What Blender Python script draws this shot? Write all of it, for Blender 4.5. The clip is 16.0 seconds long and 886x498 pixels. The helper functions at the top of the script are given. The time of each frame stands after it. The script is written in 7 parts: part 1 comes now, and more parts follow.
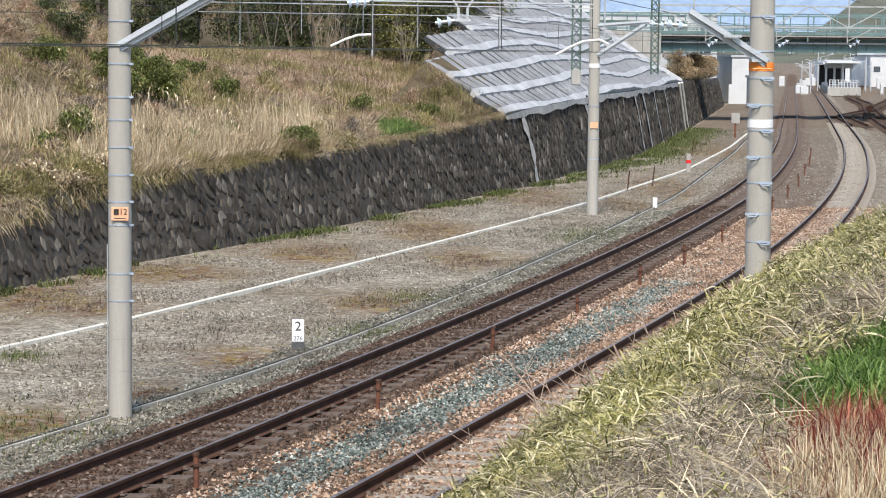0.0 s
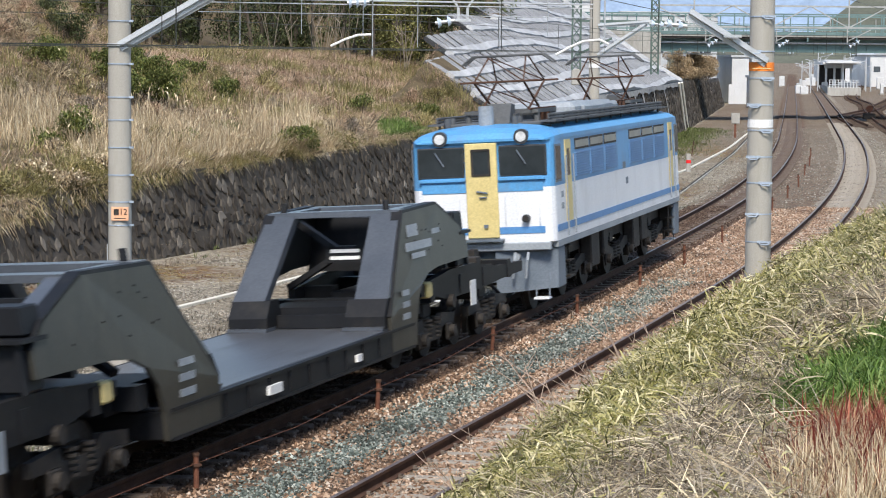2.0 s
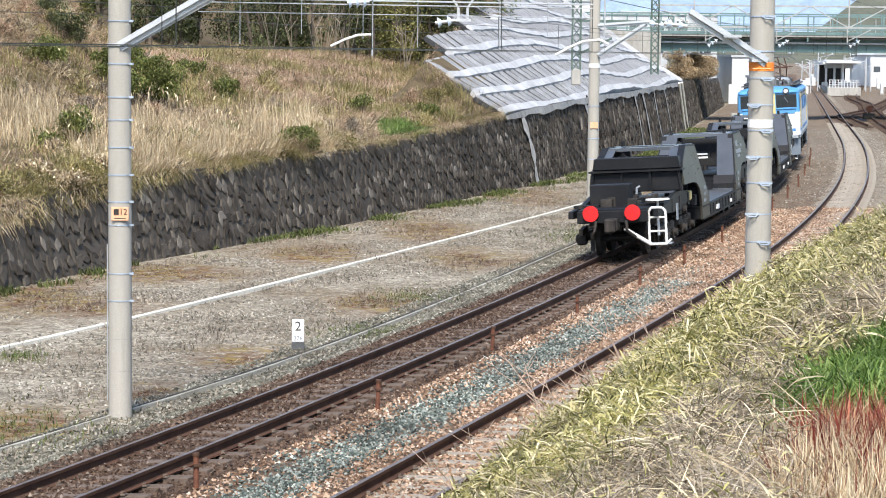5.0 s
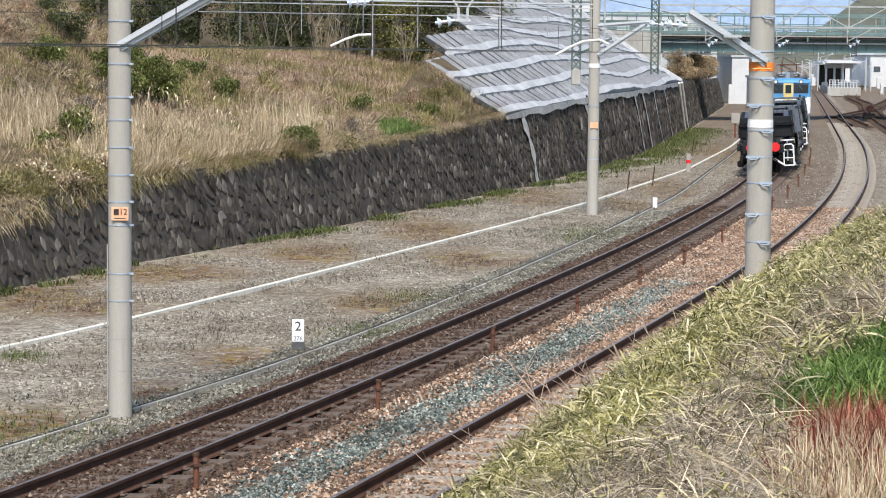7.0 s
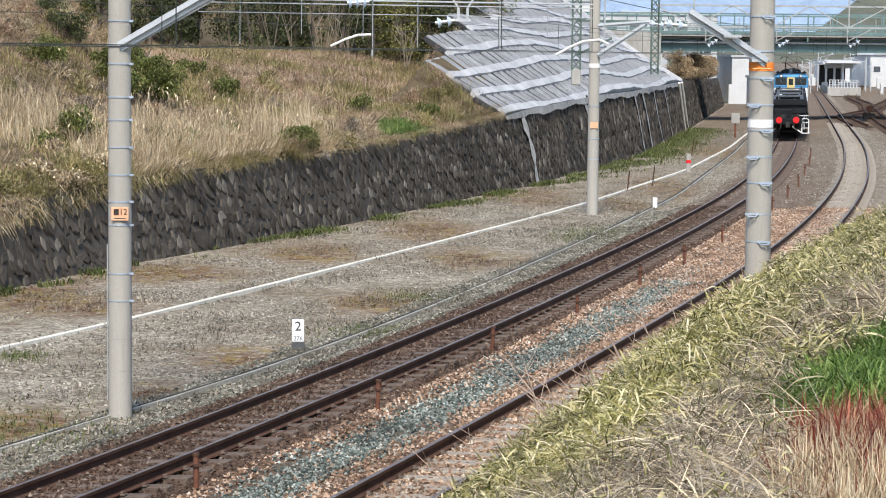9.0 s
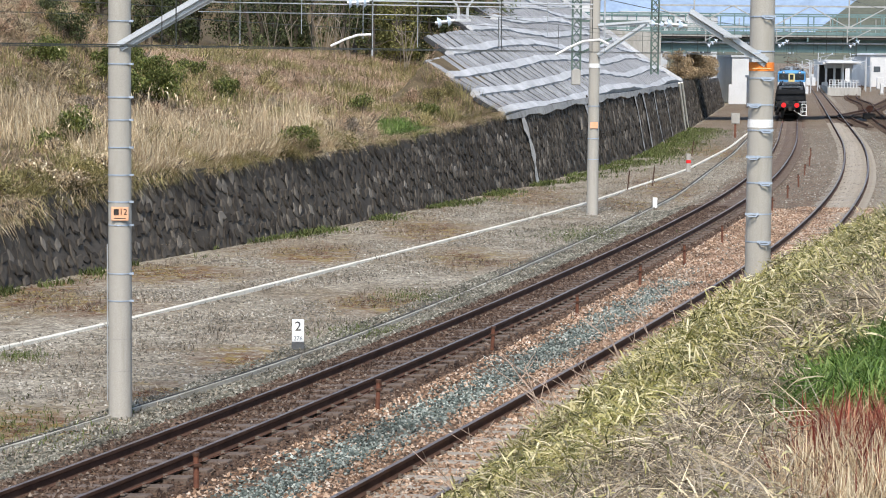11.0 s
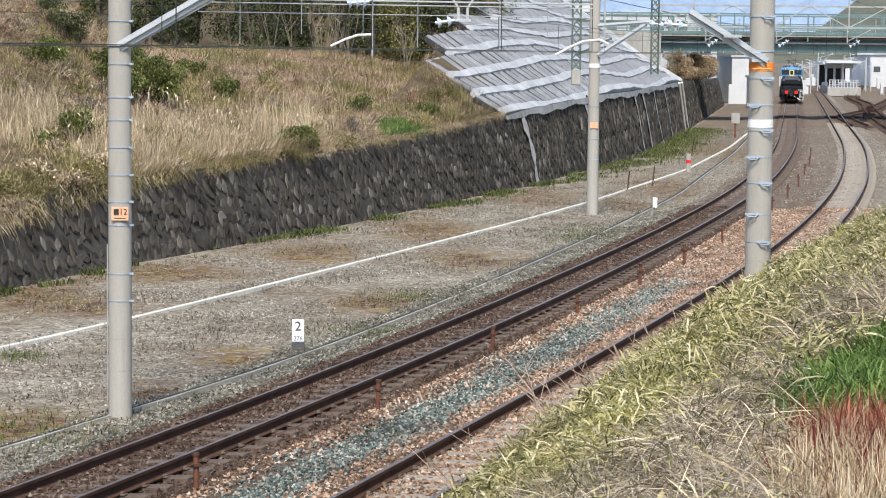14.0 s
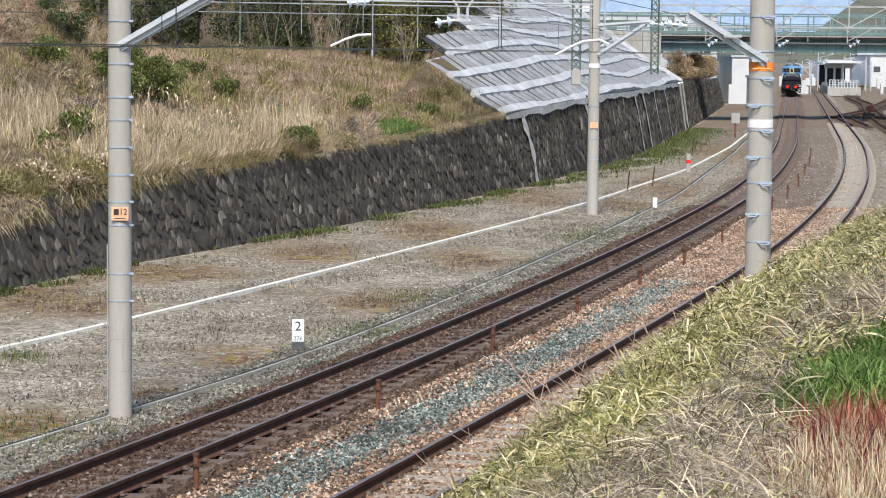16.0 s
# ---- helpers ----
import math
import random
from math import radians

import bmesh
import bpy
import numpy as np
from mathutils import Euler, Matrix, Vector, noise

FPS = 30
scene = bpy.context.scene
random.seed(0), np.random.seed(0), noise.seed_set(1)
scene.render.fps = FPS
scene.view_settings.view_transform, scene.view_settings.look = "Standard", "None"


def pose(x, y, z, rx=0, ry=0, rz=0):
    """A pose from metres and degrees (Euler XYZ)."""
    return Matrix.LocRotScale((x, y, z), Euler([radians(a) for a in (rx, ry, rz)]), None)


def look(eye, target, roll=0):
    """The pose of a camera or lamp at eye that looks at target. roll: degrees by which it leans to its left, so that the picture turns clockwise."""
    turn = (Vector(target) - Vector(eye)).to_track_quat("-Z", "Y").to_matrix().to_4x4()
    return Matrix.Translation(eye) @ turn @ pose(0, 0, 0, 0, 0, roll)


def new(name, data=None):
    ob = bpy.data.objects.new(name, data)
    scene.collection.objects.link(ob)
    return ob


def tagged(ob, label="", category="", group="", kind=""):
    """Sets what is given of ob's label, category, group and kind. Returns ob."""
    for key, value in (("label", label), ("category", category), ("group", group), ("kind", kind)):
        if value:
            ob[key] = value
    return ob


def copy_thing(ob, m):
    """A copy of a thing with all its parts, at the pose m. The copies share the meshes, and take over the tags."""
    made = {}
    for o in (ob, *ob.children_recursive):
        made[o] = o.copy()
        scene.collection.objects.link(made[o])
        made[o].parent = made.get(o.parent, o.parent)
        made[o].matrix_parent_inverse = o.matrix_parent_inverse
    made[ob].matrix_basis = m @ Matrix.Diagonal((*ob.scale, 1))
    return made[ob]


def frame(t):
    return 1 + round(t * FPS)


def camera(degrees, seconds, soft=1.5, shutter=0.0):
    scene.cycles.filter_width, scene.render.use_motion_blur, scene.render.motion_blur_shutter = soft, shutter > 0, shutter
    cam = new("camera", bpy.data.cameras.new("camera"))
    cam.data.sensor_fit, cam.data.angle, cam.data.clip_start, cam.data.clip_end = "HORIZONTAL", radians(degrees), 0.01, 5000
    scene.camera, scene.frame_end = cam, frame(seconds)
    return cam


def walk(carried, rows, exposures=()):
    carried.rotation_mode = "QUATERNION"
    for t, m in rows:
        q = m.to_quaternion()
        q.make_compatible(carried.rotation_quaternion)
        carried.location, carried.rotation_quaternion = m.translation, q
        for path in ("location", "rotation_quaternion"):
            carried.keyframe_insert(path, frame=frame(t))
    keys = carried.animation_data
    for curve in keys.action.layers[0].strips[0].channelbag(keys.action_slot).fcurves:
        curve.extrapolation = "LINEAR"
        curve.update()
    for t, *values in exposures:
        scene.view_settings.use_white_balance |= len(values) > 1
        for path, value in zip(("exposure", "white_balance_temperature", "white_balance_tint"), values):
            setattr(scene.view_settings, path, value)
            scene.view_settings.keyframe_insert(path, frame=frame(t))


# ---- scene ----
from collections import defaultdict

# ---- camera: it stands still on the bank ----
cam = camera(21.186, 16.0, soft=1.0, shutter=0.2)
EYE = (0.0, 0.0, 5.025)
VIEW = look(EYE, (0.0, 100.0, 5.025 - 100.0 * math.tan(0.0824)), 0.535)
walk(cam, [(0.0, VIEW), (16.0, VIEW)], [(0.0, 0.53), (0.5, 0.50), (1.0, 0.44), (2.0, 0.46), (2.4, 0.50), (3.0, 0.84), (3.5, 0.96), (4.2, 1.00), (6.3, 0.53), (16.0, 0.53)])

# ---- sky and sun ----
SUN_EL, SUN_AZ = radians(49), radians(184)
world = bpy.data.worlds.new("sky")
scene.world = world
world.use_nodes = True
wn = world.node_tree.nodes
sky = wn.new("ShaderNodeTexSky")
sky.sky_type, sky.sun_disc = "NISHITA", False
sky.sun_elevation, sky.sun_rotation = SUN_EL, SUN_AZ
sky.air_density, sky.dust_density, sky.ozone_density = 1.0, 0.6, 1.0
wn["Background"].inputs["Strength"].default_value = 0.15
world.node_tree.links.new(sky.outputs[0], wn["Background"].inputs["Color"])
sun = new("sun", bpy.data.lights.new("sun", "SUN"))
sun.data.energy, sun.data.angle, sun.data.color = 3.7, radians(16), (1.0, 0.92, 0.81)
SUN_DIR = Vector((math.sin(SUN_AZ) * math.cos(SUN_EL), math.cos(SUN_AZ) * math.cos(SUN_EL), math.sin(SUN_EL)))
sun.matrix_world = look(SUN_DIR * 50, (0, 0, 0))


# ---- materials ----
def nodes_of(name, rough=0.7, metal=0.0, spec=0.3):
    m = bpy.data.materials.new(name)
    m.use_nodes = True
    nt = m.node_tree
    b = nt.nodes["Principled BSDF"]
    b.inputs["Roughness"].default_value, b.inputs["Metallic"].default_value = rough, metal
    b.inputs["Specular IOR Level"].default_value = spec
    return m, nt, b


def noise_node(nt, scale, detail=4.0, rough=0.6, stretch=None):
    n = nt.nodes.new("ShaderNodeTexNoise")
    n.inputs["Scale"].default_value, n.inputs["Detail"].default_value, n.inputs["Roughness"].default_value = scale, detail, rough
    c = nt.nodes.new("ShaderNodeTexCoord")
    if stretch:
        mp = nt.nodes.new("ShaderNodeMapping")
        mp.inputs["Scale"].default_value = stretch
        nt.links.new(c.outputs["Object"], mp.inputs[0])
        nt.links.new(mp.outputs[0], n.inputs["Vector"])
    else:
        nt.links.new(c.outputs["Object"], n.inputs["Vector"])
    return n


def ramp(nt, src, stops):
    r = nt.nodes.new("ShaderNodeValToRGB")
    e = r.color_ramp.elements
    while len(e) < len(stops):
        e.new(0.5)
    for el, (pos, col) in zip(e, stops):
        el.position, el.color = pos, (*col, 1)
    nt.links.new(src, r.inputs[0])
    return r.outputs[0]


def mix(nt, fac, a, b, mode="MIX"):
    m = nt.nodes.new("ShaderNodeMix")
    m.data_type, m.blend_type = "RGBA", mode
    for sock, v in ((m.inputs[0], fac), (m.inputs[6], a), (m.inputs[7], b)):
        if isinstance(v, (int, float)):
            sock.default_value = v
        elif isinstance(v, tuple):
            sock.default_value = (*v, 1)
        else:
            nt.links.new(v, sock)
    return m.outputs[2]


def bump(nt, b, src, strength=0.4, dist=0.02):
    n = nt.nodes.new("ShaderNodeBump")
    n.inputs["Strength"].default_value, n.inputs["Distance"].default_value = strength, dist
    nt.links.new(src, n.inputs["Height"])
    nt.links.new(n.outputs[0], b.inputs["Normal"])


def worn(name, c1, c2, scale=1.5, fine=30.0, rough=0.7, metal=0.0, spec=0.3, bumps=0.25, dist=0.01, stretch=None, dirt=None):
    """A surface of two tones in large patches, with fine grain and relief."""
    m, nt, b = nodes_of(name, rough, metal, spec)
    big, small = noise_node(nt, scale, 5, 0.6, stretch), noise_node(nt, fine, 4, 0.65)
    col = ramp(nt, big.outputs["Fac"], [(0.3, c1), (0.7, c2)])
    grain = ramp(nt, small.outputs["Fac"], [(0.25, (0.72, 0.72, 0.72)), (0.75, (1.22, 1.22, 1.22))])
    col = mix(nt, 0.8, col, grain, "MULTIPLY")
    if dirt:
        d = noise_node(nt, scale * 2.3, 6, 0.7, stretch)
        f = ramp(nt, d.outputs["Fac"], [(0.52, (0, 0, 0)), (0.72, (1, 1, 1))])
        col = mix(nt, f, col, dirt)
    nt.links.new(col, b.inputs["Base Color"])
    bump(nt, b, small.outputs["Fac"], bumps, dist)
    return m


def islands(name, stops, rough=0.8, spec=0.2, trans=0.0, patch=None, by_object=False):
    """Each loose piece of the mesh takes its own tone from the stops."""
    m, nt, b = nodes_of(name, rough, 0.0, spec)
    if by_object:
        g = nt.nodes.new("ShaderNodeObjectInfo").outputs["Random"]
    else:
        g = nt.nodes.new("ShaderNodeNewGeometry").outputs["Random Per Island"]
    col = ramp(nt, g, stops)
    n = noise_node(nt, patch or 0.6, 4, 0.6)
    tone = ramp(nt, n.outputs["Fac"], [(0.33, (0.5, 0.48, 0.46)), (0.67, (1.32, 1.32, 1.27))])
    col = mix(nt, 0.75, col, tone, "MULTIPLY")
    nt.links.new(col, b.inputs["Base Color"])
    if trans:
        t = nt.nodes.new("ShaderNodeBsdfTranslucent")
        nt.links.new(col, t.inputs["Color"])
        s = nt.nodes.new("ShaderNodeMixShader")
        s.inputs[0].default_value = trans
        nt.links.new(b.outputs[0], s.inputs[1])
        nt.links.new(t.outputs[0], s.inputs[2])
        nt.links.new(s.outputs[0], nt.nodes["Material Output"].inputs[0])
    return m


def glass_mat(name, col=(0.02, 0.025, 0.028)):
    m, nt, b = nodes_of(name, 0.08, 0.0, 0.5)
    n = noise_node(nt, 2.0)
    nt.links.new(ramp(nt, n.outputs["Fac"], [(0.3, col), (0.7, tuple(c * 1.8 for c in col))]), b.inputs["Base Color"])
    return m


CONCRETE = worn("concrete", (0.30, 0.29, 0.27), (0.40, 0.39, 0.36), 1.2, 25, 0.85, stretch=(1, 1, 0.25), dirt=(0.24, 0.23, 0.20))
POLE = worn("pole concrete", (0.34, 0.325, 0.29), (0.42, 0.40, 0.36), 0.9, 90, 0.85, bumps=0.12, dist=0.004, stretch=(3, 3, 0.3), dirt=(0.31, 0.295, 0.255))
CURB = worn("curb concrete", (0.58, 0.555, 0.48), (0.72, 0.69, 0.60), 0.8, 20, 0.85)
TROUGH = worn("trough concrete", (0.32, 0.305, 0.26), (0.46, 0.44, 0.38), 0.7, 20, 0.9, dirt=(0.22, 0.21, 0.16))
RUST = worn("rusty steel", (0.062, 0.034, 0.024), (0.11, 0.062, 0.044), 2.0, 50, 0.85, 0.0, 0.15)
RAILTOP = worn("rail head steel", (0.11, 0.072, 0.056), (0.19, 0.14, 0.115), 1.0, 60, 0.42, 0.4, 0.3)
CLIP = worn("worn rail clip", (0.08, 0.058, 0.046), (0.22, 0.185, 0.155), 9.0, 60, 0.7)
SLEEPER = worn("brown sleeper", (0.085, 0.063, 0.051), (0.165, 0.128, 0.104), 1.3, 40, 0.9, stretch=(1, 6, 1))
SLEEPER_PALE = worn("pale sleeper", (0.19, 0.166, 0.136), (0.34, 0.305, 0.256), 1.3, 40, 0.9)
GALV = worn("galvanised steel", (0.42, 0.44, 0.46), (0.56, 0.58, 0.60), 2.0, 60, 0.5, 0.5)
GALV_BLUE = worn("blue grey steel", (0.30, 0.36, 0.44), (0.44, 0.50, 0.58), 2.0, 60, 0.5, 0.3)
DULL_STEEL = worn("dull gantry steel", (0.27, 0.28, 0.275), (0.40, 0.41, 0.40), 2.0, 60, 0.65, 0.2)
WIRE = worn("wire", (0.05, 0.055, 0.05), (0.09, 0.09, 0.08), 3.0, 60, 0.5, 0.5)
PORCELAIN = worn("porcelain", (0.42, 0.52, 0.64), (0.60, 0.68, 0.78), 4.0, 60, 0.2, 0.0, 0.6)
WHITE = worn("white paint", (0.74, 0.75, 0.75), (0.82, 0.82, 0.81), 1.5, 40, 0.5)
BLACKP = worn("black paint", (0.016, 0.016, 0.018), (0.035, 0.035, 0.036), 1.2, 30, 0.5, 0.0, 0.4, dirt=(0.05, 0.045, 0.04))
ORANGE = worn("orange paint", (0.75, 0.20, 0.03), (0.85, 0.27, 0.05), 3.0, 60, 0.55)
RED = worn("red disc", (0.66, 0.016, 0.018), (0.74, 0.022, 0.022), 3.0, 60, 0.5)
STAKE = worn("rusty stake", (0.11, 0.047, 0.03), (0.20, 0.082, 0.05), 6.0, 60, 0.85)
GREEN_STEEL = worn("green girder", (0.10, 0.165, 0.165), (0.145, 0.22, 0.215), 0.5, 20, 0.55, 0.0, 0.3, stretch=(1, 1, 0.3))
LATTICE = worn("lattice steel", (0.075, 0.115, 0.10), (0.125, 0.17, 0.15), 1.0, 30, 0.6, 0.2)


# ---- mesh helpers ----
def mesh_ob(name, verts, faces, mat, parent=None, smooth=False):
    me = bpy.data.meshes.new(name)
    me.from_pydata([tuple(v) for v in verts], [], [tuple(f) for f in faces])
    mats = mat if isinstance(mat, (list, tuple)) else [mat]
    for m in mats:
        me.materials.append(m)
    if smooth:
        me.polygons.foreach_set("use_smooth", [True] * len(me.polygons))
    ob = new(name, me)
    if parent is not None:
        ob.parent = parent
    return ob


def part(name, bm, material, parent=None, label="", smooth=False):
    me = bpy.data.meshes.new(name)
    bm.to_mesh(me)
    bm.free()
    me.materials.append(material)
    if smooth:
        me.polygons.foreach_set("use_smooth", [len(p.vertices) <= 4 for p in me.polygons])
    ob = new(name, me)
    if parent is not None:
        ob.parent = parent
    if label:
        ob["label"] = label
    return ob


def pieces(name, bm, material, parent=None, label=""):
    """Each loose piece of the bmesh becomes a part of its own."""
    bm.verts.index_update()
    todo, out = set(bm.verts), []
    while todo:
        stack, isl = [next(iter(todo))], []
        todo.discard(stack[0])
        while stack:
            v = stack.pop()
            isl.append(v)
            for ed in v.link_edges:
                o = ed.other_vert(v)
                if o in todo:
                    todo.discard(o)
                    stack.append(o)
        ids = {v: i for i, v in enumerate(isl)}
        fs = {f for v in isl for f in v.link_faces}
        ob = mesh_ob(name, [v.co[:] for v in isl], [[ids[v] for v in f.verts] for f in fs], material, parent)
        if label:
            ob["label"] = label
        out.append(ob)
    bm.free()
    return out


def thing(name, label, category, m=None, group="", kind=""):
    ob = new(name)
    if m is not None:
        ob.matrix_basis = m
    return tagged(ob, label, category, group, kind)


def bm_box(bm, lo, hi, bevel=0.0, m=None):
    lo, hi = Vector(lo), Vector(hi)
    t = Matrix.Translation((lo + hi) / 2) @ Matrix.Diagonal((*(hi - lo), 1))
    if m is not None:
        t = m @ t
    r = bmesh.ops.create_cube(bm, size=1.0, matrix=t)
    if bevel:
        es = list({e for v in r["verts"] for e in v.link_edges})
        bmesh.ops.bevel(bm, geom=es, offset=bevel, segments=1, affect="EDGES", profile=0.5)
    return bm


def box(lo, hi, bevel=0.0, m=None):
    return bm_box(bmesh.new(), lo, hi, bevel, m)


def bm_rod(bm, a, b, r, n=8, r2=None):
    a, b = Vector(a), Vector(b)
    d = b - a
    m = Matrix.Translation((a + b) / 2) @ d.to_track_quat("Z", "Y").to_matrix().to_4x4()
    bmesh.ops.create_cone(bm, cap_ends=True, segments=n, radius1=r, radius2=r if r2 is None else r2, depth=d.length, matrix=m)
    return bm


def rod(a, b, r, n=8, r2=None):
    return bm_rod(bmesh.new(), a, b, r, n, r2)


def bm_bar(bm, a, b, w, h):
    """A square bar from a to b."""
    a, b = Vector(a), Vector(b)
    d = b - a
    m = Matrix.Translation((a + b) / 2) @ d.to_track_quat("Z", "Y").to_matrix().to_4x4() @ Matrix.Diagonal((w, h, d.length, 1))
    bmesh.ops.create_cube(bm, size=1.0, matrix=m)
    return bm


def bm_path(bm, pts, r, n=6):
    for a, b in zip(pts[:-1], pts[1:]):
        bm_rod(bm, a, b, r, n)
    return bm


def prism(pts, y0, y1, bevel=0.0):
    """A plate: an outline in x and z, from y0 to y1."""
    bm = bmesh.new()
    f = bm.faces.new([bm.verts.new((x, y0, z)) for x, z in pts])
    ex = bmesh.ops.extrude_face_region(bm, geom=[f])
    bmesh.ops.translate(bm, verts=[v for v in ex["geom"] if isinstance(v, bmesh.types.BMVert)], vec=(0, y1 - y0, 0))
    bmesh.ops.recalc_face_normals(bm, faces=bm.faces)
    if bevel:
        bmesh.ops.bevel(bm, geom=list(bm.edges), offset=bevel, segments=1, affect="EDGES", profile=0.5)
    return bm


def text_mesh(name, body, size, mat, m, parent):
    """Raised lettering in the x-z plane, read from -y."""
    cu = bpy.data.curves.new(name, "FONT")
    cu.body, cu.size, cu.align_x, cu.align_y, cu.extrude = body, size, "CENTER", "CENTER", 0.002
    tmp = new(name, cu)
    bpy.context.view_layer.update()
    me = bpy.data.meshes.new_from_object(tmp.evaluated_get(bpy.context.evaluated_depsgraph_get()))
    bpy.data.objects.remove(tmp)
    me.materials.clear()
    me.materials.append(mat)
    ob = new(name, me)
    ob.parent = parent
    ob.matrix_basis = m @ pose(0, 0, 0, 90, 0, 0)
    return ob


def smooth01(a, b, v):
    t = np.clip((np.asarray(v, float) - a) / (b - a), 0, 1)
    return t * t * (3 - 2 * t)


# ---- the plan: two curving tracks, the wall's foot ----
KNOTS = [10, 30, 50, 75, 105, 150, 260]
YS = np.arange(-90.0, 700.0, 1.0)


def line_of(x36, slopes):
    s = np.interp(YS, KNOTS, slopes)
    x = np.concatenate([[0], np.cumsum((s[1:] + s[:-1]) / 2)])
    x = x - np.interp(36, YS, x) + x36
    arc = np.concatenate([[0], np.cumsum(np.hypot(np.diff(x), 1.0))])
    return x, s, arc - np.interp(12, YS, arc)


T1 = line_of(-1.734, [0.3526, 0.3023, 0.2586, 0.2301, 0.1799, 0.1490, 0.1461])
T2 = line_of(2.119, [0.3052, 0.2963, 0.2704, 0.2219, 0.1818, 0.1475, 0.1462])


def at(track, s, off=0.0):
    """Place and heading at arc length s of a track, off metres to its right."""
    x, sl, arc = track
    y = np.interp(s, arc, YS)
    g = np.interp(y, YS, sl)
    n = np.sqrt(1 + g * g)
    return np.interp(y, YS, x) + off / n, y - off * g / n, np.arctan(g)


def lateral(track, x, y):
    """Metres to the right of a track."""
    g = np.interp(y, YS, track[1])
    d = (x - np.interp(y, YS, track[0])) / np.sqrt(1 + g * g)
    return d


def cant(track, s):
    full = 0.067 if track is T1 else 0.028
    return full * (1 - smooth01(110, 170, s))


WALL_Y = [-60, 30, 52.5, 58.6, 68.1, 79.6, 99.2, 126.6, 193.5, 279, 700]
WALL_X = [-39.5, -15.8, -9.86, -8.33, -4.95, -1.35, 4.14, 10.4, 20.9, 33.5, 95.0]
TOP_Y = [-60, 40, 52, 57, 62, 76, 89, 100, 118, 165, 200, 230]
TOP_Z = [1.2, 1.25, 1.35, 1.55, 1.75, 1.9, 2.25, 2.75, 3.05, 3.1, 3.0, 2.6]


def wall_x(y):
    k = np.array([-4, -2, 0, 2, 4])
    return np.mean([np.interp(np.asarray(y) + d, WALL_Y, WALL_X) for d in k], axis=0)


def wall_top(y):
    return np.interp(y, TOP_Y, TOP_Z)


def bumps(x, y):
    return (np.sin(x * 0.9 + 1.3 * np.sin(y * 0.31)) * np.cos(y * 0.7 + x * 0.23) + 0.6 * np.sin(x * 2.1 + y * 1.3) * np.sin(y * 1.9 - x * 0.7)) * 0.5


def inset(y):
    """How far the bank's foot stands back from the track near its head."""
    return 0.5 * (1 - smooth01(20, 28, y))


def bank(l2, y):
    """The near bank's height over the track bed, by the distance right of the second track."""
    z = np.interp(l2 - inset(y) * (1 - smooth01(2.5, 5, l2)), [1.15, 1.4, 2.5, 3.5, 5.0, 6.2, 8.5, 14, 40], [0, 0.12, 1.3, 2.0, 2.7, 3.2, 3.4, 3.6, 4.2])
    return z * (1 - smooth01(36, 52, y))


def ground_z(x, y):
    x, y = np.asarray(x, float), np.asarray(y, float)
    u = x - wall_x(y)
    l1, l2 = lateral(T1, x, y), lateral(T2, x, y)
    flat = -0.36 + 0.05 * bumps(x * 0.5, y * 0.5)
    bed = -0.20 - 0.02 * bumps(x * 2, y * 2) * 0.5
    on = np.maximum(1 - smooth01(1.2, 2.0, np.abs(l1)), 1 - smooth01(1.3, 2.0, np.abs(l2)))
    on = np.maximum(on, 0.7 * (l1 > 0) * (l2 < 0))
    z = flat + (bed - flat) * on
    z = z + np.where(l2 > 1.15, bank(l2, y) * (1 + 0.05 * bumps(x * 1.3, y * 1.1)) + 0.30 * smooth01(1.15, 2.6, l2) * (1 - smooth01(36, 52, y)) * np.maximum(smooth01(12, 21, y), smooth01(5.2, 6.4, l2)), 0)
    # behind the wall the ground climbs
    back = -u - 0.85
    far = 1 - smooth01(180, 192, y)
    rise = np.interp(back, [0, 1, 5, 9, 14, 22, 28, 45, 140], [0, 0.12, 0.85, 1.8, 2.75, 2.85, 3.3, 8.0, 22.0])
    left = smooth01(-0.125, -0.175, x / np.maximum(y, 20)) * np.interp(back, [0, 8, 14, 24, 60], [0, 0.2, 1.4, 3.4, 9])
    wt = wall_top(y)
    hill = wt + (np.minimum(wt, 2.05) - wt) * smooth01(1.5, 9, back) - 0.02 + (rise + left) * far + 0.10 * bumps(x, y) * np.clip(back, 0, 1)
    # under the concrete frames the hill is steeper
    b = back / 0.98
    inside = smooth01(-4, 1, y - np.interp(b, [0, 3.7, 5.3, 7.9, 10, 40], [96, 97, 108.5, 133.5, 152, 190])) * (y < 184)
    hill = hill + (wall_top(y) + 0.63 * np.clip(b, 0, 12) - 0.2 - hill) * inside
    hill = np.where(y > 258, flat + (hill - flat) * (1 - smooth01(258, 263, y)), hill)
    return np.where(u < -0.8, hill, z)
# ---- ground ----
MOSS = [(-6.6, 57.3, 1.6, 2.2), (-1.6, 50.8, 0.8, 1.8), (-8.2, 50.3, 1.6, 1.8), (-7.2, 48.6, 1.0, 1.0), (-0.9, 50.3, 0.7, 1.4), (0.6, 62, 0.9, 2.5), (-3.6, 41.5, 0.7, 1.4),
        (9.1, 96.5, 1.3, 9), (6.6, 86, 0.8, 4), (-6.0, 33.6, 0.9, 1.4), (2.2, 60.5, 0.6, 3), (-9.2, 53, 1.0, 2.5), (-3.5, 63, 1.2, 3), (-0.5, 72, 1.2, 4), (3.4, 90, 1.4, 6), (15, 138, 2.2, 14), (-4.6, 37.2, 0.5, 1.0)]


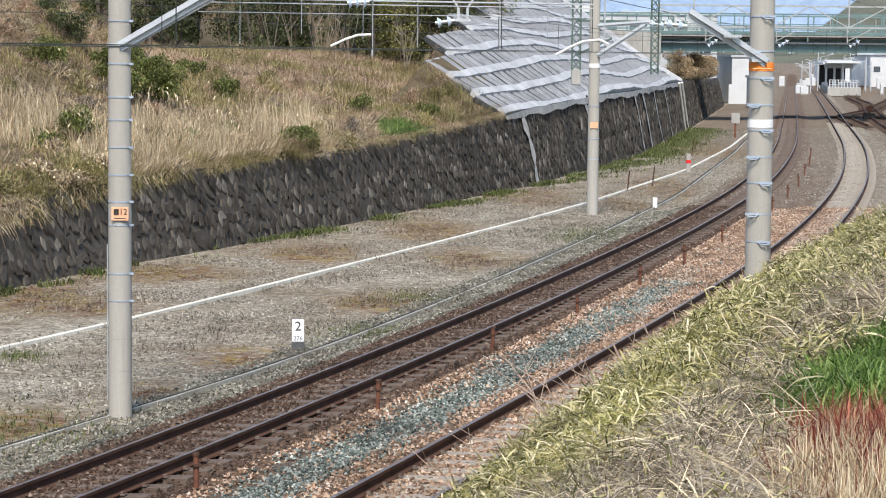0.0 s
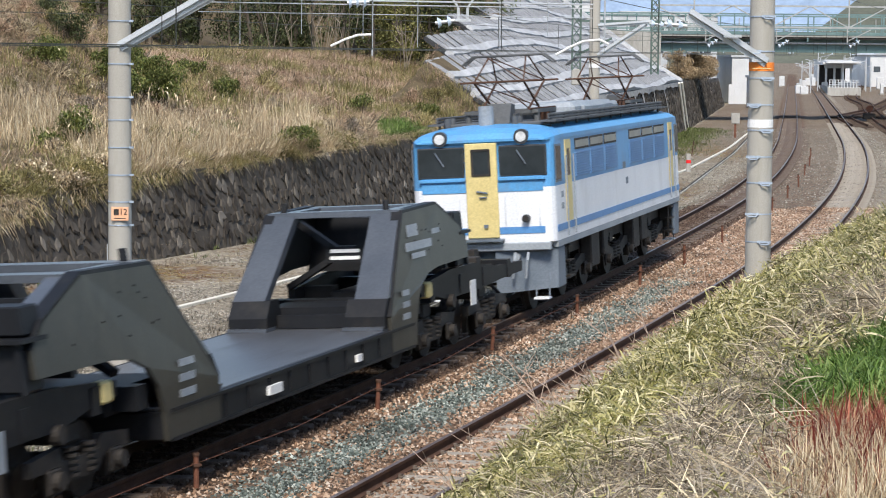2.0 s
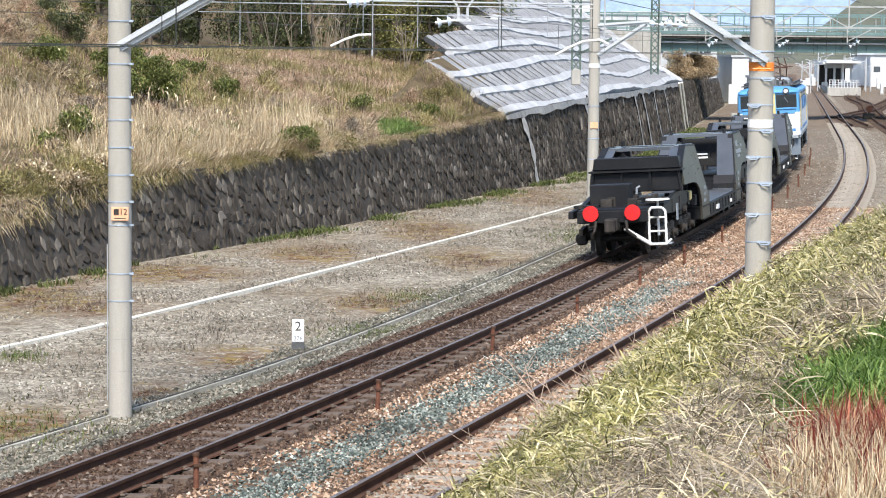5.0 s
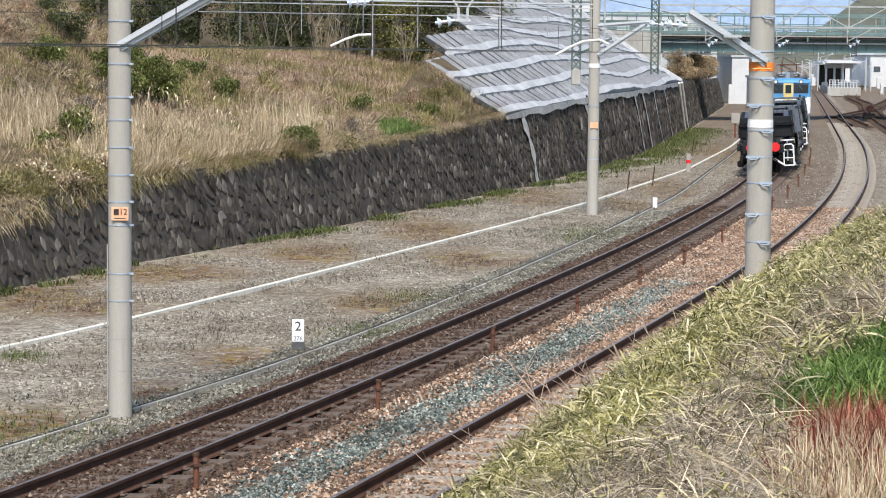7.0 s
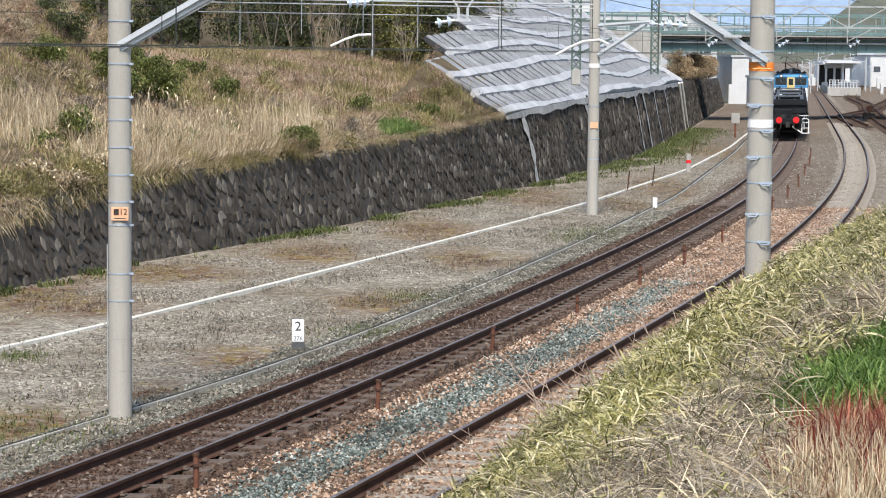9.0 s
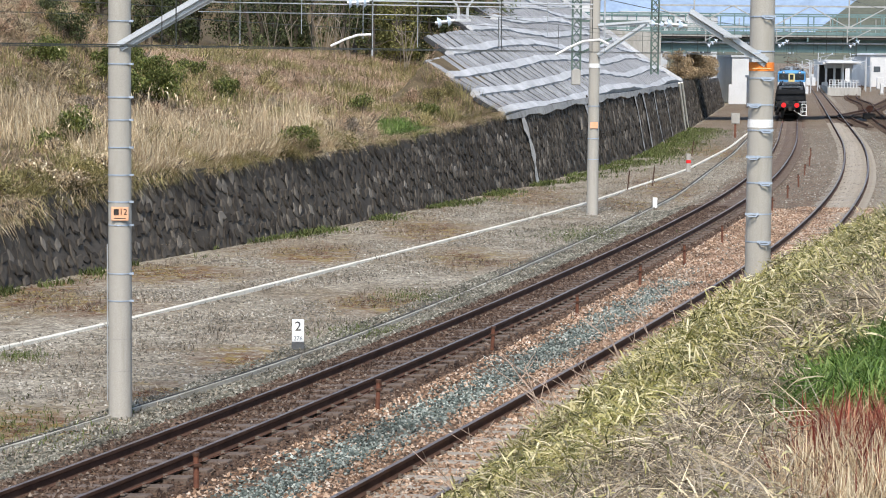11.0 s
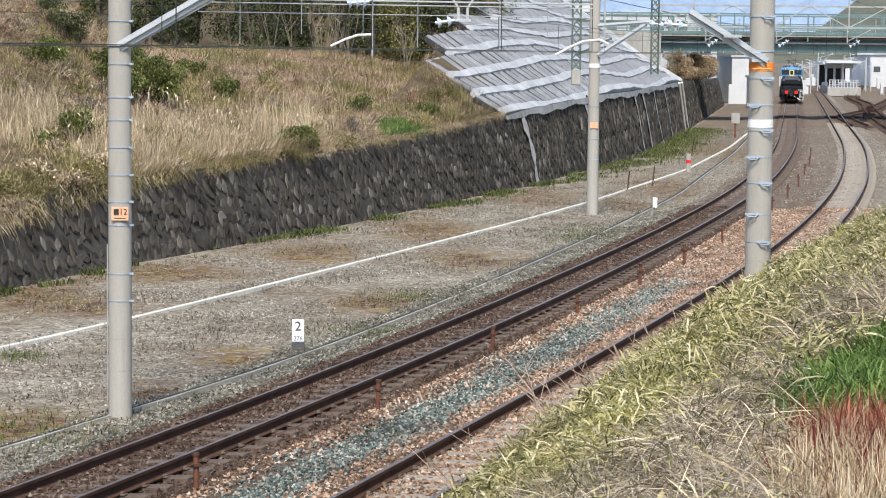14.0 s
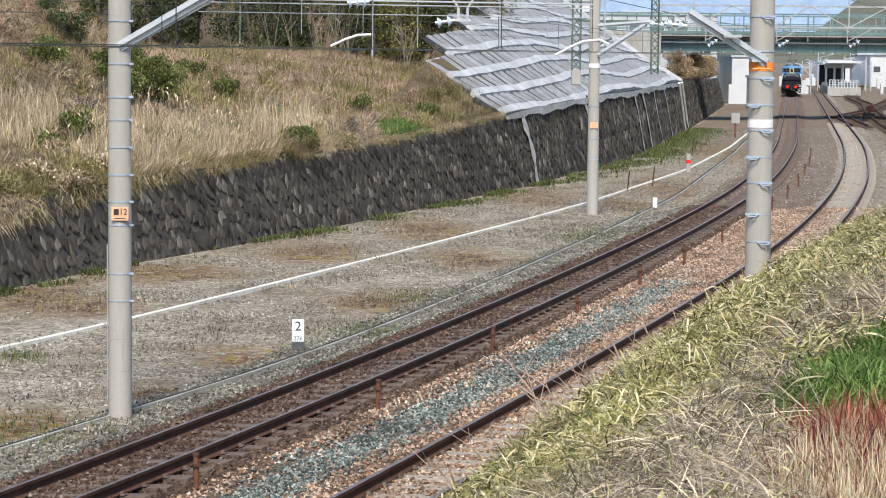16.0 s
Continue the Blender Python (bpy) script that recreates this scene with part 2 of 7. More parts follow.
def moss_at(x, y):
    m = np.zeros_like(np.asarray(x, float))
    for px, py, rx, ry in MOSS:
        m = np.maximum(m, np.exp(-((x - px) / rx) ** 2 - ((y - py) / ry) ** 2))
    return m


def build_ground():
    m, nt, b = nodes_of("ground", 0.95, 0, 0.15)
    big, mid, fine = noise_node(nt, 0.22, 5, 0.65), noise_node(nt, 1.4, 5, 0.7), noise_node(nt, 22, 3, 0.7)

    def pebbles(scale, stops):
        v = nt.nodes.new("ShaderNodeTexVoronoi")
        v.inputs["Scale"].default_value = scale
        nt.links.new(nt.nodes.new("ShaderNodeTexCoord").outputs["Object"], v.inputs["Vector"])
        one = nt.nodes.new("ShaderNodeSeparateColor")
        nt.links.new(v.outputs["Color"], one.inputs[0])
        return ramp(nt, one.outputs[0], stops)
    earth = ramp(nt, big.outputs["Fac"], [(0.30, (0.21, 0.175, 0.13)), (0.5, (0.285, 0.255, 0.205)), (0.72, (0.345, 0.32, 0.27))])
    brown = ramp(nt, mid.outputs["Fac"], [(0.52, (0, 0, 0)), (0.68, (0.75, 0.75, 0.75))])
    col = mix(nt, brown, earth, (0.15, 0.108, 0.07))
    grain = ramp(nt, fine.outputs["Fac"], [(0.25, (0.6, 0.6, 0.6)), (0.75, (1.3, 1.3, 1.3))])
    col = mix(nt, 0.85, col, grain, "MULTIPLY")
    dots = mix(nt, 1.0, pebbles(17, [(0.0, (0.48, 0.47, 0.45)), (0.5, (0.95, 0.95, 0.95)), (0.85, (1.25, 1.25, 1.23)), (1.0, (1.7, 1.7, 1.65))]),
               pebbles(6, [(0.0, (0.72, 0.70, 0.68)), (1.0, (1.25, 1.25, 1.22))]), "MULTIPLY")
    col = mix(nt, 0.9, col, dots, "MULTIPLY")
    hillside = nt.nodes.new("ShaderNodeAttribute")
    hillside.attribute_name = "soil"
    sep = nt.nodes.new("ShaderNodeSeparateColor")
    nt.links.new(hillside.outputs["Color"], sep.inputs[0])
    # soil under the plants, darkened to deepen the shade between leaves
    straw = ramp(nt, mid.outputs["Fac"], [(0.3, (0.07, 0.055, 0.035)), (0.6, (0.13, 0.10, 0.06)), (0.8, (0.08, 0.08, 0.035))])
    col = mix(nt, sep.outputs[0], col, straw)
    bed = ramp(nt, mid.outputs["Fac"], [(0.3, (0.085, 0.054, 0.038)), (0.7, (0.17, 0.112, 0.08))])
    col = mix(nt, sep.outputs[1], col, mix(nt, 0.7, mix(nt, 0.8, bed, grain, "MULTIPLY"), dots, "MULTIPLY"))
    # moss and rusty weed stains on the gravel
    mossy = noise_node(nt, 2.6, 5, 0.75)
    tint = ramp(nt, mid.outputs["Fac"], [(0.36, (0.105, 0.052, 0.03)), (0.5, (0.15, 0.085, 0.045)), (0.6, (0.26, 0.19, 0.06))])
    lift = nt.nodes.new("ShaderNodeMath")
    lift.operation = "MULTIPLY"
    nt.links.new(sep.outputs[2], lift.inputs[0])
    nt.links.new(ramp(nt, mossy.outputs["Fac"], [(0.38, (0, 0, 0)), (0.55, (1, 1, 1))]), lift.inputs[1])
    col = mix(nt, lift.outputs[0], col, mix(nt, 0.7, tint, grain, "MULTIPLY"))
    nt.links.new(col, b.inputs["Base Color"])
    bump(nt, b, fine.outputs["Fac"], 0.6, 0.03)

    us = np.concatenate([np.linspace(-2500, -150, 12), np.linspace(-140, -32, 16), np.arange(-30, -2, 0.8), [-1.6, -1.2, -0.86, -0.74, 0.0],
                         np.arange(0.4, 34, 0.4), np.arange(35, 60, 2.0), np.linspace(64, 160, 12), np.linspace(200, 2500, 10)])
    vs = np.concatenate([np.linspace(-1500, -60, 8), np.arange(-50, 8, 3.0), np.arange(8, 90, 0.7), np.arange(90, 210, 1.8), np.arange(212, 330, 6),
                         np.linspace(340, 695, 16), np.linspace(760, 3800, 10)])
    U, V = np.meshgrid(us, vs)
    X = wall_x(np.clip(V, -60, 690)) + U
    Z = ground_z(X, np.clip(V, -80, 690))
    Z = np.where(np.abs(U) > 160, np.minimum(Z, 14), Z)
    n, k = len(us), len(vs)
    verts = np.stack([X, V, Z], -1).reshape(-1, 3)
    i = (np.arange(k - 1)[:, None] * n + np.arange(n - 1)[None]).ravel()
    faces = np.stack([i, i + 1, i + n + 1, i + n], 1)
    ob = mesh_ob("ground", verts.tolist(), faces.tolist(), m, smooth=True)
    l1, l2 = lateral(T1, X, V), lateral(T2, X, V)
    soil = np.zeros((k * n, 4), np.float32)
    soil[:, 0] = np.maximum(U < -0.8, (l2 > 1.3) * (bank(l2, V) > 0.12)).ravel()
    soil[:, 1] = np.maximum((1 - smooth01(0.9, 1.7, np.abs(l1))), (0.85 * (l2 < -0.8) + 0.45 * (l2 >= -0.8)) * (l1 > 0) * (l2 < 1.3) * (1 - smooth01(60, 130, V) * 0.3)).ravel() * (1 - soil[:, 0])
    soil[:, 2] = (np.clip(moss_at(X, V) * 1.6, 0, 1) * (U > 0.1) * (np.abs(l1) > 1.9)).ravel()
    soil[:, 1] = np.maximum(soil[:, 1], (0.55 * smooth01(105, 165, V) * (U > 0) * (np.abs(l2) > 1.6)).ravel())
    soil[:, 3] = 1
    ca = ob.data.color_attributes.new("soil", "FLOAT_COLOR", "POINT")
    ca.data.foreach_set("color", soil.ravel())
    tagged(ob, "gravelly brown cutting floor with a grassy bank", "ground", kind="structure")


build_ground()


def sweep(name, track, prof, s0, s1, step, mats, parent=None, pick=None, tilt=True, line=None):
    """A profile of (right, up) pairs drawn along a track."""
    ss = np.arange(s0, s1 + 1e-6, step)
    verts, faces, n = [], [], len(prof)
    for s in ss:
        for off, z in prof:
            x, y, _ = at(track, s, off)
            verts.append((x, y, z + (cant(track, s) * off / 1.132 if tilt else 0)))
    for i in range(len(ss) - 1):
        for j in range(n):
            a, b = i * n + j, i * n + (j + 1) % n
            faces.append((a, b, b + n, a + n))
    faces += [tuple(range(n))[::-1], tuple(range((len(ss) - 1) * n, len(ss) * n))]
    ob = mesh_ob(name, verts, faces, mats, parent)
    if pick:
        for k, p in enumerate(ob.data.polygons):
            p.material_index = 1 if k < (len(ss) - 1) * n and k % n in pick else 0
    return ob


def rail_profile(c):
    return [(c - 0.0325, -0.003), (c - 0.028, 0.0), (c + 0.028, 0.0), (c + 0.0325, -0.003), (c + 0.0325, -0.04), (c + 0.009, -0.055),
            (c + 0.009, -0.13), (c + 0.062, -0.153), (c + 0.062, -0.164), (c - 0.062, -0.164), (c - 0.062, -0.153), (c - 0.009, -0.13),
            (c - 0.009, -0.055), (c - 0.0325, -0.04)]


def build_track(track, name, label, sleeper_mat, sleeper_size, s_end):
    th = thing(name, label, "railway track", kind="structure")
    for c in (-0.566, 0.566):
        sweep("rail", track, rail_profile(c), -75, s_end, 1.5, [RUST, RAILTOP], th, pick=(0, 1, 2))
    L, W, H = sleeper_size
    bm = box((-L / 2, -W / 2, -0.164 - H), (L / 2, W / 2, -0.166), 0.012)
    me = bpy.data.meshes.new("sleeper")
    bm.to_mesh(me)
    bm.free()
    me.materials.append(sleeper_mat)
    verts, faces = [], []
    base = [v.co.copy() for v in me.vertices]
    rng = random.Random(5)
    s = -74.0
    count = 0
    while s < s_end - 1:
        x, y, a = at(track, s)
        m = Matrix.Translation((x, y, rng.uniform(-0.012, 0.006))) @ Matrix.Rotation(-a + rng.gauss(0, 0.012), 4, "Z") @ \
            Matrix.Rotation(-math.atan(cant(track, s) / 1.132), 4, "Y")
        if 4 < s < 180 and count < 290:
            ob = new("sleeper", me)
            ob.parent = th
            ob.matrix_basis = m
            count += 1
        else:
            k = len(verts)
            verts += [m @ v for v in base]
            faces += [[k + i for i in p.vertices] for p in me.polygons]
        s += 0.61
    tagged(mesh_ob("far_sleepers", verts, faces, SLEEPER, th), kind="stuff")
    # rail clips and plates
    verts, faces = [], []
    s = 4.0
    cb = bmesh.new()
    bm_box(cb, (-0.11, -0.05, -0.162), (0.11, 0.05, -0.15))
    bm_box(cb, (-0.09, -0.025, -0.152), (-0.045, 0.025, -0.125))
    bm_box(cb, (0.045, -0.025, -0.152), (0.09, 0.025, -0.125))
    cv, cf = [v.co.copy() for v in cb.verts], [[v.index for v in f.verts] for f in cb.faces]
    cb.verts.index_update()
    cf = [[v.index for v in f.verts] for f in cb.faces]
    cb.free()
    while s < 70:
        x, y, a = at(track, s)
        m = Matrix.Translation((x, y, 0)) @ Matrix.Rotation(-a, 4, "Z") @ Matrix.Rotation(-math.atan(cant(track, s) / 1.132), 4, "Y")
        for c in (-0.566, 0.566):
            k = len(verts)
            verts += [m @ (v + Vector((c, 0, 0))) for v in cv]
            faces += [[k + i for i in f] for f in cf]
        s += 0.61
    tagged(mesh_ob("rail_fastenings", verts, faces, CLIP, th), "small rusty clips and plates under the rails", kind="stuff")
    return th


build_track(T1, "railway_track", "rusty narrow-gauge railway track on brown ballast", SLEEPER, (1.86, 0.22, 0.14), 420)
build_track(T2, "railway_track", "rusty railway track on pale sleepers beside the bank", SLEEPER_PALE, (1.86, 0.24, 0.15), 420)


# ---- drain kerb and cable trough on the far side ----
def ribbon(name, pts, width, z0, z1, mat, label, category):
    """A long low block along a line of (x, y)."""
    ys = np.arange(pts[0][1], pts[-1][1], 1.5)
    xs = np.interp(ys, [p[1] for p in pts], [p[0] for p in pts])
    for _ in range(6):
        xs[1:-1] = (xs[:-2] + 2 * xs[1:-1] + xs[2:]) / 4
    verts, faces = [], []
    for x, y in zip(xs, ys):
        w = 0.012 * math.sin(y * 1.7)
        for off, z in ((-width / 2, z0), (-width / 2 + 0.01, z1), (width / 2 - 0.01, z1 + w * 0.5), (width / 2, z0)):
            verts.append((x + off, y, z))
    for i in range(len(ys) - 1):
        for j in range(4):
            a, b = i * 4 + j, i * 4 + (j + 1) % 4
            faces.append((a, b, b + 4, a + 4))
    faces += [(3, 2, 1, 0), tuple(range(len(verts) - 4, len(verts)))]
    return tagged(mesh_ob(name, verts, faces, mat), label, category, kind="structure")


ribbon("kerb", [(-20, 8), (-11.3, 33), (-7.93, 42.2), (-6.55, 46), (-3.74, 55.1), (-0.69, 65.2), (3.31, 78.8), (5.5, 86.8), (11.42, 111.3), (16.59, 138), (21.3, 166), (23.5, 178)],
       0.17, -0.5, -0.30, CURB, "pale concrete kerb along a drain", "kerb")
TROUGH_LINE = [(-14, 8), (-5.2, 33.5), (-3.99, 36.75), (-3.49, 38.06), (-2.75, 40.6), (-1.91, 43.6), (-0.94, 47.1), (0.21, 51.7), (1.6, 57.5), (3.36, 65.1), (5.14, 72.7), (9.01, 90.8), (16.14, 131.5), (22, 168)]
ribbon("cable_trough", TROUGH_LINE,
       0.07, -0.5, -0.305, TROUGH, "weathered concrete drain wall sunk in ballast", "trough")
# added dark strip: the shadow along the trough wall's left side
WALL_SHADE = worn("trough wall shade", (0.022, 0.019, 0.015), (0.05, 0.043, 0.032), 1.2, 20, 0.8)
ribbon("drain_bed", [(x - 0.10, y) for x, y in TROUGH_LINE], 0.13, -0.5, -0.322, WALL_SHADE, "dark strip painted as shade beside the trough wall", "drain")


# ---- stone retaining wall ----
def build_wall():
    th = thing("wall_west", "dark weathered stone retaining wall with a sloping face", "retaining wall", kind="structure")
    mortar = worn("wall mortar", (0.045, 0.039, 0.033), (0.085, 0.075, 0.064), 1.0, 25, 0.95)
    ys = np.concatenate([np.arange(-55, 40, 5.0), np.arange(40, 262, 1.5)])
    verts, faces = [], []
    for y in ys:
        x, t = float(wall_x(y)), float(wall_top(y))
        verts += [(x, y, -0.7), (x - 0.25 * 0.2, y, -0.35), (x - 0.75, y, t), (x - 1.15, y, t + 0.02), (x - 1.4, y, -0.7)]
    for i in range(len(ys) - 1):
        for j in range(5):
            a, b = i * 5 + j, i * 5 + (j + 1) % 5
            faces.append((a, a + 5, b + 5, b))
    mesh_ob("backing", verts, faces, mortar, th)
    stone = islands("wall stone", [(0.0, (0.034, 0.029, 0.025)), (0.45, (0.058, 0.051, 0.044)), (0.88, (0.085, 0.075, 0.065)), (1.0, (0.17, 0.155, 0.138))], 0.9, 0.2, patch=1.5)
    stone_ob = islands("wall stone block", [(0.0, (0.034, 0.029, 0.025)), (0.45, (0.058, 0.051, 0.044)), (0.88, (0.085, 0.075, 0.065)), (1.0, (0.17, 0.155, 0.138))], 0.9, 0.2, patch=1.5, by_object=True)
    rng = random.Random(11)
    shapes = []
    for k in range(10):
        v, a = [], 0.19
        ring = [(0, a * 1.25), (a * 0.95, a * 0.1), (0, -a * 1.25), (-a * 0.95, -a * 0.1)]
        ring = [(x + rng.uniform(-0.03, 0.03), z + rng.uniform(-0.04, 0.04)) for x, z in ring]
        mid = [((p[0] + q[0]) / 2 * 1.05 + rng.uniform(-.02, .02), (p[1] + q[1]) / 2 * 1.05 + rng.uniform(-.02, .02)) for p, q in zip(ring, ring[1:] + ring[:1])]
        o = [p for pr in zip(ring, mid) for p in pr]
        v = [(x, 0.03, z) for x, z in o] + [(x * 0.74 + rng.uniform(-.01, .01), -rng.uniform(0.05, 0.09), z * 0.78) for x, z in o]
        f = [(i, (i + 1) % 8, 8 + (i + 1) % 8, 8 + i) for i in range(8)] + [tuple(range(8, 16))]
        me = bpy.data.meshes.new("stone")
        me.from_pydata(v, [], f)
        me.materials.append(stone_ob)
        shapes.append((me, [Vector(p) for p in v], f))
    RV, RF, count = [], [], 0
    y, col = 38.0, 0
    while y < 260:
        grow = 1.0 if y < 110 else 1.5
        dy = 0.20 * grow
        t = float(wall_top(y))
        x0 = float(wall_x(y))
        dx = float(wall_x(y + 0.5) - wall_x(y - 0.5))
        head = math.atan2(dx, 1)
        h, row = -0.35 + (0.25 if col % 2 else 0.0) * grow, 0
        while h < t - 0.18:
            fr = (h + 0.35) / (t + 0.35)
            px = x0 - 0.05 - 0.70 * fr
            m = Matrix.Translation((px + 0.02, y + rng.uniform(-.09, .09), h + rng.uniform(-.12, .12))) @ Matrix.Rotation(math.pi / 2 - head, 4, "Z") @ \
                Matrix.Rotation(-math.atan(0.70 / (t + 0.35)), 4, "X") @ Matrix.Rotation(rng.gauss(0.1, 0.55), 4, "Y") @ Matrix.Diagonal((grow * rng.uniform(0.5, 1.1), grow * rng.uniform(0.2, 0.5), grow * rng.uniform(0.65, 1.15), 1))
            me, v, f = rng.choice(shapes)
            if 52 < y < 64 and count < 290:
                ob = new("stone", me)
                ob.parent = th
                ob.matrix_basis = m
                count += 1
            else:
                k = len(RV)
                RV += [m @ p for p in v]
                RF += [[k + i for i in q] for q in f]
            h += 0.40 * grow
        y += dy
        col += 1
    tagged(mesh_ob("far_stones", RV, RF, stone, th), kind="stuff")
    # white seepage streaks and drain pipes on the face
    pale = worn("lime streak", (0.24, 0.23, 0.21), (0.50, 0.485, 0.46), 3.5, 30, 0.9)
    for y, w in ((98.5, 0.5), (113, 0.35), (131, 0.5), (137, 0.7), (146, 0.6), (156, 0.4)):
        x, t = float(wall_x(y)), float(wall_top(y))
        v, f, n = [], [], 9
        for i in range(n):
            fr = i / (n - 1)
            z = t - (t + 0.3) * fr
            j = w * (0.7 + 0.35 * math.sin(i * 2.1 + y)) * (1.0 - 0.35 * fr)
            c = 0.22 * math.sin(i * 0.8 + y)
            for yy in (y + c - j, y + c, y + c + j):
                v.append((float(wall_x(yy)) - 0.05 - 0.70 * (1 - fr) + 0.12, yy, z))
        for i in range(n - 1):
            for q in (0, 1):
                a = i * 3 + q
                f.append((a, a + 1, a + 4, a + 3))
        mesh_ob("lime_streak", v, f, pale, th)

    # pale mortar skim along the wall's head under the frames
    skim = worn("mortar skim", (0.24, 0.24, 0.235), (0.40, 0.40, 0.39), 0.6, 14, 0.9, dirt=(0.13, 0.125, 0.115))
    v, f = [], []
    for i, y in enumerate(np.arange(95.5, 178, 0.75)):
        x, t = float(wall_x(y)), float(wall_top(y))
        drop = 0.26 + 0.05 * math.sin(y * 0.5) + 0.04 * math.sin(y * 1.3) + rng.uniform(-0.03, 0.03)
        lean = 0.70 / (t + 0.35)
        v += [(x - 0.74 + 0.12, y, t + 0.01), (x - 0.74 + 0.13 + lean * drop, y, t - drop), (x - 0.74 + 0.02 + lean * drop, y, t - drop - 0.02)]
        if i:
            k = i * 3
            f += [(k - 3, k, k + 1, k - 2), (k - 2, k + 1, k + 2, k - 1)]
    mesh_ob("mortar_skim", v, f, skim, th)
    for y in (171.0, 174.5):
        x, t = float(wall_x(y)), float(wall_top(y))
        part("drain_pipe", rod((x - 0.62, y - 1.5, t), (x + 0.12, y + 1.0, -0.3), 0.09, 10), CURB, th, "pale drain pipe on the wall")


build_wall()


# ---- concrete frame slope ----
def build_frames():
    th = thing("slope_frames", "grey and white sprayed-concrete lattice frames on a hillside cutting", "slope protection", kind="structure")
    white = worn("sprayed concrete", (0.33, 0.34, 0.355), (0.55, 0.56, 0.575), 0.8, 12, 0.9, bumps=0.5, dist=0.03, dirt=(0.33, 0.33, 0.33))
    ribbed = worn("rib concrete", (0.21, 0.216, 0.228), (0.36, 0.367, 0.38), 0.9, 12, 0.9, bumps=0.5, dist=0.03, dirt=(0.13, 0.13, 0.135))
    # panels coloured near-black to give the shadow lines beside the ribs
    grey = worn("slope shadow gap", (0.022, 0.023, 0.025), (0.06, 0.062, 0.066), 0.3, 10, 0.95, bumps=0.6, dist=0.04, dirt=(0.03, 0.03, 0.032))

    def spot(y, b, up=0.0):
        g = (float(wall_x(y + 1)) - float(wall_x(y - 1))) / 2
        return (float(wall_x(y)) - 0.80 - b * 0.98 + up * 0.5, y + b * 0.98 * g * 0.9, float(wall_top(y)) + 0.63 * b + up * 0.85 + 0.16 * math.sin(y * 0.16 + b * 0.5) + 0.025 * math.sin(y * 0.63 + b * 1.9))

    def y_min(b):
        return float(np.interp(b, [0, 3.7, 5.3, 7.9, 10.4], [95.6, 97, 108.5, 133, 154]))

    rows = [1.2 * k for k in range(10)]

    def slab(name, quads, thick, mat):
        v, f = [], []
        for a, b, c, d in quads:
            k = len(v)
            for y, bb, up in (a, b, c, d):
                v.append(spot(y, bb, up))
            for y, bb, up in (a, b, c, d):
                v.append(spot(y, bb, up - thick))
            f += [(k, k + 1, k + 2, k + 3), (k, k + 4, k + 5, k + 1), (k + 1, k + 5, k + 6, k + 2), (k + 2, k + 6, k + 7, k + 3), (k + 3, k + 7, k + 4, k)]
        return mesh_ob(name, v, f, mat, th)

    y1 = 178.0
    rng = random.Random(3)
    for r in range(len(rows) - 1):
        b0, b1 = rows[r], rows[r + 1]
        left = y_min(b0 * 0.4 + b1 * 0.6)
        ys = np.arange(left, y1 + 0.1, 2.0)
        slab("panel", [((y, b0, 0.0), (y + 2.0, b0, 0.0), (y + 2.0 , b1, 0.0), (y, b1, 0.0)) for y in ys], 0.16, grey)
        # beam along the foot of the row, in short lengths that sag and lean
        q = []
        for y in ys:
            u0, u1 = 0.12 + 0.04 * math.sin(y * 1.3 + r), 0.12 + 0.04 * math.sin((y + 2) * 1.3 + r)
            q.append(((y, b0 - 0.05, u0), (y + 2.0, b0 - 0.05, u1), (y + 2.0, b0 + 0.27, u1 + 0.05), (y, b0 + 0.27, u0 + 0.05)))
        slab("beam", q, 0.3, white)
        for y in np.arange(left + 0.2, y1 - 0.3, 1.22):
            j = rng.uniform(-0.15, 0.15)
            w = 0.72 + rng.uniform(-0.14, 0.14)
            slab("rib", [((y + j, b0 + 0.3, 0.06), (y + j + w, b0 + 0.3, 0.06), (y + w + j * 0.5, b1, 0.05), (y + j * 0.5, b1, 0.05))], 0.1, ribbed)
    # side beam at the far end
    slab("beam", [((y1, b, 0.3), (y1 + 1.0, b, 0.3), (y1 + 1.0, b + 1.0, 0.3), (y1, b + 1.0, 0.3)) for b in np.arange(0, 9, 1.0)], 0.5, white)


build_frames()
# ---- train ----
def lamp_unit(parent, x, y, z, r, glow, name="headlight"):
    """A round lamp that looks towards -x or +x."""
    sgn = -1 if x < 0 else 1
    th = part(name, rod((x, y, z), (x + sgn * 0.16, y, z), r, 20), LAMP_RIM, parent, "round lamp housing")
    part("lens", rod((x + sgn * 0.14, y, z), (x + sgn * 0.175, y, z), r * 0.68, 20), glow, th, "clear glass lens")
    return th


LAMP_RIM = worn("dark lamp rim", (0.03, 0.033, 0.038), (0.06, 0.065, 0.07), 4, 40, 0.4)
SKYBLUE = worn("light blue paint", (0.07, 0.26, 0.52), (0.10, 0.32, 0.60), 0.7, 30, 0.42, 0, 0.4, bumps=0.05, dirt=(0.11, 0.24, 0.42))
STRIPE = worn("blue stripe paint", (0.07, 0.21, 0.45), (0.10, 0.26, 0.52), 0.9, 30, 0.45, 0, 0.4, bumps=0.05)
BODYWHITE = worn("off-white paint", (0.66, 0.68, 0.72), (0.76, 0.78, 0.81), 0.6, 30, 0.42, 0, 0.4, bumps=0.05, stretch=(1, 1, 0.4), dirt=(0.60, 0.61, 0.63))
YELLOW = worn("cream yellow paint", (0.58, 0.47, 0.20), (0.66, 0.55, 0.26), 1.2, 30, 0.45, bumps=0.05)
GREY_STEEL = worn("grey steel", (0.105, 0.135, 0.17), (0.165, 0.195, 0.235), 1.2, 30, 0.55, 0.0)
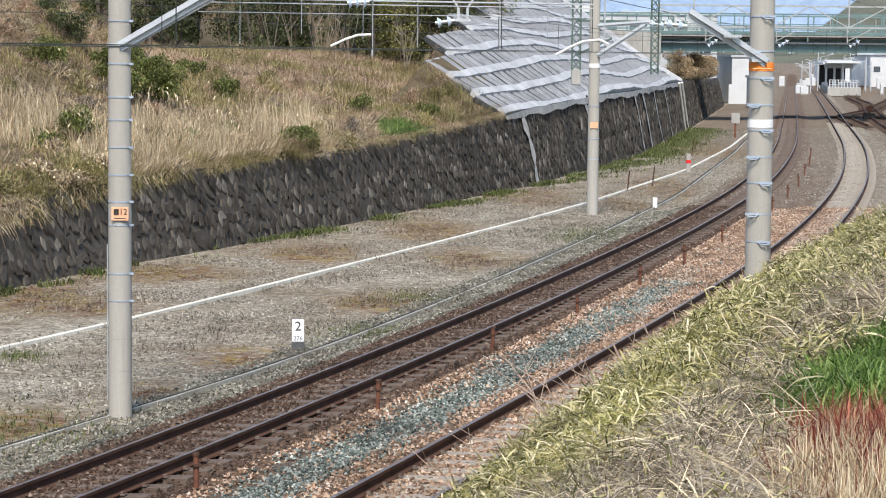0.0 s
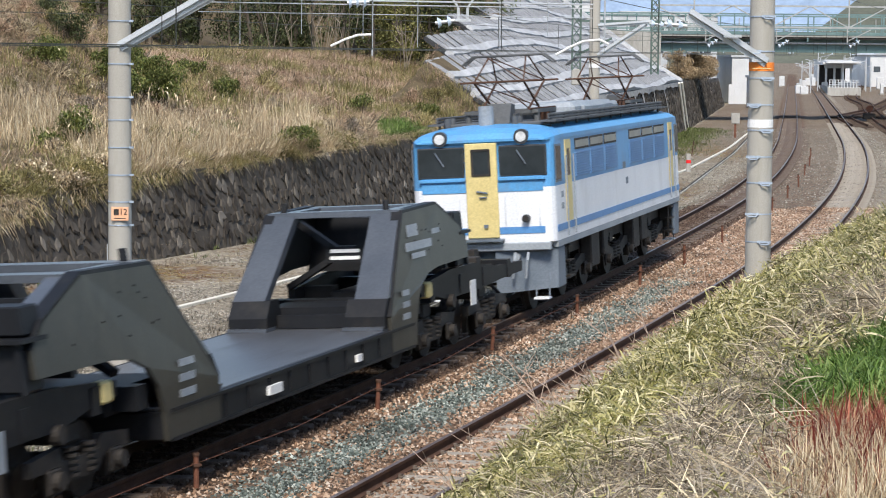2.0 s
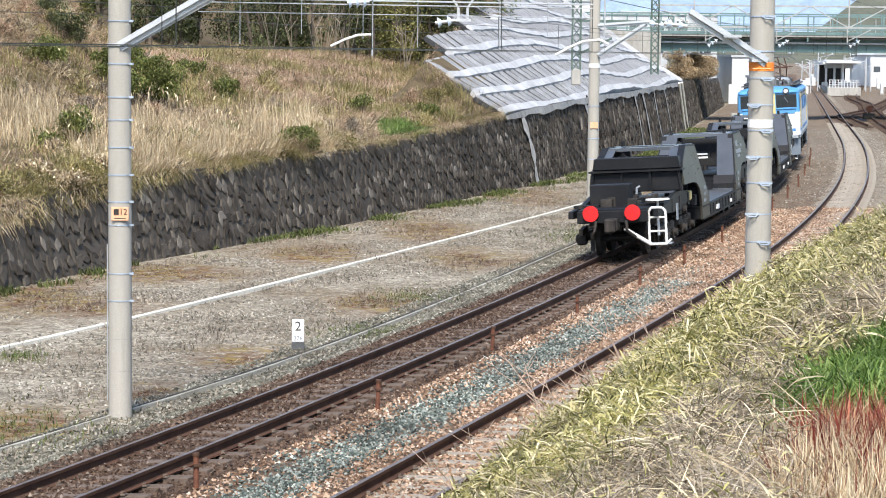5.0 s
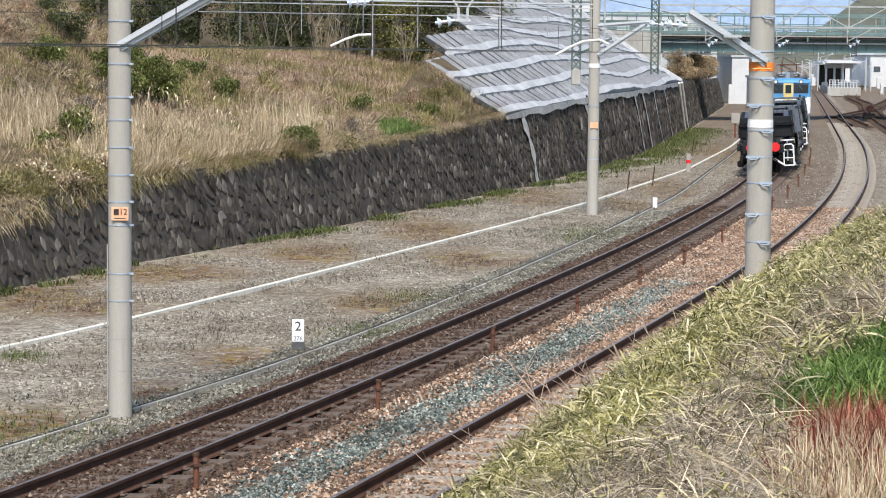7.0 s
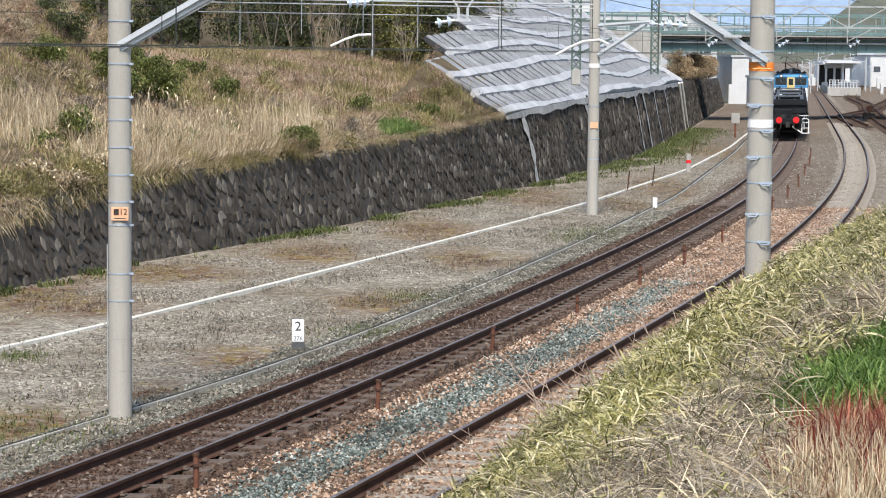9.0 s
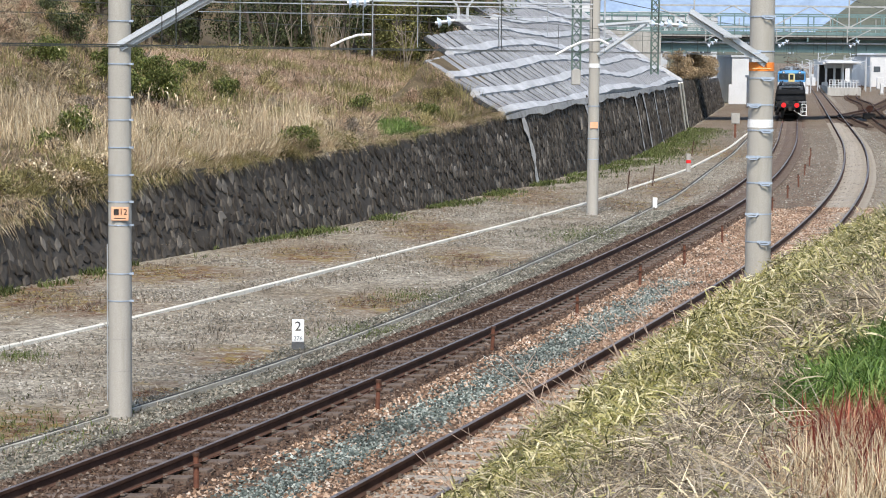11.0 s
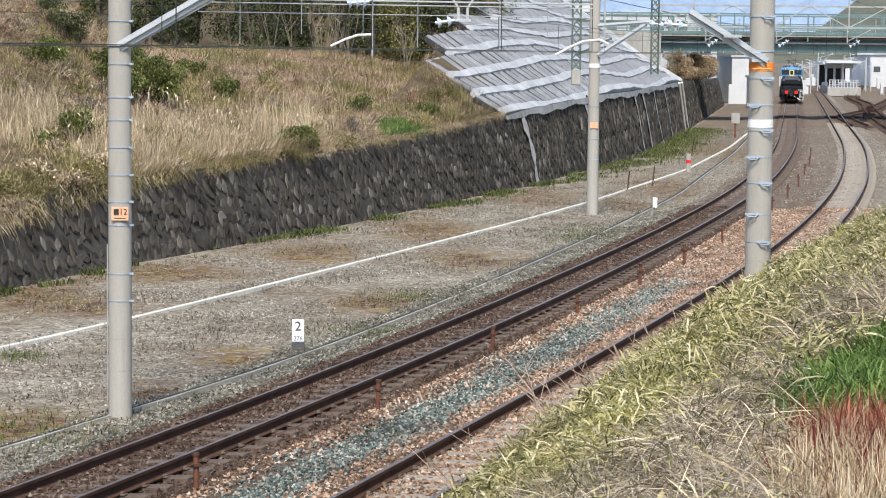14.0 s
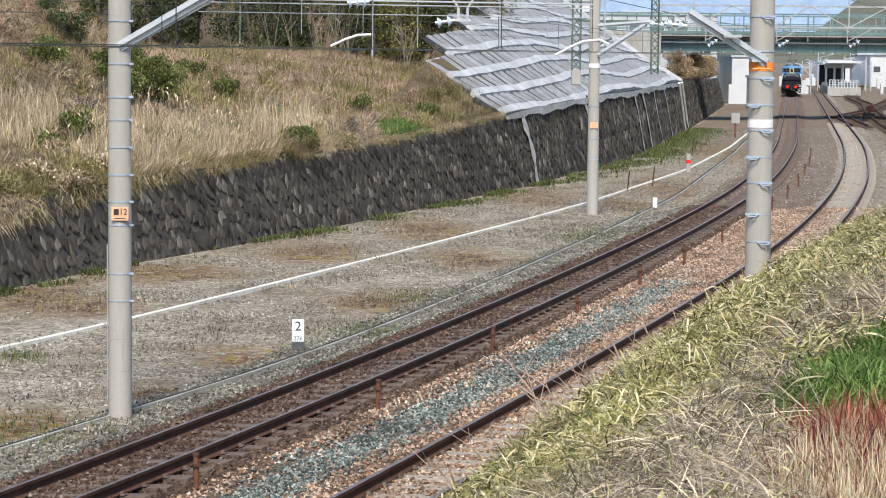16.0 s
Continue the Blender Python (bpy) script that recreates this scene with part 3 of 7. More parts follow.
ROOFGREY = worn("roof grey", (0.055, 0.06, 0.065), (0.12, 0.125, 0.13), 0.8, 20, 0.7)
COVER = worn("roof cover grey", (0.22, 0.25, 0.28), (0.32, 0.35, 0.38), 0.8, 20, 0.6)
UNDER = worn("grimy running gear", (0.014, 0.013, 0.0125), (0.038, 0.033, 0.029), 1.8, 30, 0.7, dirt=(0.065, 0.056, 0.047))
LOUVRE = worn("louvre blue", (0.10, 0.22, 0.42), (0.14, 0.28, 0.50), 2, 30, 0.5, bumps=0.05)
GLASS = glass_mat("dark cab glass")
LENS = worn("lamp lens", (0.45, 0.47, 0.48), (0.75, 0.77, 0.78), 8, 60, 0.1, 0, 0.6, bumps=0.0)
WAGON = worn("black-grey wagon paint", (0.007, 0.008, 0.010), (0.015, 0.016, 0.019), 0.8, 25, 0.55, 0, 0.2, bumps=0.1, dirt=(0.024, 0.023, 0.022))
# sky reflection on posts and top faces, put into a paler blue-grey
WAGON_SHEEN = worn("wagon steel with sky sheen", (0.05, 0.058, 0.072), (0.085, 0.095, 0.112), 0.8, 25, 0.32, 0, 0.5, bumps=0.1)
WAGON_OLIVE = worn("olive grey steel", (0.028, 0.028, 0.024), (0.048, 0.046, 0.039), 0.9, 25, 0.42, 0, 0.35, bumps=0.15, stretch=(1, 1, 0.5), dirt=(0.06, 0.057, 0.047))
DECK = worn("worn steel deck", (0.06, 0.064, 0.072), (0.115, 0.12, 0.13), 0.7, 25, 0.4, 0.2, 0.5, stretch=(0.3, 1.5, 1), dirt=(0.045, 0.042, 0.04))


def wheelset(parent, x, r, back=0.75, mat=None):
    ws = part("wheelset", rod((x, -0.62, r), (x, 0.62, r), 0.08, 10), UNDER, parent)
    for sg in (-1, 1):
        bm = rod((x, sg * 0.52, r), (x, sg * 0.64, r), r, 26)
        bm_rod(bm, (x, sg * 0.50, r), (x, sg * 0.53, r), r + 0.028, 26)
        bm_rod(bm, (x, sg * 0.63, r), (x, sg * 0.68, r), r * 0.42, 16)
        part("wheel", bm, UNDER, ws)
    return ws


def spring(bm, x, y, z0, z1, r):
    n = 5
    for i in range(n):
        z = z0 + (z1 - z0) * (i + 0.5) / n
        bm_rod(bm, (x, y, z - 0.018), (x, y, z + 0.018), r, 10)


def bogie(parent, xc, base, r, hw, top, name="bogie"):
    """Two axles, side frames with axle boxes, springs and brake rigging."""
    bg = part(name, box((xc - 0.22, -hw + 0.1, top - 0.28), (xc + 0.22, hw - 0.1, top - 0.04), 0.03), UNDER, parent)
    for sg in (-1, 1):
        y0 = sg * (hw - 0.06)
        e = base / 2 + 0.45
        pts = [(xc - e, r + 0.10), (xc - e, r + 0.26), (xc - base / 2 + 0.25, r + 0.32), (xc - 0.45, r + 0.16), (xc + 0.45, r + 0.16), (xc + base / 2 - 0.25, r + 0.32),
               (xc + e, r + 0.26), (xc + e, r + 0.10), (xc + base / 2 - 0.2, r + 0.10), (xc + 0.4, r - 0.08), (xc - 0.4, r - 0.08), (xc - base / 2 + 0.2, r + 0.10)]
        part("side_frame", prism(pts, y0 - 0.05, y0 + 0.05), UNDER, bg)
        for xa in (xc - base / 2, xc + base / 2):
            bm = box((xa - 0.15, y0 - 0.07, r - 0.15), (xa + 0.15, y0 + sg * 0.14 + 0.03, r + 0.14), 0.03)
            bm_rod(bm, (xa, y0 + sg * 0.05, r), (xa, y0 + sg * 0.20, r), 0.10, 12)
            part("axle_box", bm, UNDER, bg)
        bm = bmesh.new()
        for dx in (-0.22, 0.22):
            spring(bm, xc + dx, y0 + sg * 0.03, r - 0.05, r + 0.30, 0.085)
        pieces("spring", bm, UNDER, bg)
        bm = bmesh.new()
        for xa in (xc - base / 2, xc + base / 2):
            for d in (-1, 1):
                bm_box(bm, (xa + d * (r + 0.05) - 0.04, y0 - sg * 0.30 - 0.05, r - 0.28), (xa + d * (r + 0.05) + 0.04, y0 - sg * 0.30 + 0.05, r + 0.2))
        pieces("brake_block", bm, UNDER, bg)
    for xa in (xc - base / 2, xc + base / 2):
        wheelset(bg, xa, r)
    return bg


def coupler(parent, x, sgn, z=0.88):
    bm = box((min(x, x + sgn * 0.42), -0.07, z - 0.09), (max(x, x + sgn * 0.42), 0.07, z + 0.07), 0.02)
    bm_box(bm, (min(x + sgn * 0.34, x + sgn * 0.60), -0.14, z - 0.19), (max(x + sgn * 0.34, x + sgn * 0.60), 0.12, z + 0.15), 0.04)
    return part("coupler", bm, UNDER, parent, "grimy knuckle coupler")


def pantograph(parent, x, z):
    pg = part("pantograph", box((x - 0.9, -0.75, z - 0.02), (x + 0.9, -0.68, z + 0.05)), ROOFGREY, parent, "raised diamond pantograph in dark steel")
    bm = box((x - 0.9, 0.68, z - 0.02), (x + 0.9, 0.75, z + 0.05))
    for dx in (-0.85, 0.85):
        bm_box(bm, (x + dx - 0.04, -0.7, z - 0.02), (x + dx + 0.04, 0.7, z + 0.05))
    for dx in (-0.8, 0.8):
        for y in (-0.7, 0.7):
            bm_rod(bm, (x + dx, y, z - 0.3), (x + dx, y, z), 0.06, 8)
    part("base_frame", bm, ROOFGREY, pg)
    top, mid = 5.03, z + 0.62
    bm = bmesh.new()
    for y in (-0.48, 0.48):
        for d in (-1, 1):
            bm_rod(bm, (x - d * 0.55, y, z + 0.05), (x + d * 1.0, y * 1.05, mid), 0.024, 6)
            bm_rod(bm, (x + d * 1.0, y * 1.05, mid), (x + d * 0.14, y * 0.8, top - 0.06), 0.017, 6)
    for d in (-1, 1):
        bm_rod(bm, (x + d * 1.0, -0.8, mid), (x + d * 1.0, 0.8, mid), 0.02, 6)
        bm_rod(bm, (x + d * 1.0, -0.5, mid), (x + d * 0.14, 0.4, top - 0.06), 0.013, 5)
        bm_rod(bm, (x - d * 0.55, -0.48, z + 0.08), (x + d * 1.0, 0.5, mid), 0.013, 5)
    pieces("arm", bm, RUST, pg)
    bm = bmesh.new()
    for d in (-0.14, 0.14):
        bm_path(bm, [(x + d, -0.95, top - 0.2), (x + d, -0.72, top - 0.03), (x + d, 0.72, top - 0.03), (x + d, 0.95, top - 0.2)], 0.022, 6)
    part("collector_head", bm, ROOFGREY, pg)
    return pg


def sheet_side(name, y, x0, x1, z0, z1, mat, parent, label="", proud=0.012):
    sg = 1 if y > 0 else -1
    return part(name, box((x0, min(y, y + sg * proud), z0), (x1, max(y, y + sg * proud), z1)), mat, parent, label)


def build_loco():
    th = thing("electric_locomotive", "light blue and white electric locomotive with cream yellow doors", "locomotive")
    HW, E = 1.40, 7.8

    def shell(z0, z1, mat, name, label=""):
        """A band of the body, its ends rounded in plan and raked above the belt."""
        bm = bmesh.new()
        rings = []
        for z in np.linspace(z0, z1, 4):
            rake = 0.0 if z < 2.45 else (z - 2.45) * 0.10
            e = E - rake
            pl = []
            for sx, sy in ((1, -1), (1, 1), (-1, 1), (-1, -1)):
                ks = range(5) if (sx * sy < 0) else range(4, -1, -1)
                for k in ks:
                    a = k / 4 * math.pi / 2
                    c = 0.22
                    pl.append((sx * (e - c + c * math.sin(a)), sy * (HW - c + c * math.cos(a)), z))
            rings.append([bm.verts.new(p) for p in pl])
        n = len(rings[0])
        for r0, r1 in zip(rings, rings[1:]):
            for i in range(n):
                bm.faces.new((r0[i], r0[(i + 1) % n], r1[(i + 1) % n], r1[i]))
        bm.faces.new(rings[0][::-1])
        bm.faces.new(rings[-1])
        bmesh.ops.recalc_face_normals(bm, faces=bm.faces)
        return part(name, bm, mat, th, label)

    body = shell(1.40, 2.45, BODYWHITE, "lower_body", "off-white lower body panels")
    up = shell(2.45, 3.36, SKYBLUE, "upper_body", "light blue upper body panels")
    # stripe all round, proud of the body
    for sg in (-1, 1):
        sheet_side("stripe", sg * HW, -E + 0.2, E - 0.2, 1.57, 1.70, STRIPE, th, "blue waist stripe")
        part("stripe", box((sg * E - 0.004 if sg > 0 else -E - 0.012, -1.2, 1.57), (sg * E + 0.012 if sg > 0 else -E + 0.004, 1.2, 1.70)), STRIPE, th, "blue waist stripe")
        # blue belt under the windscreens
        x = sg * E
        part("belt", box((min(x, x + sg * 0.014), -1.19, 2.38), (max(x, x + sg * 0.014), 1.19, 2.56)), SKYBLUE, th, "light blue belt rail")
        for ya, yb in ((-1.24, -0.33), (0.33, 1.24)):
            part("ledge", box((min(x, x + sg * 0.06), ya, 2.60), (max(x, x + sg * 0.06), yb, 2.635)), SKYBLUE, th)
        part("floor_beam", box((x - 0.10 if sg > 0 else x - 0.05, -1.3, 1.24), (x + 0.05 if sg > 0 else x + 0.10, 1.3, 1.40), 0.02), COVER, th, "pale grey end beam")
    # roof: low arch with rounded ends
    bm = bmesh.new()
    prof = [(-1.415, 3.34), (-1.415, 3.42), (-1.30, 3.52), (-1.0, 3.60), (-0.5, 3.65), (0, 3.665), (0.5, 3.65), (1.0, 3.60), (1.30, 3.52), (1.415, 3.42), (1.415, 3.34)]
    secs = []
    for x, k in ((-7.80, 0.16), (-7.72, 0.50), (-7.5, 0.80), (-7.0, 1.0), (7.0, 1.0), (7.5, 0.80), (7.72, 0.50), (7.80, 0.16)):
        inset = 1.0 if abs(x) < 7.4 else (0.985 if abs(x) < 7.6 else (0.93 if abs(x) < 7.75 else 0.88))
        secs.append([bm.verts.new((x, y * inset, 3.34 + (z - 3.34) * k)) for y, z in prof])
    for a, b in zip(secs, secs[1:]):
        for i in range(len(prof)):
            bm.faces.new((a[i], a[(i + 1) % len(prof)], b[(i + 1) % len(prof)], b[i]))
    bm.faces.new(secs[0])
    bm.faces.new(secs[-1][::-1])
    bmesh.ops.recalc_face_normals(bm, faces=bm.faces)
    roof = part("roof", bm, SKYBLUE, th, "light blue rounded roof edge")
    part("roof_walk", box((-6.6, -1.02, 3.60), (6.6, 1.02, 3.68), 0.02), ROOFGREY, th, "dark grey roof deck")
    for sg in (-1, 1):
        bm = bmesh.new()
        for z in (3.74, 3.80):
            bm_rod(bm, (-6.7, sg * 1.12, z), (7.0, sg * 1.12, z), 0.028, 6)
        bm_box(bm, (-6.8, sg * 1.12 - 0.16, 3.66), (6.9, sg * 1.12 + 0.16, 3.70))
        for x in np.arange(-6.5, 7, 1.3):
            bm_rod(bm, (x, sg * 1.12, 3.56), (x, sg * 1.12, 3.80), 0.025, 6)
        part("roof_rail", bm, ROOFGREY, th, "dark walkway boards and conduit along the roof")
    part("equipment_cover", box((-2.1, -0.72, 3.66), (2.6, 0.72, 3.98), 0.10), COVER, th, "pale grey roof equipment cover")
    part("equipment_cover", box((-1.3, -0.80, 3.66), (0.9, -0.70, 3.90), 0.03), COVER, th)
    part("equipment_cover", box((3.0, -0.6, 3.66), (4.4, 0.6, 3.92), 0.08), COVER, th)
    for x in (-5.0, 5.6):
        pantograph(th, x, 3.86)
    for x, y, h in ((-7.0, 0.05, 0.36), (7.0, 0.05, 0.2)):
        part("roof_ventilator", rod((x, y, 3.6), (x, y, 3.66 + h), 0.15, 16), COVER, th, "round grey roof ventilator")
    bm = bmesh.new()
    for x in (-6.9, -6.5, 6.5):
        for y in (-0.5, 0.85):
            bm_rod(bm, (x, y, 3.6), (x, y, 3.8), 0.06, 10)
    for x0, x1 in ((-6.4, -6.0), (4.6, 5.0), (-4.0, -3.4)):
        bm_box(bm, (x0, -0.4, 3.66), (x1, 0.35, 3.84))
    pieces("roof_insulator", bm, ROOFGREY, th)
    for sg in (-1, 1):
        bm = prism([(sg * 6.15, 3.66), (sg * 6.2, 4.02), (sg * 6.5, 4.05), (sg * 6.75, 3.66)], -0.35, 0.1)
        bmesh.ops.recalc_face_normals(bm, faces=bm.faces)
        part("arrester_housing", bm, ROOFGREY, th, "dark sloping arrester housing on the roof")
        bm = bmesh.new()
        for k in range(4):
            bm_rod(bm, (sg * (3.9 + k * 0.5), -0.62, 3.68), (sg * (3.9 + k * 0.5), -0.62, 3.9), 0.055, 8)
        bm_rod(bm, (sg * 3.6, -0.62, 3.92), (sg * 6.1, -0.62, 3.92), 0.02, 6)
        pieces("bus_bar", bm, RUST, th)
    # ends
    for sg in (-1, 1):
        x = sg * E

        def face(name, y0, y1, z0, z1, mat, d0, d1, label="", bevel=0.0, rake=0.0):
            a, b = x + sg * d0, x + sg * d1
            return part(name, box((min(a, b), y0, z0), (max(a, b), y1, z1), bevel), mat, th, label)
        for y0, y1 in ((-1.27, -0.34), (0.34, 1.27)):
            fr = face("windscreen", y0, y1, 2.66, 3.26, LAMP_RIM, -0.10, -0.010, "cab windscreen in a dark rubber frame", 0.02)
            a, b = x + sg * -0.03, x + sg * -0.002
            part("pane", box((min(a, b), y0 + 0.03, 2.70), (max(a, b), y1 - 0.03, 3.23), 0.0), GLASS, fr, "dark glass")
            yw = (y0 + y1) / 2 - sg * 0.05
            part("wiper", rod((x + sg * 0.03, yw + 0.05, 3.17), (x + sg * 0.03, yw - 0.12, 2.9), 0.012, 5), GREY_STEEL, fr)
        door = face("end_door", -0.31, 0.31, 1.50, 3.32, YELLOW, -0.03, 0.05, "cream yellow gangway door", 0.015)
        a, b = x + sg * 0.045, x + sg * 0.056
        part("door_window", box((min(a, b), -0.15, 2.72), (max(a, b), 0.15, 3.18), 0.0), GLASS, door, "dark glass with rounded corners")
        bm = bmesh.new()
        for y0, y1, z0, z1 in ((-0.18, 0.18, 2.69, 2.73), (-0.18, 0.18, 3.17, 3.21), (-0.19, -0.15, 2.70, 3.20), (0.15, 0.19, 2.70, 3.20)):
            bm_box(bm, (x + sg * 0.055 - 0.012, y0, z0), (x + sg * 0.055 + 0.012, y1, z1))
        part("window_rubber", bm, UNDER, door)
        bm = rod((x + sg * 0.08, -0.12, 2.36), (x + sg * 0.08, 0.10, 2.40), 0.018, 6)
        bm_rod(bm, (x + sg * 0.08, -0.1, 2.28), (x + sg * 0.08, 0.05, 2.28), 0.015, 6)
        bm_box(bm, (x + sg * 0.06 - 0.03, -0.1, 1.70), (x + sg * 0.06 + 0.03, -0.02, 1.76))
        pieces("door_handle", bm, GREY_STEEL, door)
        part("door_step", box((x - 0.02 if sg > 0 else x - 0.20, -0.4, 1.44), (x + 0.20 if sg > 0 else x + 0.02, 0.4, 1.48)), GREY_STEEL, th)
        for y in (-0.80, 0.80):
            lamp_unit(th, x - sg * 0.14, y, 3.42, 0.145, LENS)
            lamp_unit(th, x - sg * 0.04, y * 1.06, 1.86, 0.075, UNDER, "tail_lamp")
        bm = bmesh.new()
        for y in (-1.12, 1.12):
            bm_rod(bm, (x + sg * 0.05, y, 1.75), (x + sg * 0.05, y, 2.1), 0.013, 6)
            bm_rod(bm, (x + sg * 0.05, y * 0.4, 1.80), (x + sg * 0.05, y * 0.4, 2.3), 0.013, 6)
        pieces("grab_rail", bm, BODYWHITE, th)
        # pilot under the end
        bm = prism([(-1.36, 0.50), (-0.2, 0.42), (-0.2, 1.26), (-1.38, 1.26)], 0, 0.1)
        for v in bm.verts:
            a0, b0 = v.co.x, v.co.y
            v.co.x, v.co.y = x + sg * (b0 - 0.35 + 0.30 * (1.38 - abs(a0)) / 1.38), a0
        part("pilot", bm, GREY_STEEL, th, "grey pilot plate under the cab")
        bm = prism([(1.36, 0.50), (0.2, 0.42), (0.2, 1.26), (1.38, 1.26)], 0, 0.1)
        for v in bm.verts:
            a0, b0 = v.co.x, v.co.y
            v.co.x, v.co.y = x + sg * (b0 - 0.35 + 0.30 * (1.38 - abs(a0)) / 1.38), a0
        bmesh.ops.recalc_face_normals(bm, faces=bm.faces)
        part("pilot", bm, GREY_STEEL, th, "grey pilot plate under the cab")
        part("pilot", box((x - sg * 0.30 - 0.05, -0.25, 0.62), (x - sg * 0.30 + 0.05, 0.25, 1.26)), GREY_STEEL, th)
        for sy in (-1, 1):
            part("pilot_side", box((min(x - sg * 0.95, x - sg * 0.30), min(sy * 1.28, sy * 1.37), 0.48), (max(x - sg * 0.95, x - sg * 0.30), max(sy * 1.28, sy * 1.37), 1.27), 0.03), GREY_STEEL, th)
        part("step_plate", box((x - sg * 0.1 - 0.12, -1.22, 0.30), (x - sg * 0.1 + 0.12, -0.92, 0.34)), BODYWHITE, th, "white shunter's step")
        part("step_plate", box((x - sg * 0.1 - 0.12, 0.92, 0.30), (x - sg * 0.1 + 0.12, 1.22, 0.34)), BODYWHITE, th, "white shunter's step")
        bm = bmesh.new()
        for y in (-1.20, -0.94, 0.94, 1.20):
            bm_rod(bm, (x - sg * 0.12, y, 0.32), (x - sg * 0.22, y, 0.8), 0.015, 6)
        pieces("step_hanger", bm, GREY_STEEL, th)
        bm = bmesh.new()
        for y in (-0.85, -0.6, 0.5, 0.75):
            bm_path(bm, [(x + sg * 0.02, y, 1.2), (x + sg * 0.14, y, 1.05), (x + sg * 0.10, y + 0.05, 0.72)], 0.028, 6)
        bm_rod(bm, (x - sg * 0.3, -0.62, 1.12), (x + sg * 0.05, -0.62, 1.12), 0.07, 10)
        bm_rod(bm, (x - sg * 0.3, 0.55, 1.12), (x + sg * 0.05, 0.55, 1.12), 0.07, 10)
        pieces("air_hose", bm, COVER, th, "grey brake hoses and cocks")
        coupler(th, x - sg * 0.15, sg)
    # sides
    for sg in (-1, 1):
        y = sg * HW

        def pane(x0, x1, z0, z1, frame_mat, name="side_window", mat=GLASS, label="side window"):
            fr = sheet_side(name, y, x0 - 0.04, x1 + 0.04, z0 - 0.04, z1 + 0.04, frame_mat, th, label, 0.014)
            sheet_side("pane", y + sg * 0.014, x0, x1, z0, z1, mat, fr, "dark glass", 0.004)
        for xs in (1, -1):
            def q(a, b):
                return (min(xs * a, xs * b), max(xs * a, xs * b))
            x0, x1 = q(7.58, 7.12)
            pane(x0, x1, 2.56, 3.20, GREY_STEEL, "cab_window", label="cab side window")
            x0, x1 = q(6.68, 6.14)
            d = sheet_side("cab_door", y, x0, x1, 1.72, 3.30, YELLOW, th, "cream yellow cab door", 0.02)
            sheet_side("door_window", y + sg * 0.02, x0 + 0.14, x1 - 0.14, 2.60, 3.12, GLASS, d, "dark glass", 0.004)
            bm = bmesh.new()
            for xh in (x0 - 0.09, x1 + 0.09):
                bm_rod(bm, (xh, y + sg * 0.05, 1.45), (xh, y + sg * 0.05, 3.0), 0.016, 6)
            pieces("handrail", bm, COVER, d)
            bm = bmesh.new()
            for z in (0.62, 0.92, 1.2):
                bm_box(bm, (x0 + 0.08, min(y, y - sg * 0.18), z), (x1 - 0.08, max(y, y - sg * 0.18), z + 0.03))
            for xh in (x0 + 0.1, x1 - 0.1):
                bm_box(bm, (xh - 0.015, y - sg * 0.1 - 0.015, 0.6), (xh + 0.015, y - sg * 0.1 + 0.015, 1.4))
            pieces("cab_step", bm, UNDER, th, "dark steel cab steps")
        pale = worn("dull pane", (0.17, 0.18, 0.175), (0.28, 0.285, 0.265), 3, 30, 0.3, 0, 0.4, bumps=0.0)
        for a, b in ((-5.72, -0.98), (0.50, 5.55)):
            n = 3
            w = (b - a) / n
            for i in range(n):
                x0 = a + i * w + 0.06
                x1 = a + (i + 1) * w - 0.06
                pane(x0 + 0.05, x1 - 0.05, 3.11, 3.25, UNDER, "vent_window", pale, "narrow clerestory window")
                lv = sheet_side("louvre", y, x0, x1, 2.52, 3.04, LOUVRE, th, "blue ventilation louvre", 0.006)
                bm = bmesh.new()
                for k in range(10):
                    z = 2.545 + k * 0.05
                    bm_box(bm, (x0 + 0.02, min(y + sg * 0.006, y + sg * 0.03), z), (x1 - 0.02, max(y + sg * 0.006, y + sg * 0.03), z + 0.026))
                pieces("slat", bm, LOUVRE, lv)
        sheet_side("maker_plate", y, -0.32, 0.02, 2.46, 2.60, GREY_STEEL, th, "small grey plate", 0.008)
        sheet_side("lettering_bar", y, 0.0, 0.28, 2.10, 2.25, GREY_STEEL, th, "faint grey lettering block", 0.005)
        for i, z in enumerate((2.20, 1.98)):
            sheet_side("lettering_bar", y, -7.15, -6.92, z, z + 0.12, COVER, th, "faint grey lettering block", 0.005)
        # sill and underframe boxes
        part("sill", box((-7.6, min(y, y - sg * 0.1), 1.28), (7.6, max(y, y - sg * 0.1) - (0.004 if sg > 0 else -0.004), 1.398)), COVER, th)
        bm = bmesh.new()
        for x0, x1, z0 in ((-3.6, -2.7, 0.55), (-2.2, -1.7, 0.7), (1.5, 2.3, 0.55), (2.6, 3.4, 0.65), (-7.0, -6.6, 0.7), (6.6, 7.0, 0.7)):
            bm_box(bm, (x0, min(y * 0.72, y * 0.9), z0), (x1, max(y * 0.72, y * 0.9), 1.28), 0.03)
        pieces("underframe_box", bm, UNDER, th)
    part("underframe", box((-7.3, -1.0, 0.95), (7.3, 1.0, 1.40)), UNDER, th, "dark grimy underframe")
    for xc in (-5.15, 0, 5.15):
        bogie(th, xc, 2.8, 0.56, 1.12, 1.1)
    return th


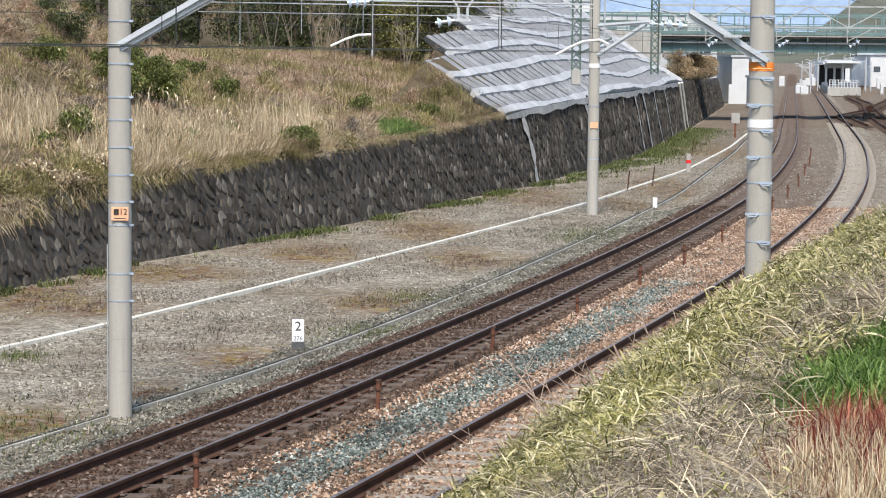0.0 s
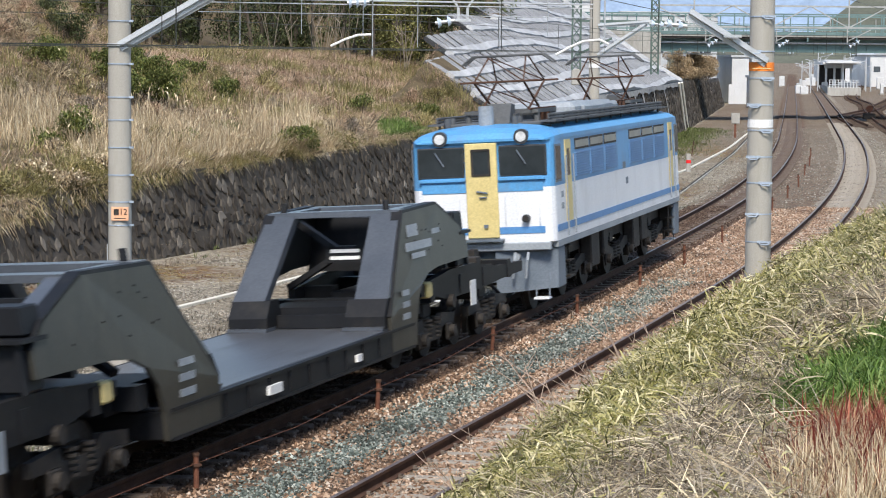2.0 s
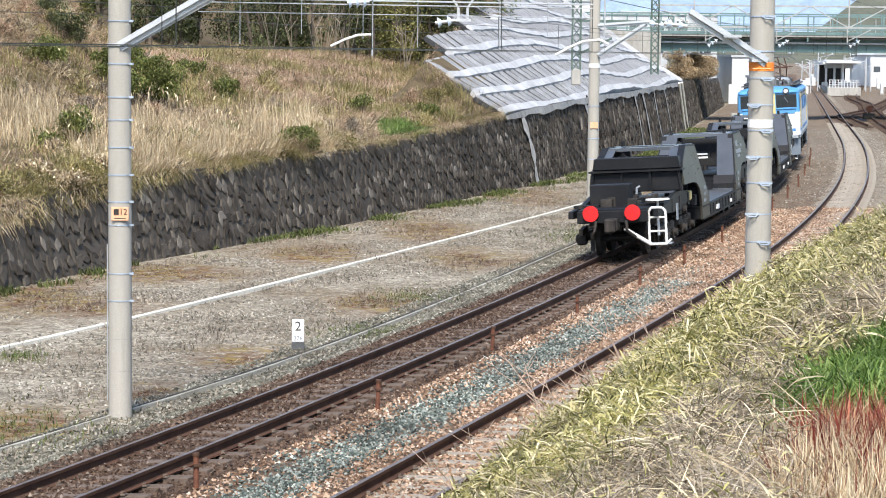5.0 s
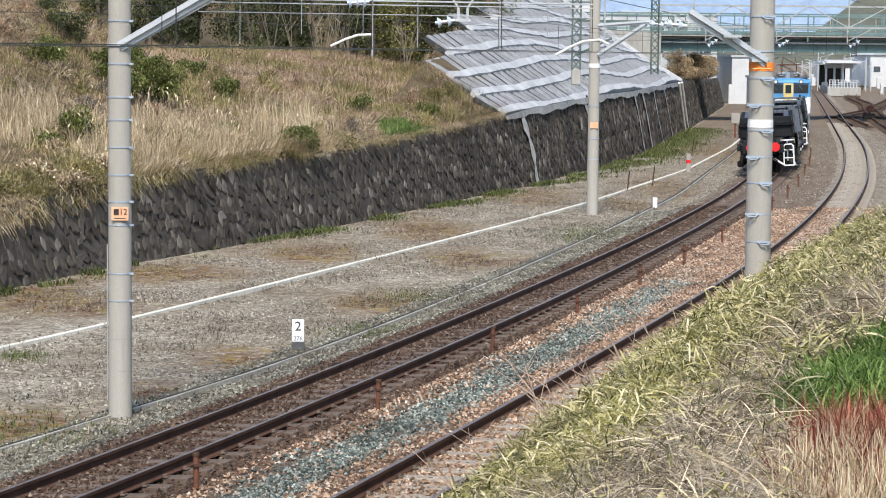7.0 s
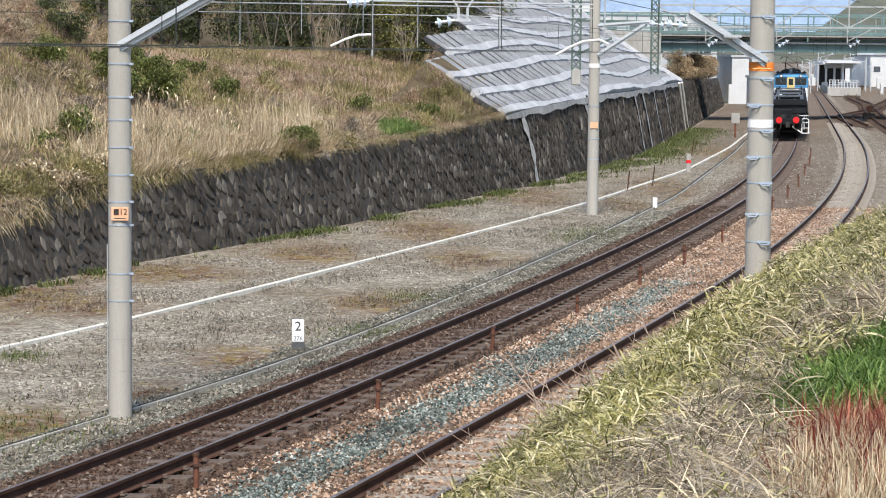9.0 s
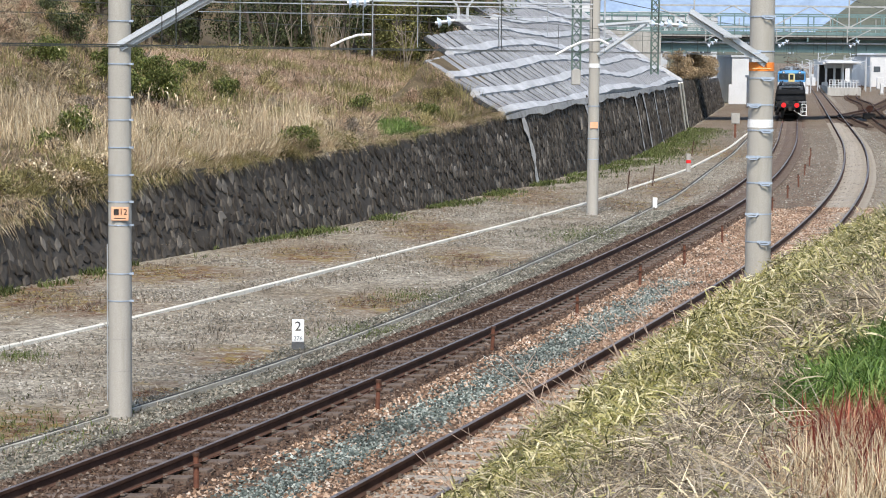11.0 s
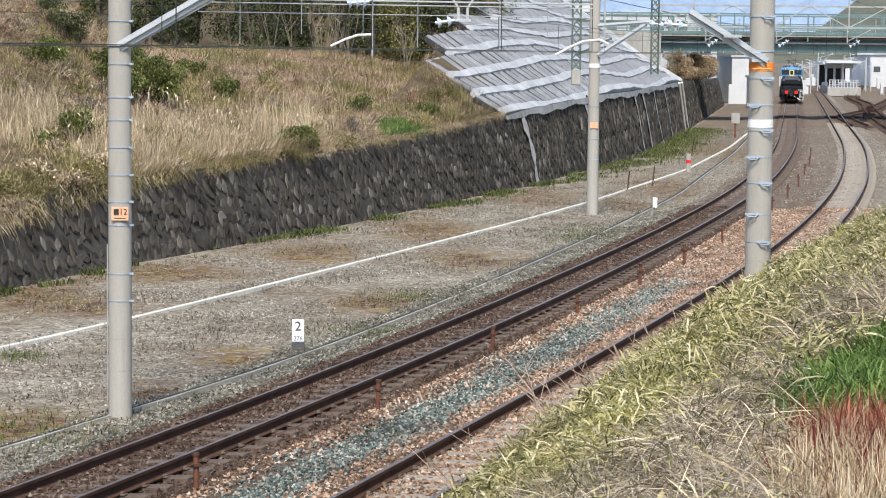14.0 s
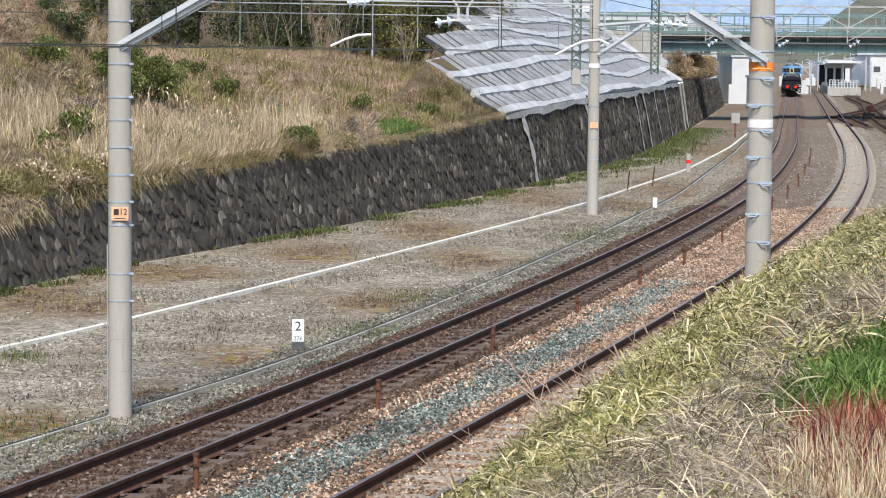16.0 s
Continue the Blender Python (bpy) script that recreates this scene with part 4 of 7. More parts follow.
def build_wagon(tail):
    th = thing("well_wagon", "black heavy-load well wagon with high raised ends, empty", "freight wagon", group="well wagons")
    # low deck
    dk = part("deck", box((-4.75, -1.30, 0.46), (4.75, 1.30, 0.80), 0.02), WAGON, th, "black deep side sills of the low deck")
    part("deck_plate", box((-4.7, -1.24, 0.80), (4.7, 1.24, 0.846), 0.01), DECK, dk, "worn grey steel deck plate")
    for sg in (-1, 1):
        bm = bmesh.new()
        for x in np.arange(-3.0, 3.1, 0.75):
            bm_box(bm, (x - 0.03, sg * 1.30 - 0.02, 0.50), (x + 0.03, sg * 1.30 + 0.035, 0.78))
        bm_box(bm, (-4.7, sg * 1.30 - 0.03, 0.79), (4.7, sg * 1.30 + 0.05, 0.83))
        bm_box(bm, (-4.7, sg * 1.30 - 0.03, 0.45), (4.7, sg * 1.30 + 0.05, 0.49))
        pieces("deck_rib", bm, WAGON, dk)
        part("lettering_bar", box((-1.6, min(sg * 1.30, sg * 1.345), 0.56), (-1.15, max(sg * 1.30, sg * 1.345), 0.68)), WHITE, dk, "small white lettering block")
        part("lettering_bar", box((1.9, min(sg * 1.30, sg * 1.345), 0.56), (2.1, max(sg * 1.30, sg * 1.345), 0.66)), WHITE, dk, "small white lettering block")
    for e in (-1, 1):
        gn = part("raised_end", box((min(e * 3.9, e * 5.6), -0.9, 0.86), (max(e * 3.9, e * 5.6), 0.9, 1.15)), WAGON, th, "high black raised end frame")

        def X(v):
            return e * v
        for sg in (-1, 1):
            y0 = sg * 1.31
            out = [(X(3.2), 0.47), (X(3.2), 1.02), (X(4.65), 2.66), (X(6.5), 2.70), (X(7.6), 2.25), (X(7.95), 1.95), (X(7.95), 1.62), (X(6.2), 1.60), (X(5.65), 1.54), (X(5.25), 1.38), (X(4.98), 1.12), (X(4.84), 0.80), (X(4.80), 0.47)]
            part("side_plate", prism(out, y0, y0 - sg * 0.06), WAGON_OLIVE, gn, "olive-grey side plate with an arched cut-out")
            # flange round the plate
            bm = bmesh.new()
            for (xa, za), (xb, zb) in zip(out[1:6], out[2:7]):
                bm_bar(bm, (xa, y0 - sg * 0.10, za), (xb, y0 - sg * 0.10, zb), 0.20 if abs(xa - xb) > 0.01 else 0.18, 0.05)
            part("flange", bm, WAGON, gn)
            # inclined portal post with a stepped foot
            pp = [(X(3.28), 1.30), (X(4.62), 2.64), (X(4.95), 2.64), (X(3.6), 1.30)]
            part("portal_post", prism(pp, sg * 1.245, sg * 0.72), WAGON_SHEEN, gn, "sloping portal post, greyed for sky reflection")
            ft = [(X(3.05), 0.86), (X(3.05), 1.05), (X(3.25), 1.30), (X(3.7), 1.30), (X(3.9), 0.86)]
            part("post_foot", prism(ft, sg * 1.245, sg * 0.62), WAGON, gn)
            part("foot_plate", box((min(X(2.95), X(3.4)), min(sg * 0.6, sg * 1.24), 0.85), (max(X(2.95), X(3.4)), max(sg * 0.6, sg * 1.24), 0.90)), WAGON_SHEEN, gn)
            # lifting eye
            part("lifting_eye", rod((X(4.75), sg * 0.98, 2.60), (X(4.75), sg * 0.98, 2.86), 0.06, 8), WAGON, gn)
            # white lettering blocks on the plate
            if e > 0:
                for x0, x1, z0, z1 in ((4.75, 5.35, 2.22, 2.42), (4.55, 6.0, 1.98, 2.12), (4.9, 5.6, 1.84, 1.93), (6.1, 6.5, 2.18, 2.27)):
                    part("lettering_bar", box((x0, min(y0, y0 + sg * 0.008), z0), (x1, max(y0, y0 + sg * 0.008), z1)), COVER, gn, "worn pale lettering block")
            for z in (0.92, 1.10, 1.28):
                part("lettering_bar", box((min(X(3.95), X(4.4)), min(y0, y0 + sg * 0.008), z), (max(X(3.95), X(4.4)), max(y0, y0 + sg * 0.008), z + 0.09)), COVER, gn, "worn pale lettering block")
            bm = bmesh.new()
            rr = random.Random(e * 7 + sg)
            for k in range(11):
                x, z = X(rr.uniform(4.7, 7.0)), rr.uniform(1.75, 2.45)
                bm_rod(bm, (x, y0, z), (x, y0 + sg * 0.012, z), 0.014, 6)
            pieces("rivet", bm, WAGON, gn)
            part("chock", box((min(X(5.95), X(6.2)), sg * 1.10 - 0.08, 1.08), (max(X(5.95), X(6.2)), sg * 1.10 + 0.08, 1.34), 0.03), YELLOW, gn, "yellow wheel chock hung by the bogie")
        # top plate round an oval opening, cross beams, braces
        bm = box((min(X(4.62), X(5.0)), -1.24, 2.60), (max(X(4.62), X(5.0)), 1.24, 2.70))
        bm_box(bm, (min(X(6.2), X(6.55)), -1.24, 2.60), (max(X(6.2), X(6.55)), 1.24, 2.70))
        for sg in (-1, 1):
            bm_box(bm, (min(X(4.9), X(6.4)), min(sg * 0.85, sg * 1.24), 2.62), (max(X(4.9), X(6.4)), max(sg * 0.85, sg * 1.24), 2.69))
        part("top_plate", bm, WAGON_SHEEN, gn, "top plate with a large opening, greyed for sky reflection")
        bm = bmesh.new()
        for sg in (-1, 1):
            bm_bar(bm, (X(5.4), sg * 0.95, 2.5), (X(5.4), sg * 0.10, 1.95), 0.16, 0.10)
            bm_bar(bm, (X(5.4), sg * 0.15, 1.9), (X(5.5), sg * 1.0, 1.35), 0.16, 0.10)
        bm_box(bm, (min(X(5.32), X(5.5)), -0.34, 1.78), (max(X(5.32), X(5.5)), 0.34, 2.06))
        bm_box(bm, (min(X(5.1), X(5.4)), -1.2, 0.9), (max(X(5.1), X(5.4)), 1.2, 1.18))
        pieces("brace", bm, WAGON, gn, "black crossed braces")
        for z in (1.95, 1.83):
            part("lettering_bar", box((min(X(5.30), X(5.318)), -0.26, z), (max(X(5.30), X(5.318)), 0.26, z + 0.06)), WHITE, gn, "small white lettering block")
        part("bulkhead", box((min(X(6.9), X(6.98)), -1.22, 1.50), (max(X(6.9), X(6.98)), 1.22, 2.46)), WAGON, gn)
        bm = bmesh.new()
        for sg in (-1, 1):
            bm_bar(bm, (X(6.5), sg * 1.06, 2.67), (X(7.62), sg * 1.06, 2.24), 0.40, 0.04)
        pieces("end_slope", bm, WAGON_SHEEN, gn, "sloping end plate, greyed for sky reflection")
        part("front_sill", box((min(X(3.5), X(3.62)), -0.60, 0.86), (max(X(3.5), X(3.62)), 0.60, 1.06)), WAGON, gn)
        # outer boxes behind the raised end
        part("upper_box", box((min(X(7.55), X(8.0)), -1.26, 2.12), (max(X(7.55), X(8.0)), 1.26, 2.46), 0.02), WAGON, gn, "black cross box with pale reflectors")
        for y in (-0.95, 0.65) if not (tail and e < 0) else ():
            part("reflector", box((min(X(8.0), X(8.012)), y, 2.24), (max(X(8.0), X(8.012)), y + 0.28, 2.36)), WHITE, gn, "white reflector")
        part("lower_box", box((min(X(7.6), X(8.05)), -1.20, 1.46), (max(X(7.6), X(8.05)), 1.20, 2.05), 0.03), WAGON, gn, "black cross box")
        part("box_lip", box((min(X(7.6), X(8.2)), -1.34, 2.05), (max(X(7.6), X(8.2)), 1.34, 2.10)), WAGON, gn)
        bm = bmesh.new()
        for y in (-1.22, -0.4, 0.4, 1.22):
            bm_box(bm, (min(X(8.05), X(8.13)), y - 0.03, 1.46), (max(X(8.05), X(8.13)), y + 0.03, 2.04))
        pieces("box_rib", bm, WAGON, gn)
        # span frame over the bogies
        sf = part("span_frame", box((min(X(5.9), X(12.0)), -0.45, 0.98), (max(X(5.9), X(12.0)), 0.45, 1.22)), WAGON, th, "black span frame over two bogies")
        for sg in (-1, 1):
            pts = [(X(5.75), 1.12), (X(5.75), 1.30), (X(7.4), 1.42), (X(8.8), 1.42), (X(10.4), 1.24), (X(12.0), 1.20), (X(12.0), 1.02), (X(10.6), 1.00), (X(9.2), 0.95), (X(7.2), 0.95), (X(6.4), 1.08)]
            part("side_beam", prism(pts, sg * 1.12, sg * 1.00), WAGON, sf)
            bm = bmesh.new()
            for x in (6.2, 7.9, 9.3, 10.9):
                bm_box(bm, (min(X(x), X(x + 0.22)), min(sg * 0.5, sg * 1.14), 0.99), (max(X(x), X(x + 0.22)), max(sg * 0.5, sg * 1.14), 1.30))
            pieces("bracket", bm, WAGON, sf)
            part("data_panel", box((min(X(8.5), X(8.8)), min(sg * 1.125, sg * 1.145), 0.72), (max(X(8.5), X(8.8)), max(sg * 1.125, sg * 1.145), 1.14)), WHITE if e > 0 else COVER, sf, "white data panel")
            part("valve", rod((X(7.3), sg * 1.08, 0.92), (X(7.3), sg * 1.20, 0.92), 0.11, 12), UNDER, sf)
        if e < 0:
            part("brake_box", box((-10.75, -0.22, 1.20), (-10.05, 0.78, 1.78), 0.02), WAGON, sf, "black equipment box on the end platform")
        part("platform", box((min(X(10.2), X(12.1)), -0.86, 1.20), (max(X(10.2), X(12.1)), 0.86, 1.235)), WAGON, sf)
        bm = bmesh.new()
        rr = random.Random(31 + e)
        for k in range(14):
            x, y = rr.uniform(8.7, 11.0), rr.uniform(-0.9, 0.9)
            bm_box(bm, (min(X(x), X(x + rr.uniform(.1, .4))), y, 1.2), (max(X(x), X(x + .3)), y + rr.uniform(.1, .3), rr.uniform(1.28, 1.5)), 0.015)
        bm_path(bm, [(X(8.7), -0.3, 1.3), (X(9.6), -0.35, 1.36), (X(10.8), -0.2, 1.32)], 0.03, 6)
        bm_path(bm, [(X(8.7), 0.4, 1.36), (X(9.9), 0.45, 1.40), (X(10.8), 0.4, 1.32)], 0.025, 6)
        pieces("brake_gear", bm, UNDER, sf)
        part("hose_hook", bm_path(bmesh.new(), [(X(8.72), -0.1, 1.42), (X(8.74), -0.12, 1.58), (X(8.74), -0.2, 1.63)], 0.03, 6), COVER, sf)
        part("end_beam", box((min(X(12.0), X(12.15)), -0.88, 0.90), (max(X(12.0), X(12.15)), 0.88, 1.20), 0.02), WAGON, sf, "black end beam")
        bm = bmesh.new()
        bm_path(bm, [(X(12.2), -0.35, 0.95), (X(12.4), -0.40, 0.72), (X(12.3), -0.60, 0.55)], 0.035, 8)
        bm_path(bm, [(X(12.2), 0.4, 0.95), (X(12.4), 0.42, 0.7), (X(12.3), 0.5, 0.55)], 0.035, 8)
        pieces("air_hose", bm, UNDER, sf)
        coupler(sf, X(12.1), e)
        part('draw_gear', box((min(X(11.9), X(12.45)), -0.16, 0.74), (max(X(11.9), X(12.45)), 0.16, 1.02), 0.02), UNDER, sf)
        for xc in (6.55, 9.85):
            bogie(th, X(xc), 1.55, 0.43, 1.05, 1.0)
        # hand brake with white step, right at the rear and left at the front
        sg = -1 if e < 0 else 1
        st = part("hand_brake", rod((X(11.2), sg * 1.0, 0.7), (X(11.2), sg * 1.0, 1.62), 0.03, 8), WHITE, th, "white hand-brake stand")
        part("hand_wheel", rod((X(11.2), sg * 1.0, 1.58), (X(11.2), sg * 1.0, 1.615), 0.30, 24), WHITE, st, "white hand wheel")
        xl = X(11.85)
        ld = part("step_ladder", bm_path(bmesh.new(), [(xl, sg * 0.86, 0.50), (xl, sg * 0.86, 1.30), (xl, sg * 0.93, 1.40), (xl, sg * 1.20, 1.40),
                                                      (xl, sg * 1.28, 1.30), (xl, sg * 1.28, 0.50), (xl, sg * 0.86, 0.50)], 0.030, 8), WHITE, th, "white tubular step ladder")
        bm = bmesh.new()
        for z in (0.82, 1.16):
            bm_rod(bm, (xl, sg * 0.86, z), (xl, sg * 1.28, z), 0.024, 8)
        bm_rod(bm, (xl, sg * 0.90, 0.50), (X(12.12), sg * 0.30, 0.92), 0.045, 8)
        bm_rod(bm, (xl, sg * 1.28, 0.50), (X(11.2), sg * 1.30, 0.56), 0.030, 8)
        pieces("rung", bm, WHITE, ld)
        ld.location.z, st.location.z = -0.17, -0.20
        part("step_board", box((min(X(11.5), xl), min(sg * 0.9, sg * 1.40), 0.49), (max(X(11.5), xl), max(sg * 0.9, sg * 1.40), 0.52)), COVER, ld)
        # the frame leans inward towards its head
        for ob in [gn] + [c for c in gn.children_recursive]:
            if ob.type == "MESH":
                for vt in ob.data.vertices:
                    up_ = max(0.0, vt.co.z - 1.3)
                    vt.co.y *= 1 - 0.10 * up_
                    vt.co.z -= 0.10 * up_
                    if e > 0:
                        vt.co.x += 0.16 * up_ + 0.42 * min(max((5.0 - vt.co.x) / 1.8, 0.0), 1.0)
    if tail:
        for y in (-0.52, 0.52):
            bk = part("tail_bracket", box((-12.22, y - 0.03, 0.95), (-12.15, y + 0.03, 1.25)), WAGON, th)
            part("tail_disc", rod((-12.26, y, 1.15), (-12.22, y, 1.15), 0.195, 28), RED, bk, "round red tail disc")
    return th


LOCO = build_loco()
WAGON_FIRST = build_wagon(False)
WAGON_LAST = build_wagon(True)


def motions():
    """The train runs along the first track at about 77 km/h."""
    for ob, centre, half in ((LOCO, 7.8, 5.15), (WAGON_FIRST, -13.7, 8.2), (WAGON_LAST, -39.25, 8.2)):
        rows = []
        for i in range(65):
            t = i * 0.25
            s = 24.0 + 21.3 * (t - 1.5) + 0.08 * (t - 1.5) ** 2 + (0.60 * math.exp(-t / 1.5) if ob is LOCO else 0.0) + centre
            xa, ya, _ = at(T1, s - half)
            xb, yb, _ = at(T1, s + half)
            head = math.atan2(yb - ya, xb - xa)
            roll = math.atan(float(cant(T1, s)) / 1.132)
            m = Matrix.Translation(((xa + xb) / 2, (ya + yb) / 2, 0)) @ Matrix.Rotation(head, 4, "Z") @ Matrix.Rotation(-roll, 4, "X")
            rows.append((t, m))
        walk(ob, rows)
# ---- overhead line: poles, arms, wires ----
def ring_band(parent, x, y, z, r, h, mat, name="band", label=""):
    return part(name, rod((x, y, z - h / 2), (x, y, z + h / 2), r, 24), mat, parent, label)


def build_pole(x, y, z0, h, r0, r1, label):
    th = thing("catenary_pole", label, "catenary pole", Matrix.Translation((x, y, 0)), "catenary poles")
    bm = bmesh.new()
    bmesh.ops.create_cone(bm, cap_ends=False, segments=32, radius1=r0, radius2=r1, depth=h - z0, matrix=Matrix.Translation((0, 0, (z0 + h) / 2)))
    part("shaft", bm, POLE, th, smooth=True)
    part("cap", rod((0, 0, h - 0.01), (0, 0, h + 0.04), r1 * 1.02, 28), POLE, th)
    return th


def strut(parent, a, b, w=0.10, name="strut", mat=None):
    """A channel-section arm."""
    bm = bmesh.new()
    a, b = Vector(a), Vector(b)
    bm_bar(bm, a, b, w, 0.015)
    for s in (-1, 1):
        off = Vector((0, 0.03, 0))
        d = (b - a).normalized()
        side = d.cross(Vector((0, 1, 0))).normalized() * (w / 2 * s)
        bm_bar(bm, a + side + off, b + side + off, 0.014, 0.07)
    return part(name, bm, mat or GALV, parent, "pale galvanised steel arm")


def insulator(parent, a, b, n=3, r=0.085):
    """A string of porcelain sheds between two points."""
    a, b = Vector(a), Vector(b)
    ins = part("insulator", rod(a, b, 0.028, 8), GALV, parent, "pale porcelain insulator")
    for i in range(n):
        p, q = a.lerp(b, (i + 0.25) / n), a.lerp(b, (i + 0.62) / n)
        part("shed", rod(p, q, r, 16, r * 0.55), PORCELAIN, ins)
    return ins


def left_pole():
    th = build_pole(-4.72, 34.5, -0.5, 8.2, 0.172, 0.160, "round grey concrete catenary pole with an orange number plate")
    for z in (5.45, 4.83, 4.35, 4.02, 3.62, 3.22, 2.83, 2.49, 1.78, 1.38):
        ring_band(th, 0, 0, z, 0.176, 0.018, GALV_BLUE, "strap", "thin blue-grey strap")
        part("strap_bolt", box((0.15, -0.10, z - 0.015), (0.21, -0.06, z + 0.015)), GALV_BLUE, th)
    ring_band(th, 0, 0, 0.35, 0.1735, 0.012, CONCRETE, "joint")
    ring_band(th, 0, 0, 0.82, 0.1735, 0.012, CONCRETE, "joint")
    part("conduit", rod((-0.185, -0.02, -0.1), (-0.182, -0.02, 2.2), 0.008, 8), GALV, th, "thin white conduit")
    pl = part("number_plate", box((-0.10, -0.195, 2.56), (0.15, -0.183, 2.76), 0.004), ORANGE_PALE, th, "orange and white pole number plate")
    part("lettering_bar", box((-0.065, -0.199, 2.64), (0.01, -0.196, 2.73)), UNDER, pl, "dark square character")
    part("lettering_bar", box((-0.06, -0.199, 2.59), (0.11, -0.196, 2.60)), UNDER, pl)
    text_mesh("number", "12", 0.12, UNDER, Matrix.Translation((0.075, -0.198, 2.685)), pl)
    strut(th, (0.02, -0.19, 5.08), (2.3, -0.30, 6.42), 0.075)
    strut(th, (-0.02, -0.12, 5.02), (2.3, 0.10, 6.38), 0.06)
    part("cantilever_tube", rod((0, 0, 6.45), (4.6, -0.6, 6.5), 0.035, 10), GALV, th)
    ring_band(th, 0, 0, 5.10, 0.18, 0.05, GALV, "clamp")
    ring_band(th, 0, 0, 6.45, 0.18, 0.06, GALV, "clamp")
    # pull-off over the first track
    part("drop_tube", rod((3.62, 1.5, 4.98), (3.62, 1.5, 6.5), 0.014, 6), GALV, th)
    part("pull_off_arm", bm_path(bmesh.new(), [(2.99, 1.5, 5.12), (3.2, 1.5, 5.22), (3.40, 1.5, 5.29), (3.62, 1.5, 5.30)], 0.018, 8), WHITE, th, "white curved pull-off arm")
    insulator(th, (3.30, 0, 5.74), (3.62, 0, 5.76))


def middle_pole():
    th = build_pole(5.05, 80.2, -0.5, 10.5, 0.195, 0.17, "round grey concrete catenary pole beside the pale kerb")
    ring_band(th, 0, 0, 4.66, 0.20, 0.14, WHITE, "white_band", "white painted band")
    for z in (5.5, 3.3, 2.2, 1.5):
        ring_band(th, 0, 0, z, 0.20, 0.03, GALV_BLUE, "strap")
    part("number_plate", box((-0.12, -0.215, 2.55), (0.14, -0.20, 2.76)), ORANGE_PALE, th, "small orange and white plate")
    strut(th, (0.1, -0.2, 5.0), (1.75, -0.3, 6.1), 0.09)
    strut(th, (0.1, -0.2, 6.0), (1.9, -0.3, 6.15), 0.07)
    insulator(th, (1.8, -0.3, 6.1), (2.7, -0.3, 6.0), 3, 0.12)


def right_pole():
    th = build_pole(4.76, 35.7, -0.4, 8.6, 0.196, 0.180, "round grey concrete catenary pole with orange and white bands")
    ring_band(th, 0, 0, 4.87, 0.192, 0.13, ORANGE, "orange_band", "orange painted band")
    part("orange_mark", box((-0.16, -0.197, 4.84), (0.12, -0.190, 4.85)), YELLOW, th)
    ring_band(th, 0, 0, 4.02, 0.193, 0.12, WHITE, "white_band", "white painted band")
    for i, z in enumerate((5.62, 5.10, 4.70, 4.30, 3.92, 3.52, 3.13, 2.66, 2.24)):
        st = ring_band(th, 0, 0, z, 0.196, 0.02, GALV_BLUE, "strap", "blue-grey strap with a folded step")
        sx = 0.03 if i % 2 == 0 else -0.16
        bm = bmesh.new()
        bm_rod(bm, (sx - 0.05, -0.19, z), (sx - 0.02, -0.235, z - 0.035), 0.010, 6)
        bm_rod(bm, (sx + 0.12, -0.19, z), (sx + 0.09, -0.235, z - 0.035), 0.010, 6)
        bm_rod(bm, (sx - 0.02, -0.235, z - 0.035), (sx + 0.09, -0.235, z - 0.035), 0.012, 6)
        bm_box(bm, (sx - 0.07, -0.21, z - 0.015), (sx + 0.14, -0.185, z + 0.02))
        part("step_iron", bm, GALV_BLUE, st)
    strut(th, (0.05, -0.22, 4.93), (-1.14, -0.35, 5.66), 0.085)
    part("gusset", box((-0.18, -0.24, 4.94), (0.02, -0.21, 5.06)), GALV, th)
    part("wire_clamp", box((-0.62, -0.42, 5.30), (-0.36, -0.30, 5.34)), GALV, th)
    insulator(th, (-1.50, -0.3, 5.50), (-1.16, -0.3, 5.46), 2, 0.075)
    part("cantilever_tube", rod((0, 0, 6.3), (-3.6, -0.6, 6.4), 0.035, 10), GALV, th)
    part("pull_off_arm", bm_path(bmesh.new(), [(-3.16, -1.4, 5.02), (-2.96, -1.4, 5.13), (-2.76, -1.4, 5.22), (-2.52, -1.4, 5.24), (-2.40, -1.4, 5.18)], 0.018, 8), WHITE, th, "white curved pull-off arm")
    part("drop_tube", rod((-2.46, -1.4, 5.2), (-2.46, -1.4, 6.4), 0.014, 6), GALV, th)


ORANGE_PALE = worn("faded orange plate", (0.72, 0.36, 0.20), (0.80, 0.46, 0.30), 6, 60, 0.6)
left_pole()
middle_pole()
right_pole()

sp = thing("cross_span", "pale steel cross-span wires over the tracks", "overhead wire")
for z, r in ((5.80, 0.013), (5.74, 0.009), (5.60, 0.006)):
    part("span_wire", rod((-3.6, 34.7, z), (2.2, 35.5, z - 0.03), r, 6), GALV, sp)
for x in (-3.0, -2.1, -1.2, -0.4, 0.8, 1.5):
    part("hanger", rod((x, 34.8, 5.2 + 0.1 * math.sin(x * 5)), (x, 34.8, 5.9), 0.006, 5), GALV, sp)
# hanging bracket with two insulators between the tracks
hb = thing("hanging_bracket", "pale steel hanging bracket with porcelain insulators", "bracket", Matrix.Translation((0.27, 36.2, 0)))
bm = bmesh.new()
for sx in (-0.07, 0.07):
    bm_bar(bm, (sx, 0, 5.52), (sx, 0, 5.72), 0.04, 0.03)
    bm_bar(bm, (sx, 0, 5.72), (sx * 3.2, 0, 5.95), 0.04, 0.03)
bm_bar(bm, (-0.12, 0, 5.53), (0.12, 0, 5.53), 0.05, 0.04)
bm_bar(bm, (-0.3, 0, 5.97), (0.3, 0, 5.97), 0.08, 0.06)
part("bracket_frame", bm, GALV, hb)
